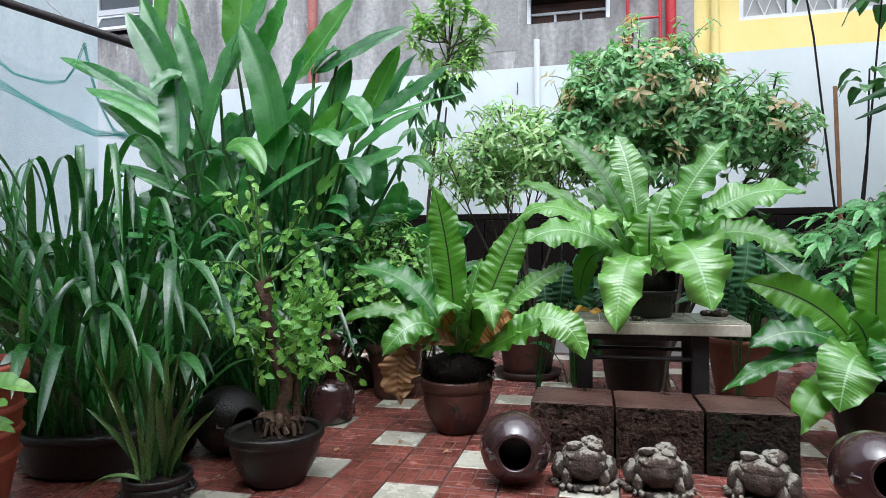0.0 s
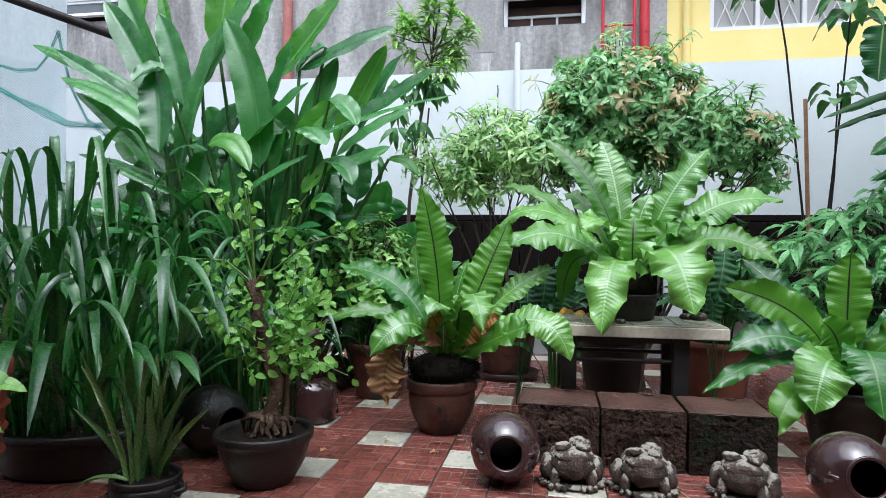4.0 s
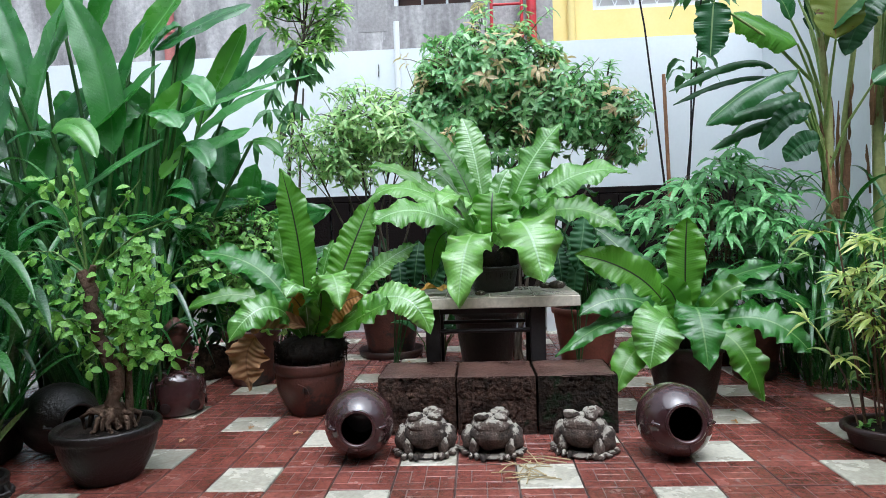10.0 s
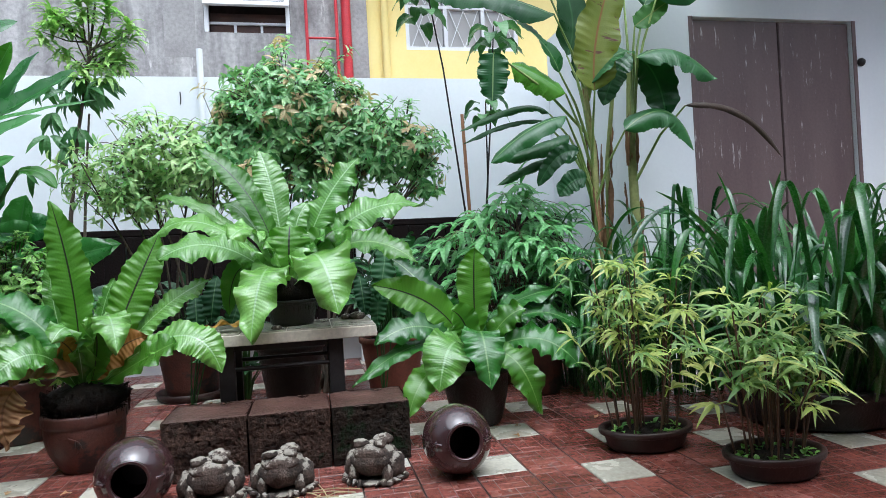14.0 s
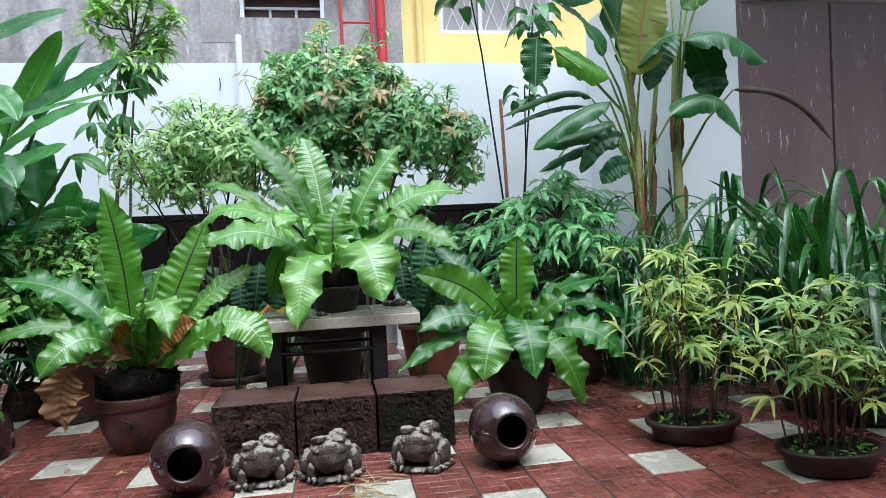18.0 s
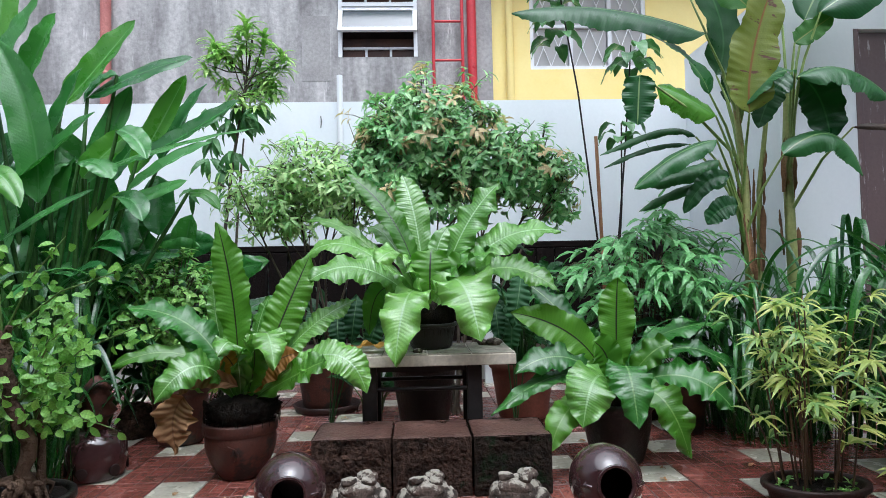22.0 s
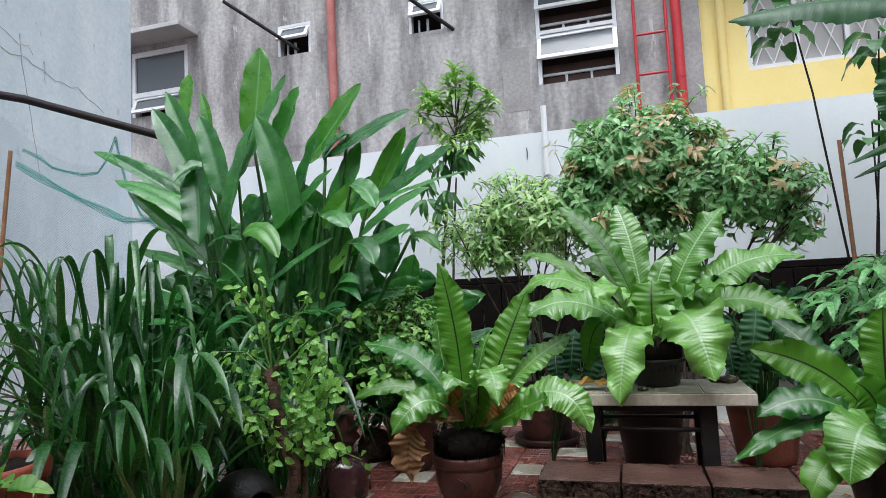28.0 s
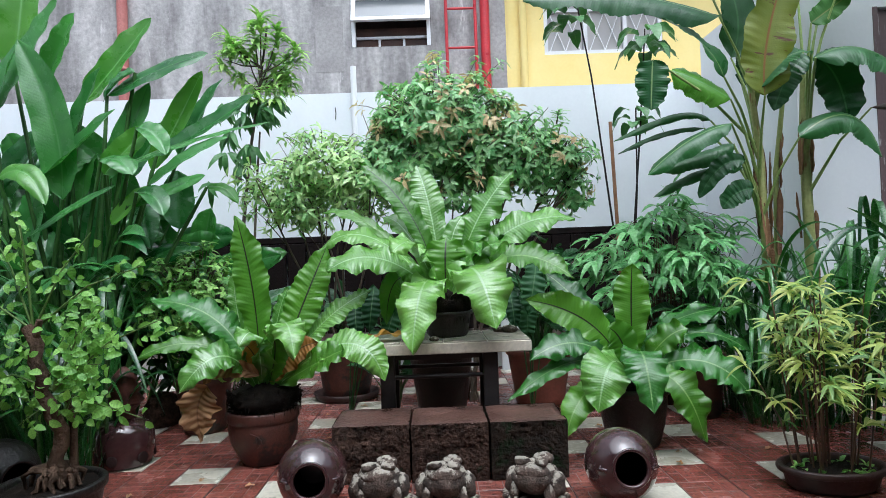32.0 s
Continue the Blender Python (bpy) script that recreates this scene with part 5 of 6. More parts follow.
clump_leaves(heli, (
    ((0.36, -0.10, 1.81), (0.64, -0.10, 1.94), (0.90, -0.10, 2.02), 0.116, "g", "m"),
    ((0.51, -0.10, 1.93), (0.42, -0.10, 1.88), (0.34, -0.10, 1.78), 0.081, "d", "m"),
    ((0.02, -0.25, 1.30), (0.27, -0.25, 1.50), (0.47, -0.25, 1.70), 0.096, "g", "u"),
    ((0.54, 0.00, 1.42), (0.69, 0.00, 1.69), (0.83, 0.00, 1.96), 0.087, "b", "v"),
    ((0.63, 0.15, 1.52), (0.76, 0.15, 1.75), (0.89, 0.15, 1.96), 0.097, "g", "u"),
    ((0.30, -0.05, 1.36), (0.45, -0.05, 1.63), (0.56, -0.05, 1.89), 0.090, "d", "v"),
    ((0.59, -0.05, 1.49), (0.87, -0.05, 1.64), (1.13, -0.05, 1.81), 0.077, "g", "m"),
    ((0.40, -0.20, 1.38), (0.83, -0.20, 1.53), (1.26, -0.20, 1.62), 0.069, "g", "u"),
    ((0.63, -0.25, 1.30), (0.83, -0.25, 1.44), (1.04, -0.25, 1.54), 0.055, "d", "m"),
), HELI_TONES, "heli", 0.017, 22)
clump_leaves(heli, (
    ((0.44, -0.30, 1.36), (0.55, -0.30, 1.48), (0.68, -0.30, 1.59), 0.087, "b", "v"),
    ((0.63, -0.35, 1.58), (0.73, -0.39, 1.53), (0.81, -0.45, 1.42), 0.070, "g", "u"),
    ((0.45, -0.35, 1.43), (0.56, -0.39, 1.41), (0.65, -0.45, 1.33), 0.081, "g", "u"),
    ((0.55, -0.30, 1.20), (0.76, -0.30, 1.28), (0.94, -0.30, 1.34), 0.055, "g", "m"),
    ((0.62, -0.35, 1.26), (0.72, -0.39, 1.23), (0.79, -0.45, 1.13), 0.075, "g", "u"),
    ((0.47, -0.30, 1.11), (0.57, -0.30, 1.21), (0.67, -0.30, 1.29), 0.065, "b", "m"),
    ((0.89, -0.15, 1.30), (0.98, -0.15, 1.29), (1.05, -0.15, 1.21), 0.050, "b", "m"),
    ((0.02, -0.45, 1.34), (0.17, -0.49, 1.35), (0.30, -0.55, 1.19), 0.074, "b", "m"),
    ((-0.02, -0.40, 1.32), (-0.11, -0.44, 1.34), (-0.17, -0.50, 1.28), 0.078, "g", "u"),
), HELI_TONES, "heli", 0.017, 23)
clump_leaves(heli, (
    ((-0.33, 0.05, 1.20), (-0.21, 0.05, 1.47), (-0.01, 0.05, 1.68), 0.145, "d", "v"),
    ((0.18, 0.05, 1.27), (0.12, 0.05, 1.49), (0.01, 0.05, 1.70), 0.099, "d", "u"),
    ((-0.12, -0.35, 1.03), (-0.09, -0.35, 1.18), (-0.06, -0.35, 1.34), 0.099, "g", "v"),
    ((-0.29, -0.25, 1.11), (-0.59, -0.25, 1.25), (-0.90, -0.25, 1.34), 0.071, "g", "m"),
    ((0.09, -0.35, 1.06), (0.31, -0.35, 1.20), (0.52, -0.35, 1.30), 0.039, "g", "m"),
    ((-0.38, -0.10, 1.24), (-0.33, -0.10, 1.47), (-0.33, -0.10, 1.70), 0.099, "g", "v"),
    ((-0.03, -0.20, 0.96), (0.02, -0.20, 1.15), (0.01, -0.20, 1.32), 0.089, "d", "v"),
    ((0.22, -0.05, 0.93), (0.27, -0.05, 1.15), (0.26, -0.05, 1.31), 0.093, "d", "v"),
    ((-0.61, -0.15, 0.99), (-0.56, -0.15, 1.17), (-0.58, -0.15, 1.33), 0.115, "d", "v"),
), HELI_TONES, "heli", 0.017, 24)


def low_fill(name, at, n, r, h, size, w, mat_, label, category, seed, kind="lance"):
    """A plant of many stalks, each with two leaves."""
    random.seed(seed)
    p = thing(name, at, label, category)
    for _ in range(n):
        a, q = rnd(0, 6.28), r * math.sqrt(rnd(0, 1))
        b = V((q * math.cos(a), q * math.sin(a), rnd(0.25, 1) * h))
        st = part("stem", Geo().tube([(b.x * 0.4, b.y * 0.4, 0), (b.x * 0.6, b.y * 0.6, b.z * 0.6), b], 0.006, 0.003, 5), M_HELISTALK, p)
        for _ in range(2):
            d = V((math.cos(a) * rnd(0.2, 1) + rnd(-0.5, 0.5), math.sin(a) * rnd(0.2, 1) - 0.3, rnd(-0.1, 0.7))).normalized()
            t = b + d * size * rnd(0.7, 1.2)
            part("leaf", Geo().blade(b, b.lerp(t, 0.5) + V((0, 0, size * 0.2)), t - V((0, 0, size * 0.15)), w * rnd(0.8, 1.25), kind, 0.2, 0.05, 3, 8, 4, rnd(-0.3, 0.3), None, 0, 0, V((rnd(-0.4, 0.4), -0.5, 0.8))), mat_, st)
    return p


low_fill("heliconia_shoots", (-1.15, 1.35, 0), 84, 0.55, 1.0, 0.42, 0.05, M_HELID, "dense young shoots at the heliconia's foot", "undergrowth", 11)
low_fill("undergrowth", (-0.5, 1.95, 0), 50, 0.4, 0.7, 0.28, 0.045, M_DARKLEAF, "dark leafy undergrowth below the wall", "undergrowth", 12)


def banana_trunk(p, pts, r0, r1, seed):
    random.seed(seed)
    part("trunk", Geo().tube(pts, r0, r1, 16), M_BANSTEM, p, "pale banded trunk")
    for k in range(9):
        q = V(pts[1]).lerp(V(pts[2]), rnd(-0.6, 0.9))
        a = rnd(0, 6.28)
        q = q + V((math.cos(a), math.sin(a), 0)) * r0 * 0.95
        part("sheath", Geo().blade(q, q + V((rnd(-0.01, 0.01), 0, 0.18)), q + V((rnd(-0.03, 0.03), rnd(-0.02, 0.02), rnd(0.25, 0.4))), 0.018, "strap", 0.7, 0.15, 3, 10, 4, 0, None, 0, 0, V((math.cos(a), math.sin(a), 0.1))), M_SHEATH, p, "dry brown sheath")


# tone n is the lit copy of the plain leaf g
BAN_TONES = {"g": M_BANANA, "y": M_BANUNDER, "n": M_BANLIT, "l": M_HELIB, "d": M_DARKLEAF, "t": M_TANLEAF, "b": M_BROWNLEAF}
banana = thing("banana_plant", (2.78, 1.43, 0), "pair of banana plants with long arching leaves", "banana plant")
banana_trunk(banana, [(-0.02, 0, 0), (-0.05, 0, 0.7), (-0.06, -0.01, 1.36), (-0.10, -0.01, 1.78)], 0.026, 0.016, 3)
banana_trunk(banana, [(0.2, 0.02, 0), (0.21, 0.02, 0.7), (0.20, 0.02, 1.45), (0.22, 0.02, 1.86)], 0.036, 0.020, 4)
banana_trunk(banana, [(0.05, 0.1, 0), (0.06, 0.1, 0.6), (0.08, 0.1, 1.3), (0.14, 0.08, 1.8)], 0.020, 0.012, 5)


def crown_of(b):
    """Where a leaf's stalk leaves the nearer trunk."""
    x = -0.07 if b.x < 0.08 else 0.21
    return V((x, 0.0, min(1.66, max(1.0, b.z - 0.42))))


clump_leaves(banana, (
    ((-0.14, -0.23, 1.66), (-0.11, -0.23, 1.97), (0.02, -0.23, 2.35), 0.173, "y", "v"),
    ((-0.31, -0.13, 2.11), (-0.86, -0.13, 2.25), (-1.35, -0.13, 2.23), 0.165, "g", "m"),
    ((-0.16, 0.07, 1.95), (-0.18, 0.07, 2.43), (-0.67, 0.07, 3.09), 0.156, "d", "v"),
    ((-0.09, -0.18, 2.23), (-0.39, -0.18, 2.49), (-0.72, -0.18, 2.74), 0.164, "n", "v"),
    ((-0.21, 0.27, 2.50), (-0.46, 0.27, 2.68), (-0.67, 0.27, 2.81), 0.102, "g", "u"),
    ((0.03, -0.03, 2.35), (0.09, -0.03, 2.75), (0.24, -0.03, 3.28), 0.139, "n", "v"),
    ((0.23, 0.07, 2.39), (0.33, 0.07, 2.83), (0.42, 0.07, 3.44), 0.132, "n", "v"),
    ((0.03, -0.23, 2.32), (0.05, -0.23, 2.61), (0.08, -0.23, 2.86), 0.028, "t", "v"),
    ((0.37, 0.07, 2.27), (0.60, 0.07, 2.67), (1.03, 0.07, 3.28), 0.152, "g", "m"),
    ((0.33, -0.13, 2.23), (0.89, -0.13, 2.55), (1.61, -0.13, 2.84), 0.194, "g", "m"),
), BAN_TONES, "banana", 0.0095, 40, 0.0, 0.24, 0.06, M_PETIOLE, crown_of, 0.03)
clump_leaves(banana, (
    ((0.21, -0.08, 2.08), (0.31, -0.08, 2.15), (0.43, -0.08, 2.23), 0.081, "n", "v"),
    ((-0.71, -0.23, 1.86), (-0.72, -0.23, 1.75), (-0.73, -0.23, 1.60), 0.111, "g", "v"),
    ((-0.30, -0.13, 1.79), (-0.44, -0.13, 2.00), (-0.71, -0.13, 2.14), 0.102, "g", "u"),
    ((-0.27, -0.13, 1.67), (-0.43, -0.13, 1.77), (-0.58, -0.13, 1.83), 0.119, "l", "v"),
    ((0.17, -0.18, 1.86), (0.27, -0.18, 1.74), (0.32, -0.18, 1.52), 0.147, "d", "v"),
    ((0.15, -0.13, 1.89), (0.04, -0.13, 1.78), (-0.04, -0.13, 1.60), 0.091, "d", "v"),
    ((0.11, -0.23, 1.87), (-0.02, -0.23, 1.85), (-0.16, -0.23, 1.70), 0.104, "g", "u"),
    ((0.10, -0.28, 1.83), (0.34, -0.28, 1.87), (0.58, -0.28, 1.71), 0.162, "g", "u"),
    ((0.03, -0.23, 1.44), (0.29, -0.23, 1.54), (0.45, -0.23, 1.32), 0.121, "g", "m"),
    ((0.48, -0.13, 1.60), (0.85, -0.13, 1.55), (1.12, -0.13, 1.28), 0.034, "b", "v"),
), BAN_TONES, "banana", 0.0095, 41, 0.0, 0.24, 0.06, M_PETIOLE, crown_of, 0.03)
clump_leaves(banana, (
    ((-0.32, -0.23, 1.52), (-0.54, -0.23, 1.44), (-0.76, -0.23, 1.27), 0.1, "g", "u"),
    ((-0.24, -0.08, 1.44), (-0.42, -0.08, 1.38), (-0.66, -0.08, 1.31), 0.077, "d", "m"),
    ((-0.17, -0.03, 1.32), (-0.40, -0.03, 1.30), (-0.67, -0.03, 1.17), 0.054, "d", "m"),
    ((-0.21, -0.13, 1.34), (-0.34, -0.13, 1.31), (-0.46, -0.13, 1.15), 0.066, "d", "v"),
    ((-0.29, 0.07, 1.60), (-0.48, 0.07, 1.64), (-0.84, 0.07, 1.50), 0.048, "d", "m"),
    ((-0.33, 0.07, 1.56), (-0.56, 0.07, 1.54), (-0.82, 0.07, 1.43), 0.033, "d", "m"),
    ((-0.17, -0.13, 1.19), (-0.26, -0.13, 1.17), (-0.34, -0.13, 1.09), 0.080, "d", "v"),
    ((-0.08, 0.12, 1.81), (-0.05, 0.12, 1.97), (-0.11, 0.12, 2.18), 0.085, "d", "v"),
), BAN_TONES, "banana", 0.0095, 42, 0.0, 0.24, 0.06, M_PETIOLE, crown_of, 0.03)


# ---- spider lilies ----
def strap_clump(at, n, r, h, spread, label, seed, wide=0.026, bent=0.76, lean=(0, 0)):
    """Long straps that rise, bend over at a shoulder and hang at the tip."""
    random.seed(seed)
    p = thing("spider_lily", at, label, "spider lily", "spider lily clumps")
    for k in range(n):
        a, q = rnd(0, 6.28), r * math.sqrt(rnd(0, 1))
        b = V((q * math.cos(a), q * math.sin(a), 0))
        a2 = a + rnd(-1.4, 1.4)
        d = V((math.cos(a2), math.sin(a2), 0))
        hh = h * rnd(0.42, 1.08)
        reach = spread * rnd(0.25, 1.0)
        out = d * reach + V((lean[0], lean[1], 0))
        if rnd(0, 1) < bent:
            c1 = b + out * rnd(0.3, 0.5) + V((0, 0, hh * rnd(1.05, 1.25)))
            c2 = b + out * rnd(0.8, 0.95) + V((0, 0, hh * rnd(1.15, 1.4)))
            tip = b + out * rnd(1.1, 1.35) + V((0, 0, hh * rnd(0.45, 0.85)))
        else:
            c1 = b + out * 0.15 + V((0, 0, hh * 0.5))
            c2 = b + out * 0.45 + V((0, 0, hh * 0.9))
            tip = b + out * 0.85 + V((0, 0, hh * rnd(0.95, 1.12)))
        face = V((rnd(-0.15, 0.15), rnd(-0.2, 0.05), 1))
        part("leaf", Geo().blade(b, (c1, c2), tip, wide * rnd(0.6, 1.1), "strap", 0.3, 0.03, 2, 26, 4, rnd(-0.5, 0.5), None, rnd(0, 6), 0, face), M_LILY, p)
    return p


pot("wide_planter", (-1.16, 0.24, 0), 0.36, 0.17, M_DARKPOT, "wide low black planter", 0.85, 0.03)
strap_clump((-1.16, 0.24, 0.14), 135, 0.32, 0.73, 0.66, "dense clump of dark strap-leaved spider lilies", 21, 0.0195, 0.8)
strap_clump((-1.1, 0.2, 0.14), 46, 0.3, 0.50, 0.5, "short drooping lilies at the planter's edge", 27, 0.019, 0.95)
strap_clump((-1.75, 0.75, 0.0), 100, 0.34, 1.2, 0.68, "strap-leaved spider lilies beside the white wall", 22, 0.021, 0.62)
strap_clump((-0.72, 0.85, 0.0), 46, 0.16, 0.85, 0.5, "strap-leaved lilies behind the bonsai", 23, 0.018)
pot("wide_planter", (3.22, 0.43, 0), 0.37, 0.17, M_DARKPOT, "wide low black planter by the door", 0.85, 0.03)
strap_clump((3.22, 0.43, 0.14), 165, 0.34, 0.80, 0.70, "dense clump of dark spider lilies before the door", 24, 0.0165, 0.55)
strap_clump((3.15, 0.36, 0.14), 60, 0.32, 0.55, 0.5, "short drooping lilies over the planter", 28, 0.022, 0.95)
strap_clump((3.5, 0.22, 0.0), 60, 0.28, 0.8, 0.5, "dark drooping lilies beside the planter", 30, 0.019, 0.8)
strap_clump((3.85, 0.75, 0.0), 60, 0.3, 1.02, 0.62, "tall spider lilies at the brown door", 25, 0.019, 0.6)
strap_clump((3.0, 1.12, 0.0), 70, 0.25, 0.95, 0.5, "dark spider lilies behind the lady palms", 29, 0.018)
strap_clump((2.66, 1.15, 0.0), 80, 0.2, 0.74, 0.66, "thin-leaved lilies below the banana plants", 26, 0.015, 0.95)


# ---- small trees and bushes ----
def crown_leaves(leaves, twigs, centre, radii, clusters, per, size, wide, hang=0.3, shell=0.5, origin=None, fresh=None):
    """Whorls of small leaves through an uneven ellipsoid, each on a twig."""
    c, origin = V(centre), V(origin or centre)
    for _ in range(clusters):
        d = sphere_dir()
        rad = (shell + (1.08 - shell) * rnd(0, 1) ** 0.8) * (0.9 + 0.48 * noise.noise(d * 3.8 + c * 3))
        p = c + V((d.x * radii[0], d.y * radii[1], d.z * radii[2])) * rad
        back = p.lerp(origin, 0.28)
        twigs.tube([back, back.lerp(p, 0.6) + V((0, 0, 0.01)), p], 0.0035, 0.0015, 4)
        ax = (d + V((0, 0, 0.45))).normalized()
        s0 = ax.cross(V((0.3, 0.2, 0.9))).normalized()
        s1 = ax.cross(s0)
        g = fresh if fresh and d.z > -0.6 and rnd(0, 1) < 0.17 else leaves
        for k in range(per):
            a = 2 * math.pi * (k + rnd(-0.3, 0.3)) / per
            dd = s0 * math.cos(a) + s1 * math.sin(a) + ax * rnd(-0.2, 0.8) - V((0, 0, hang * rnd(0.3, 1.4)))
            g.leaflet(p + ax * rnd(-0.06, 0.01), dd, size * rnd(0.65, 1.2), wide * rnd(0.8, 1.15), ax, rnd(0.02, 0.28))


def bush(name, at, stems, blobs, mat_, label, category, seed, size, wide, per=6, hang=0.3, trunk=0.02, bark=None, new_leaf=None):
    random.seed(seed)
    p = thing(name, at, label, category)
    bark = bark or M_TWIG
    for s in range(stems):
        c, rad = V(blobs[s % len(blobs)][0]), blobs[s % len(blobs)][1]
        a = 6.28 * s / stems
        b = V((0.05 * math.cos(a), 0.05 * math.sin(a), 0))
        e = c + V((rnd(-0.5, 0.5) * rad[0], rnd(-0.5, 0.5) * rad[1], rnd(-0.2, 0.5) * rad[2]))
        m = b.lerp(e, 0.5) + V((rnd(-0.06, 0.06), rnd(-0.06, 0.06), 0.05))
        br = part("stem", Geo().tube([b, b.lerp(m, 0.5) + V((rnd(-0.02, 0.02), 0, 0)), m, m.lerp(e, 0.55), e], trunk, trunk * 0.3, 8), bark, p)
        for _ in range(4):
            q = m.lerp(e, rnd(0.1, 0.8))
            o = c + V((rnd(-0.8, 0.8) * rad[0], rnd(-0.8, 0.8) * rad[1], rnd(-0.3, 0.8) * rad[2]))
            part("limb", Geo().tube([q, q.lerp(o, 0.5) + V((0, 0, 0.02)), o], trunk * 0.4, trunk * 0.12, 5), bark, br)
    g, tw, fresh = Geo(), Geo(), Geo() if new_leaf else None
    for c, rad, clusters in blobs:
        crown_leaves(g, tw, c, rad, clusters, per, size, wide, hang, fresh=fresh)
    if fresh:
        tagged(part("new_growth", fresh, new_leaf, p, "pinkish tan new leaves"), kind="stuff")
    tagged(part("twig", tw, bark, p), kind="stuff")
    tagged(part("crown", g, mat_, p), kind="stuff")
    return p


bush("flowering_bush", (1.10, 1.95, 0), 9, (((-0.12, 0, 1.72), (0.47, 0.42, 0.41), 520), ((0.22, 0.02, 1.57), (0.38, 0.36, 0.36), 290), ((-0.42, -0.05, 1.55), (0.26, 0.26, 0.32), 150), ((0.56, 0, 1.48), (0.32, 0.26, 0.26), 150), ((-0.1, -0.1, 1.36), (0.42, 0.3, 0.24), 110), ((0.72, 0, 1.3), (0.14, 0.16, 0.2), 30)), M_BUSH, "round bush with glossy leaves and pinkish new tips", "bush", 31, 0.073, 0.025, 7, 0.34, 0.013, new_leaf=M_NEWLEAF)
bush("pale_bush", (0.30, 2.12, 0.31), 7, (((-0.04, -0.25, 1.16), (0.38, 0.32, 0.26), 165), ((-0.34, -0.25, 1.02), (0.28, 0.24, 0.22), 80), ((0.18, -0.25, 1.04), (0.28, 0.24, 0.26), 95), ((-0.16, -0.3, 0.89), (0.2, 0.2, 0.16), 50)), M_BUSHPALE, "bush with pale green narrow leaves", "bush", 32, 0.078, 0.020, 6, 0.4, 0.010)


def slender_tree(at, label, seed):
    """A young tree: one thin stem, forks near the top, whorls of long narrow leaves, older ones hanging below."""
    random.seed(seed)
    p = thing("slender_tree", at, label, "tree")
    path = [V(q) for q in ((0, 0, 0), (0.02, 0, 0.6), (0.04, 0, 1.15), (0.10, 0, 1.65), (0.18, 0, 2.1), (0.24, 0, 2.5))]
    part("stem", Geo().tube(path, 0.017, 0.007, 8), M_TWIG, p)
    part("stem", Geo().tube([(0.06, 0.03, 0), (0.09, 0.03, 0.8), (0.13, 0.02, 1.4), (0.17, 0.01, 1.8)], 0.012, 0.006, 7), M_TWIG, p)
    fresh, old = Geo(), Geo()
    for x, z, n, size, hang in ((-0.01, 2.44, 13, 0.15, 0.1), (0.22, 2.52, 13, 0.16, 0.0), (0.17, 2.42, 12, 0.16, 0.2), (0.34, 2.42, 10, 0.14, 0.1), (0.3, 2.2, 12, 0.16, 0.4), (0.04, 2.36, 9, 0.15, 0.3), (0.27, 2.32, 12, 0.16, 0.15), (0.45, 2.32, 13, 0.14, 0.1), (0.38, 2.24, 9, 0.14, 0.2), (0.22, 2.17, 11, 0.15, 0.3), (0.36, 2.14, 8, 0.15, 0.5), (0.1, 2.34, 6, 0.15, 0.4), (-0.06, 2.3, 8, 0.15, 0.3), (0.04, 2.2, 8, 0.15, 0.5), (0.16, 2.08, 9, 0.16, 0.6), (0.3, 2.06, 7, 0.15, 0.6)):
        e = V((x, rnd(-0.12, 0.08), z))
        s = path[4].lerp(path[5], rnd(0, 0.5)) if z > 2.2 else path[4]
        br = part("branch", Geo().tube([s, s.lerp(e, 0.5) + V((0, 0, -0.02)), e], 0.006, 0.003, 6), M_TWIG, p)
        for k in range(int(n * 3.4)):
            a = 2.4 * k
            d = V((math.cos(a), math.sin(a), rnd(-0.2, 0.9) - hang))
            fresh.leaflet(e + V((0, 0, rnd(-0.1, 0.03))), d, size * rnd(0.5, 0.95), 0.031 * rnd(0.8, 1.2), V((0, -0.3, 1)), rnd(0.1, 0.4))
    for x, z, n in ((0.12, 2.02, 9), (0.2, 1.93, 8), (0.27, 1.98, 5), (0.08, 1.92, 7), (-0.05, 1.98, 4), (-0.02, 1.8, 5), (0.12, 1.7, 6), (-0.04, 1.65, 4), (-0.16, 1.46, 3), (0.05, 1.58, 4), (0.1, 1.45, 3)):
        for k in range(int(n * 1.6)):
            d = V((rnd(-0.8, 0.8), rnd(-0.7, 0.4), -rnd(0.2, 1.3)))
            old.leaflet(V((x, rnd(-0.1, 0.05), z)), d, rnd(0.11, 0.18), rnd(0.032, 0.045), V((rnd(-0.5, 0.5), -0.8, 0.5)), rnd(0.1, 0.4))
    tagged(part("crown", fresh, M_SLIM, p, "bright green young leaves"), kind="stuff")
    tagged(part("old_leaves", old, M_SAP, p, "long dark hanging leaves"), kind="stuff")


slender_tree((-0.42, 2.3, 0), "slender young tree with bright green top", 33)
bush("leafy_shrub", (-0.40, 1.48, 0.25), 6, (((0, 0, 0.44), (0.38, 0.3, 0.33), 330), ((0.18, -0.1, 0.27), (0.24, 0.2, 0.2), 120)), M_MID, "dense small-leaved shrub in a red pot", "shrub", 34, 0.052, 0.023, 6, 0.2, 0.01)
pot("terracotta_pot", (-0.36, 1.45, 0), 0.155, 0.30, M_TERRA, "red terracotta pot with a leafy shrub", 0.72, 0.035)


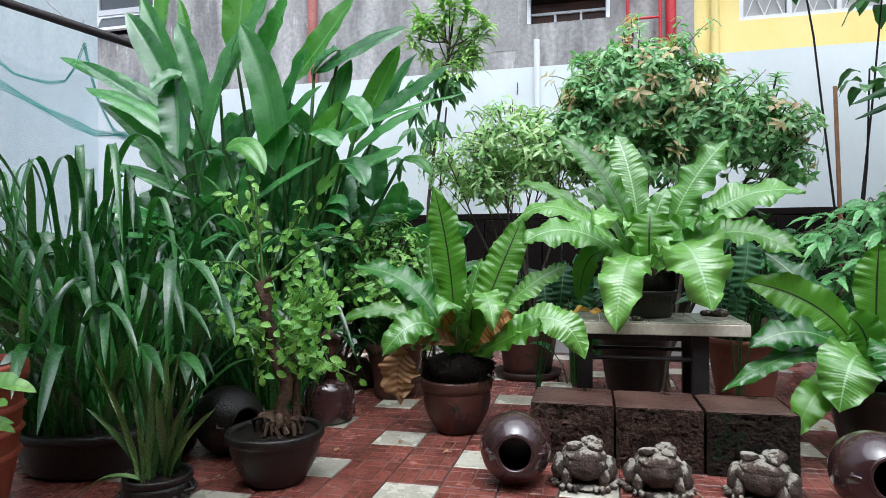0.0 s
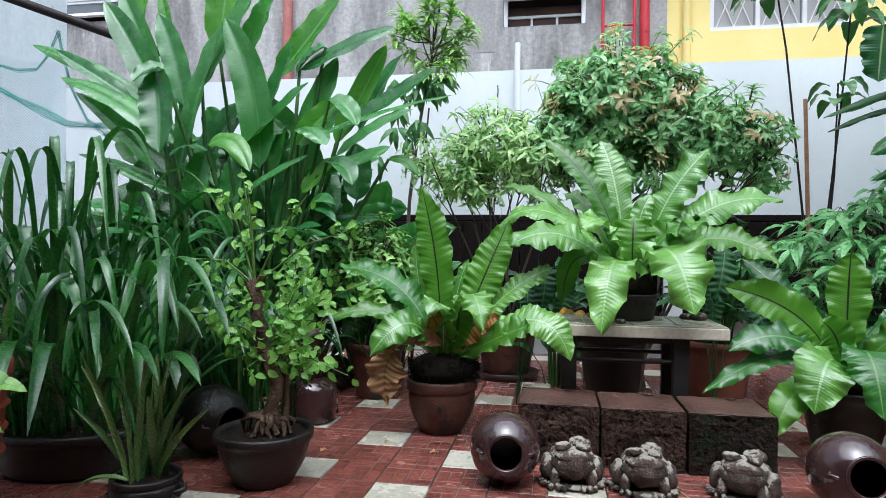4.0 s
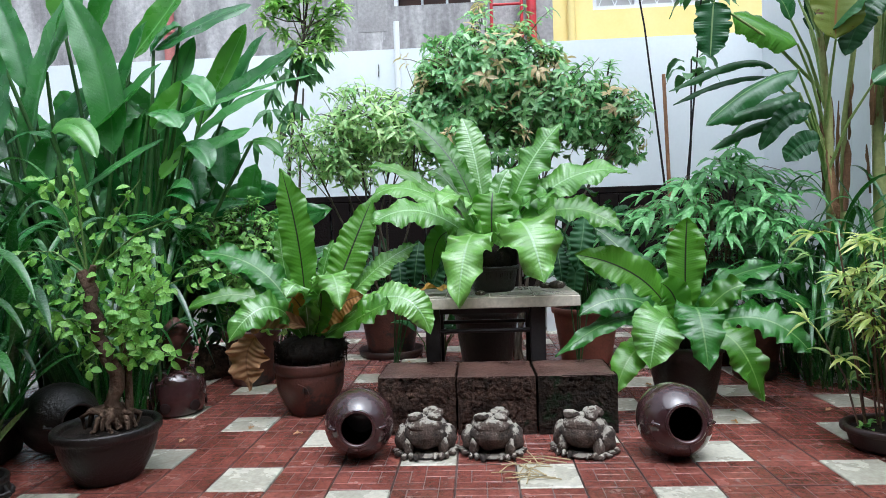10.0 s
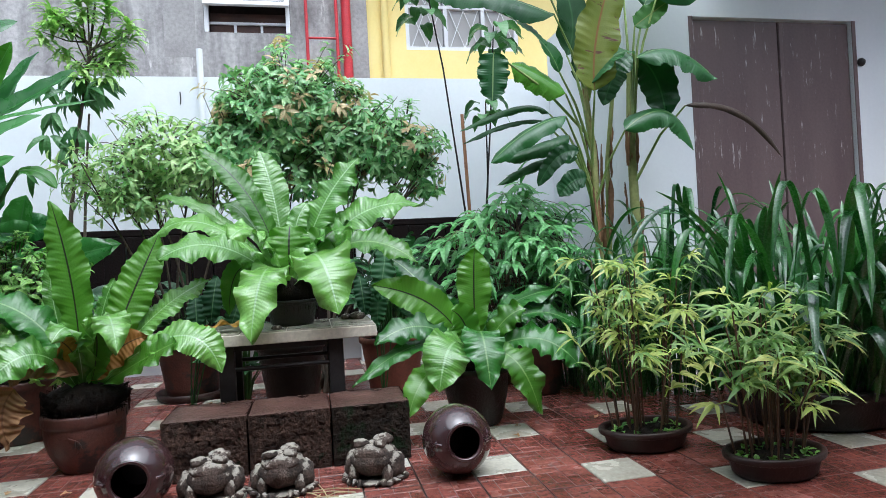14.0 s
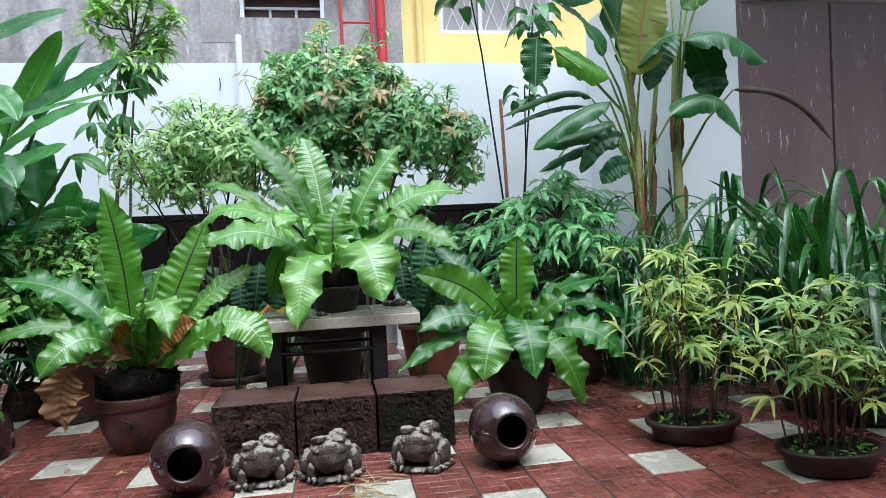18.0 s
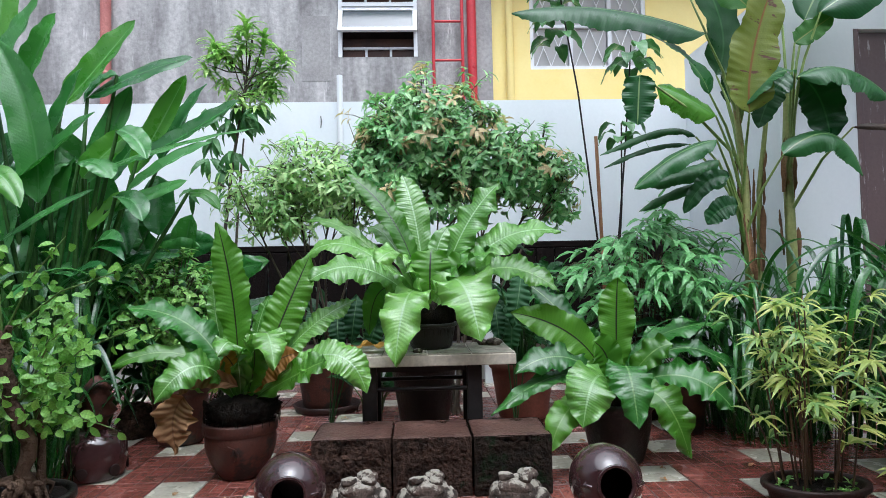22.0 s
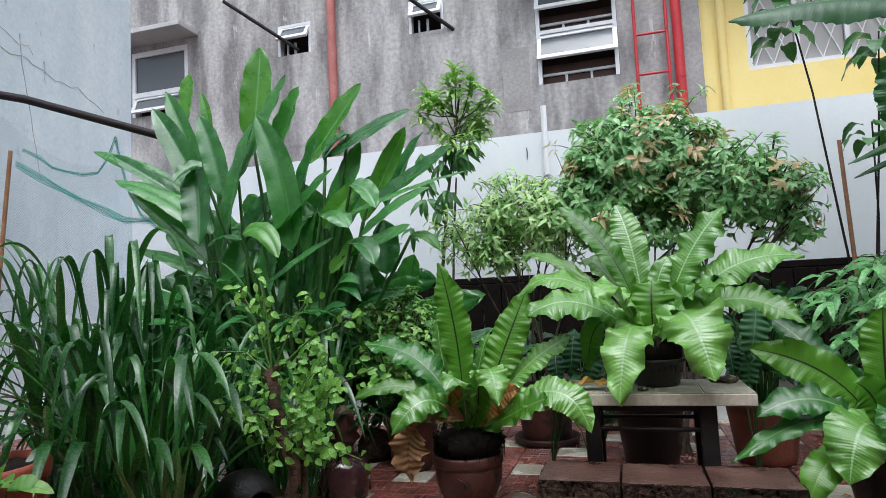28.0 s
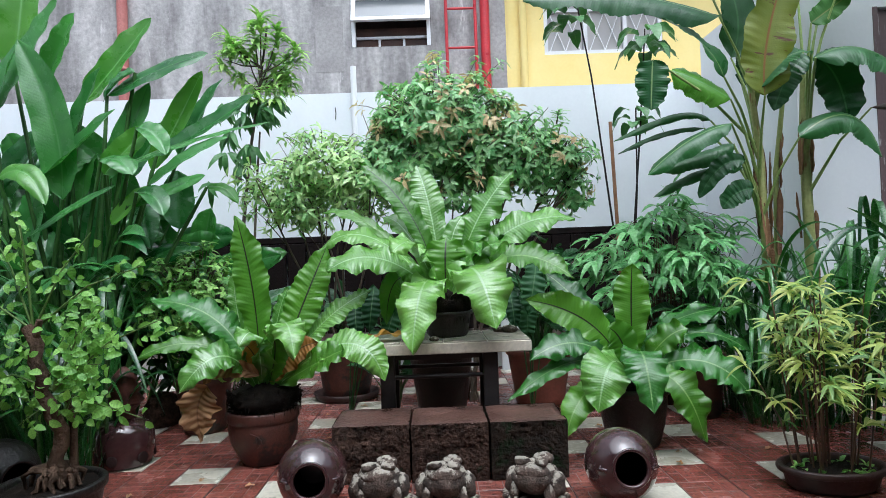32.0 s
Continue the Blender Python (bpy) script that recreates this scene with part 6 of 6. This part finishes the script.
def feathery_bush(at, label, seed):
    random.seed(seed)
    p = thing("feathery_shrub", at, label, "shrub")
    g, st = Geo(), Geo()
    for k in range(100):
        d = sphere_dir()
        b = V((d.x * rnd(0.12, 0.36), d.y * 0.24, 0.80 + d.z * 0.27 + rnd(-0.05, 0.05)))
        out = V((d.x + rnd(-0.6, 0.6), d.y - 0.35, rnd(-0.1, 0.6))).normalized()
        tip = b + out * rnd(0.14, 0.30) + V((0, 0, -rnd(0.04, 0.14)))
        pts = [b, b.lerp(tip, 0.5) + V((0, 0, 0.06)), tip]
        st.tube([(d.x * 0.05, d.y * 0.05, 0.25), (d.x * 0.18, d.y * 0.15, 0.5), *pts], 0.004, 0.0015, 4)
        sd = out.cross(V((0, 0, 1))).normalized()
        for s in range(5):
            u = 0.15 + 0.85 * s / 4
            q = pts[0] * (1 - u) ** 2 + pts[1] * 2 * u * (1 - u) + pts[2] * u * u
            for w in (-1, 1):
                g.leaflet(q, sd * w * rnd(0.3, 1.0) + out * rnd(0.3, 1.0) - V((0, 0, rnd(0.0, 0.9))), rnd(0.09, 0.155), rnd(0.026, 0.038), V((rnd(-0.4, 0.4), -0.5, 1)), rnd(0.1, 0.35))
        g.leaflet(pts[2], out - V((0, 0, 0.5)), 0.15, 0.032, V((0, -0.5, 1)), 0.3)
    tagged(part("stem", st, M_CANE, p), kind="stuff")
    tagged(part("crown", g, M_COMP, p), kind="stuff")


feathery_bush((2.25, 1.74, 0.0), "shrub with drooping feathery compound leaves", 35)


def sapling(at, stems, label, seed):
    random.seed(seed)
    p = thing("sapling", at, label, "young tree")
    for top, bend, n, size in stems:
        e = V(top)
        pts = [V((0, 0, 0)), e * 0.35 + V((bend, 0, 0)), e * 0.7 + V((bend * 0.8, 0, 0)), e]
        s = part("stem", Geo().tube(pts, 0.009, 0.005, 7), M_BLACKPIPE, p)
        g = Geo()
        for k in range(n):
            a = 2.4 * k
            b = e - V((0, 0, size * (3.2 if n > 20 else 1.0) * k / n))
            d = V((math.cos(a), math.sin(a), rnd(0.0, 0.3)))
            t = b + d * size - V((0, 0, size * rnd(0.35, 0.75)))
            g.blade(b + d * 0.05, b + d * size * 0.7 + V((0, 0, 0.05)), t, size * 0.24, "oval", 0.2, 0.06, 3, 10, 4, rnd(-0.2, 0.2))
        tagged(part("leaves", g, M_SAP, s), kind="stuff")


sapling((2.22, 2.5, 0), (((-0.30, -0.1, 3.05), 0.08, 26, 0.2), ((0.28, 0.02, 2.5), 0.02, 14, 0.22), ((0.15, -0.1, 1.9), 0.05, 8, 0.18)), "thin dark sapling with drooping oval leaves", 36)
s = thing("bamboo_stake", (2.205, 2.45, 0), "thin reddish bamboo stake beside the sapling", "stake")
part("stake", Geo().tube([(0.04, 0, 0), (0.02, 0, 0.9), (0, 0.02, 1.82)], 0.014, 0.012, 8), M_BAMBOO, s)


def lady_palm(at, n, label, seed, mat_, h=0.42, spread=0.2, sx=1.0):
    random.seed(seed)
    p = thing("lady_palm", at, label, "lady palm", "lady palms in trays")
    for k in range(n):
        a, q = rnd(0, 6.28), math.sqrt(rnd(0, 1))
        b = V((0.135 * q * math.cos(a) * sx, 0.085 * q * math.sin(a), 0))
        e = b + V((math.cos(a) * spread * q * rnd(0.4, 1.1), math.sin(a) * spread * q * rnd(0.4, 1.1), h * rnd(0.5, 1.22)))
        cane = part("cane", Geo().tube([b, b.lerp(e, 0.4) + V((0, 0, 0.06)), e], 0.0038, 0.0028, 6), M_CANE, p)
        for v in range(4):
            a2 = rnd(0, 6.28)
            o = V((math.cos(a2), math.sin(a2) - 0.25, rnd(0.0, 1.0))).normalized()
            s = e - (e - b) * 0.15 * v * rnd(0.6, 1.2)
            f = s + o * rnd(0.03, 0.10)
            fan = Geo().tube([s, s.lerp(f, 0.5) + V((0, 0, 0.012)), f], 0.003, 0.002, 4)
            s0 = o.cross(V((0, 0, 1))).normalized()
            for j in range(6):
                w = -1.2 + 2.4 * j / 5 + rnd(-0.15, 0.15)
                d = (o * math.cos(w) + s0 * math.sin(w)).normalized()
                t = f + d * rnd(0.05, 0.12) - V((0, 0, rnd(0.0, 0.08)))
                fan.blade(f, f.lerp(t, 0.5) + V((0, 0, rnd(0.015, 0.04))), t, rnd(0.0055, 0.009), "lance", 0.25, 0, 1, 8, 2, 0, None, 0, 0, V((0, -0.5, 0.8)))
            part("fan", fan, M_PALMY if rnd(0, 1) < (0.6 if mat_ is M_PALMY else 0.3) else M_PALM, cane)
    random.seed(seed + 1)
    moss = Geo()
    for _ in range(70):
        a, q = rnd(0, 6.28), 0.15 * math.sqrt(rnd(0.3, 1))
        b = V((q * math.cos(a) * sx, q * 0.62 * math.sin(a), 0.0))
        moss.leaflet(b, V((rnd(-1, 1), rnd(-1, 0.4), rnd(0.2, 1))), rnd(0.02, 0.04), 0.02, V((0, 0, 1)))
    tagged(part("ground_cover", moss, M_MID, p, "tiny green ground cover"), kind="stuff")


pot("oval_tray", (2.33, 0.295, 0), 0.192, 0.085, M_TRAY, "shallow oval brown clay tray", 0.82, 0.02, 0, True, 1.0, 0.7)
lady_palm((2.33, 0.295, 0.06), 23, "yellow-green lady palm with thin canes in a tray", 41, M_PALMY, 0.56, 0.15)
pot("oval_tray", (2.57, -0.125, 0), 0.18, 0.085, M_TRAY, "shallow oval brown clay tray with ground cover", 0.82, 0.02, 0, True, 1.0, 0.7)
lady_palm((2.57, -0.125, 0.06), 26, "bushy lady palm with thin canes in a tray", 42, M_PALM, 0.45, 0.15)


# ---- bonsai, snake plant, lantern and the other pots ----
def bonsai(at, seed):
    random.seed(seed)
    pot("bonsai_pot", (at[0], at[1], 0), 0.172, 0.185, M_DARKPOT, "round dark brown clay bonsai pot", 0.62, 0.026, 0.07)
    t = thing("bonsai_tree", (at[0], at[1], 0.16), "bonsai tree with twisted trunk and bright small leaves", "bonsai")
    part("trunk", Geo().tube([(0.03, 0, 0), (0.06, -0.01, 0.05), (0.03, -0.02, 0.10), (0.052, -0.02, 0.15), (0.055, -0.02, 0.2), (0.03, -0.03, 0.25), (0.022, -0.03, 0.29), (-0.004, -0.03, 0.33), (0.006, -0.03, 0.38), (-0.022, -0.03, 0.43), (-0.018, -0.02, 0.48), (-0.05, -0.02, 0.545)], 0.025, 0.021, 12), M_BARK, t, "twisted brown trunk")
    part("stub", Geo().tube([(-0.03, -0.02, 0.50), (-0.01, -0.03, 0.53), (0.0, -0.035, 0.565)], 0.015, 0.010, 8), M_BARK, t)
    part("second_trunk", Geo().tube([(0.07, 0.01, 0), (0.075, 0.01, 0.1), (0.07, 0.02, 0.2), (0.05, 0.02, 0.3)], 0.015, 0.010, 10), M_BARK, t)
    for k in range(22):
        a, q = 2.4 * k, rnd(0.04, 0.10)
        e = V((0.03 + q * math.cos(a), -0.02 + q * 0.8 * math.sin(a), rnd(0.0, 0.02)))
        m = e * 0.6 + V((rnd(-0.03, 0.03), rnd(-0.03, 0.03), rnd(0.03, 0.07)))
        part("root", Geo().tube([(0.03, -0.02, rnd(0.04, 0.09)), m, m.lerp(e, 0.5) + V((rnd(-0.02, 0.02), rnd(-0.02, 0.02), 0.01)), e], rnd(0.010, 0.019), 0.006, 7), M_BARK, t)
    top = V((-0.03, -0.02, 0.53))
    side = V((0.03, -0.02, 0.33))
    low = V((0.05, 0.0, 0.24))
    for s, x, y, z, n, spread in (
        (top, -0.18, 0, 0.87, 15, 0.02), (top, -0.10, 0.02, 0.91, 14, 0.015), (top, -0.06, -0.03, 0.89, 13, 0.02), (top, 0.145, 0.02, 0.85, 16, 0.02), (top, 0.32, 0, 0.73, 18, 0.025), (top, -0.25, -0.03, 0.62, 12, 0.02),
        (side, 0.376, 0.03, 0.55, 26, 0.03), (side, 0.12, 0.04, 0.56, 42, 0.05), (side, 0.20, -0.02, 0.60, 40, 0.05), (side, 0.06, 0.06, 0.62, 30, 0.05), (side, -0.16, 0.03, 0.52, 28, 0.04),
        (side, 0.22, -0.08, 0.42, 36, 0.045), (side, -0.20, -0.05, 0.37, 44, 0.04), (low, -0.15, 0.02, 0.33, 34, 0.04), (low, 0.24, -0.08, 0.28, 30, 0.035), (low, 0.14, -0.05, 0.31, 30, 0.045),
        (low, -0.06, -0.06, 0.23, 16, 0.03), (low, 0.06, 0.06, 0.36, 20, 0.04), (side, 0.10, 0.06, 0.47, 26, 0.045), (low, 0.30, 0.02, 0.22, 16, 0.03)):
        e = V((x, y, z))
        mid = s.lerp(e, 0.5) + V((0, 0, 0.04))
        br = part("branch", Geo().tube([s, mid, e], 0.0045, 0.0016, 6), M_GREENTWIG, t)
        g = Geo()
        for _ in range(n):
            q = s.lerp(mid, rnd(0.5, 1)) if rnd(0, 1) < 0.25 else mid.lerp(e, rnd(0, 1.02))
            q = q + V((rnd(-1, 1), rnd(-1, 1), rnd(-1, 1))) * spread * 1.5
            g.leaflet(q, V((rnd(-1, 1), rnd(-0.5, 0.4), rnd(-0.9, 0.4))), rnd(0.03, 0.05), rnd(0.019, 0.028), V((rnd(-0.8, 0.8), -1, rnd(0.2, 1.2))), 0.1)
        tagged(part("leaves", g, M_BONSAI, br), kind="stuff")


bonsai((-0.385, 0.13), 51)


def snake_plant(at, seed):
    random.seed(seed)
    p = pot("snake_plant_pot", (at[0], at[1], 0), 0.104, 0.125, M_DARKPOT, "small dark brown glazed pot with a beaded belly", 0.75, 0.018, 0.16)
    for k in range(26):
        a = 6.28 * k / 26
        part("bead", Geo().lathe([(0.004, -0.007), (0.009, 0), (0.004, 0.007)], 6, Matrix.Translation((0.109 * math.cos(a), 0.109 * math.sin(a), 0.07))), M_DARKPOT, p)
    for w in (-1, 1):
        part("handle", Geo().tube([(w * 0.10, -0.015, 0.075), (w * 0.125, 0, 0.085), (w * 0.10, 0.015, 0.095)], 0.008, n=7), M_DARKPOT, p)
    t = thing("snake_plant", (at[0], at[1], 0.085), "snake plant with narrow banded green leaves", "snake plant")
    for x, z, w in ((-0.27, 0.31, 0.013), (-0.2, 0.27, 0.012), (-0.09, 0.46, 0.012), (-0.05, 0.36, 0.013), (0.02, 0.37, 0.013), (0.12, 0.49, 0.012), (0.15, 0.43, 0.013), (0.09, 0.38, 0.012), (0.23, 0.22, 0.011), (0.05, 0.26, 0.014), (-0.12, 0.24, 0.013), (0.12, 0.18, 0.012), (-0.03, 0.3, 0.014), (0.0, 0.22, 0.012), (-0.16, 0.38, 0.011), (0.08, 0.3, 0.012), (-0.22, 0.2, 0.011), (0.17, 0.3, 0.011), (0.04, 0.42, 0.01)):
        b = V((x * 0.2 + rnd(-0.03, 0.03), rnd(-0.05, 0.05), 0))
        tip = V((x, rnd(-0.1, 0.1), z + 0.04))
        part("leaf", Geo().blade(b, b.lerp(tip, 0.5) + V((-x * 0.22, 0, 0.02)), tip, w * 1.0, "spear", 0.55, 0.12, 3, 22, 4, rnd(-0.9, 0.9), None, rnd(0, 6), 0, V((rnd(-0.4, 0.4), -1, 0.2))), M_SANS, t)
    part("leaf", Geo().blade((-0.03, -0.05, 0.03), (-0.12, -0.08, 0.07), (-0.21, -0.09, -0.02), 0.016, "spear", 0.5, 0.03, 2, 14, 4), M_SANS, t)


snake_plant((-0.61, -0.2), 52)


def clay_lantern(at):
    c = thing("clay_lantern", at, "brown clay lantern jar with cut-outs and a red top", "lantern")
    part("body", Geo().lathe([(0.108, 0), (0.118, 0.01), (0.126, 0.10), (0.122, 0.15), (0.1, 0.185), (0.06, 0.205), (0.05, 0.21)], 30), M_GLAZE, c)
    # solid discs whose dark colour stands for the shade inside the cut-outs
    for a in (-150, -90, -30, 30):
        m = Matrix.Rotation(radians(a), 4, "Z") @ Matrix.Translation((0.113, 0, 0.045))
        part("opening", Geo().lathe([(0.02, 0.0), (0.026, 0.012), (0.02, 0.013)], 12, m @ Matrix.Rotation(radians(90), 4, "Y")), M_INSIDE, c, "dark disc in place of a cut-out")
    part("neck", Geo().lathe([(0.05, 0.208), (0.045, 0.24), (0.07, 0.27)], 24), M_TERRA, c)
    part("roof", Geo().lathe([(0.07, 0.27), (0.085, 0.285), (0.06, 0.32), (0.075, 0.335), (0.05, 0.37), (0.06, 0.385), (0.03, 0.42), (0.012, 0.44)], 24), M_TERRA, c, "stepped terracotta roof")


clay_lantern((-0.523, 0.91, 0))
r = thing("black_rock", (-0.66, 1.62, 0), "rough black rock on the floor", "rock")
part("rock", Geo().lathe([(0.09, 0), (0.115, 0.05), (0.10, 0.12), (0.06, 0.17), (0.02, 0.185)], 16, wob=0.12), M_STONE, r)
pot("big_red_pot", (-1.12, -0.47, 0), 0.215, 0.49, M_TERRABRIGHT, "tall orange-red terracotta pot with twisted ribs", 0.68, 0.05, 0.06, True, bands=3)
low_fill("leafy_plant", (-0.87, -0.68, 0.0), 34, 0.10, 0.5, 0.11, 0.026, M_BONSAI, "bright-leaved plant beside the red pot", "plant", 53, "oval")
pot("terracotta_pot", (0.31, 2.15, 0.022), 0.21, 0.35, M_TERRA, "round terracotta pot near the wall", 0.72, 0.03)
s_ = thing("pot_saucer", (0.31, 2.15, 0), "mossy clay saucer under a terracotta pot", "saucer")
part("dish", Geo().lathe([(0.17, 0.0), (0.20, 0.004), (0.215, 0.045), (0.205, 0.048), (0.19, 0.02)], 32), M_TRAY, s_)
low_fill("pot_plant", (0.31, 2.15, 0.30), 10, 0.10, 0.35, 0.22, 0.035, M_DARKLEAF, "dark-leaved plant in a terracotta pot", "plant", 54)
pot("dark_pot", (0.93, 1.60, 0), 0.19, 0.36, M_DARKPOT, "dark clay pot behind the tiled table", 0.7, 0.03)
pot("terracotta_pot", (1.52, 1.80, 0), 0.20, 0.33, M_TERRARED, "dull red pot beside the table", 0.72, 0.03)
low_fill("pot_plant", (1.52, 1.80, 0.3), 44, 0.18, 0.55, 0.2, 0.03, M_DARKLEAF, "bushy dark-leaved plant in a dull red pot", "plant", 55)
pot("terracotta_pot", (2.25, 1.74, 0), 0.16, 0.3, M_TERRA, "terracotta pot of the feathery shrub", 0.72, 0.03)
pot("terracotta_pot", (2.3, 1.36, 0), 0.14, 0.34, M_TERRA, "dull terracotta pot behind the fern", 0.75, 0.03)
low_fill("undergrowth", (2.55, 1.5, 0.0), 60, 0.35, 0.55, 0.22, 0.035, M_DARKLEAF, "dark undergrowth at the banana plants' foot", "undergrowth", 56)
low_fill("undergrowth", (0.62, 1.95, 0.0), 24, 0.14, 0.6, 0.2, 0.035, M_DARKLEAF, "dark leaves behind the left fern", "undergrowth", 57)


# ---- floor tiles ----
T = 0.20


def brick_tile(kind, flip):
    """A square tile with a relief of bricks, in one mesh."""
    g = Geo()
    e, q = 0.0022, 0.003
    lay = {
        0: [(0, 0, 2, 1), (2, 0, 2, 1), (0, 1, 1, 2), (1, 1, 2, 1), (3, 1, 1, 2), (1, 2, 2, 1), (0, 3, 2, 1), (2, 3, 2, 1)],
        1: [(0, 0, 1, 2), (1, 0, 2, 1), (3, 0, 1, 2), (1, 1, 2, 1), (0, 2, 2, 1), (2, 2, 1, 2), (3, 2, 1, 2), (0, 3, 2, 1)],
        2: [(0, 0, 2, 1), (2, 0, 1, 2), (3, 0, 1, 2), (0, 1, 2, 1), (0, 2, 1, 2), (1, 2, 2, 1), (1, 3, 2, 1), (3, 2, 1, 2)],
    }[kind]
    u = (T - 2 * e) / 4
    for x, y, w, h in lay:
        if flip:
            x, y, w, h = y, x, h, w
        x0, y0, x1, y1 = e + x * u + q, e + y * u + q, e + (x + w) * u - q, e + (y + h) * u - q
        z = rnd(-0.0012, 0.0004)
        o = len(g.v)
        for xx, yy, zz in ((x0 - q, y0 - q, z - 0.0035), (x1 + q, y0 - q, z - 0.0035), (x1 + q, y1 + q, z - 0.0035), (x0 - q, y1 + q, z - 0.0035), (x0, y0, z), (x1, y0, z), (x1, y1, z), (x0, y1, z)):
            g.v.append((xx, yy, zz))
            g.uv.append((xx, yy))
        g.f += [(o, o + 1, o + 5, o + 4), (o + 1, o + 2, o + 6, o + 5), (o + 2, o + 3, o + 7, o + 6), (o + 3, o, o + 4, o + 7), (o + 4, o + 5, o + 6, o + 7)]
    g.bricks = len(g.f)
    g.box((e, e, -0.011), (T - e, T - e, -0.0022))
    return g


def plain_tile():
    g = Geo().box((0.003, 0.003, -0.011), (T - 0.003, T - 0.003, -0.003))
    o = len(g.v)
    for xx, yy, zz in ((0.003, 0.003, -0.003), (T - 0.003, 0.003, -0.003), (T - 0.003, T - 0.003, -0.003), (0.003, T - 0.003, -0.003), (0.006, 0.006, 0.0), (T - 0.006, 0.006, 0.0), (T - 0.006, T - 0.006, 0.0), (0.006, T - 0.006, 0.0)):
        g.v.append((xx, yy, zz))
        g.uv.append((xx, yy))
    g.f += [(o, o + 1, o + 5, o + 4), (o + 1, o + 2, o + 6, o + 5), (o + 2, o + 3, o + 7, o + 6), (o + 3, o, o + 4, o + 7), (o + 4, o + 5, o + 6, o + 7)]
    return g


random.seed(77)
RED = []
for k in range(3):
    for f in (0, 1):
        g = brick_tile(k, f)
        me = g.mesh("tile", False)
        me.materials.append(M_RED)
        me.materials.append(M_MORTAR)
        for q in list(me.polygons)[g.bricks:]:
            q.material_index = 1
        RED.append(me)
CREAM = plain_tile().mesh("tile", False)
CREAM.materials.append(M_CREAM)
rest_r, rest_c = Geo(), Geo()
red_g = [brick_tile(k, f) for k in range(3) for f in (0, 1)]
for j in range(-21, 16):
    for i in range(-20, 31):
        cream = (i + 2 * j) % 5 == 0
        tilt = Matrix.Translation((i * T, j * T, rnd(-0.001, 0.0005))) @ pose(0, 0, 0, rnd(-0.15, 0.15), rnd(-0.15, 0.15), 0)
        if -7 <= i <= 15 and -2 <= j <= 10:
            part("tile", CREAM if cream else RED[(i * 3 + j * 5 + (i * j) % 3) % 6], None, floor, mat4=tilt)
        else:
            src = plain_tile() if cream else red_g[(i * 3 + j * 5) % 6]
            dst = rest_c if cream else rest_r
            o = len(dst.v)
            dst.v += [tuple(tilt @ V(q)) for q in src.v]
            dst.uv += src.uv
            dst.f += [tuple(o + a for a in f) for f in src.f]
tagged(part("tiles_red", rest_r, M_RED, floor, "", False), kind="stuff")
tagged(part("tiles_cream", rest_c, M_CREAM, floor, "", False), kind="stuff")


# ---- dark veined plants and litter ----
def veined_plant(at, leaves, label, seed):
    random.seed(seed)
    p = thing("alocasia", at, label, "alocasia")
    for x, y, z, q in leaves:
        b = V((x, y, z))
        st = part("stalk", Geo().tube([(0, 0, 0), (x * 0.4, y * 0.4, z * 0.7), b], 0.004, 0.003, 6), M_DARKLEAF, p)
        t = b + V((rnd(-0.08, 0.08), -0.08, -q))
        part("leaf", Geo().blade(b + V((0, 0.01, 0.05)), b.lerp(t, 0.4) + V((0, -0.07, 0.02)), t, q * 0.29, "oval", 0.12, 0.1, 4, 50, 8, 0, None, x * 9, 0, V((0, -0.9, 0.35)), 0.13, 9), M_ALOC, st)


veined_plant((0.42, 1.45, 0), ((0.16, 0, 0.70, 0.2), (0.05, 0.02, 0.62, 0.17), (0.28, 0.03, 0.60, 0.17), (0.22, 0.06, 0.74, 0.16)), "alocasia with dark pale-veined leaves", 71)
veined_plant((1.42, 1.45, 0), ((0.05, 0, 0.80, 0.24), (-0.1, 0.03, 0.66, 0.17), (0.16, 0.03, 0.58, 0.17), (0.0, 0.05, 0.6, 0.18)), "tall alocasia with narrow dark leaves", 72)
random.seed(80)
for k in range(20):
    x, y = rnd(0.97, 1.13), rnd(0.06, 0.24)
    st = thing("straw", (x, y, 0.004), "dry straw on the tiled floor", "straw", "scattered straw")
    a = rnd(0, 3.14)
    d = V((math.cos(a), math.sin(a), 0)) * rnd(0.03, 0.09)
    part("stalk", Geo().tube([-d, V((0, 0, 0.006)), d], 0.0022, 0.0016, 5), M_STRAW, st)
for k in range(34):
    x, y = rnd(-0.6, 2.6), rnd(0.4, 2.4)
    lf = thing("leaf_litter", (x, y, 0.003), "small fallen leaf on the tiles", "leaf", "fallen leaves")
    a = rnd(0, 6.28)
    d = V((math.cos(a), math.sin(a), 0)) * rnd(0.02, 0.045)
    part("blade", Geo().blade((0, 0, 0), d * 0.5 + V((0, 0, 0.008)), d, 0.012, "oval", 0.3, 0.2, 2, 6, 2), M_DRYLEAF if k % 3 else M_RUSTLEAF, lf)
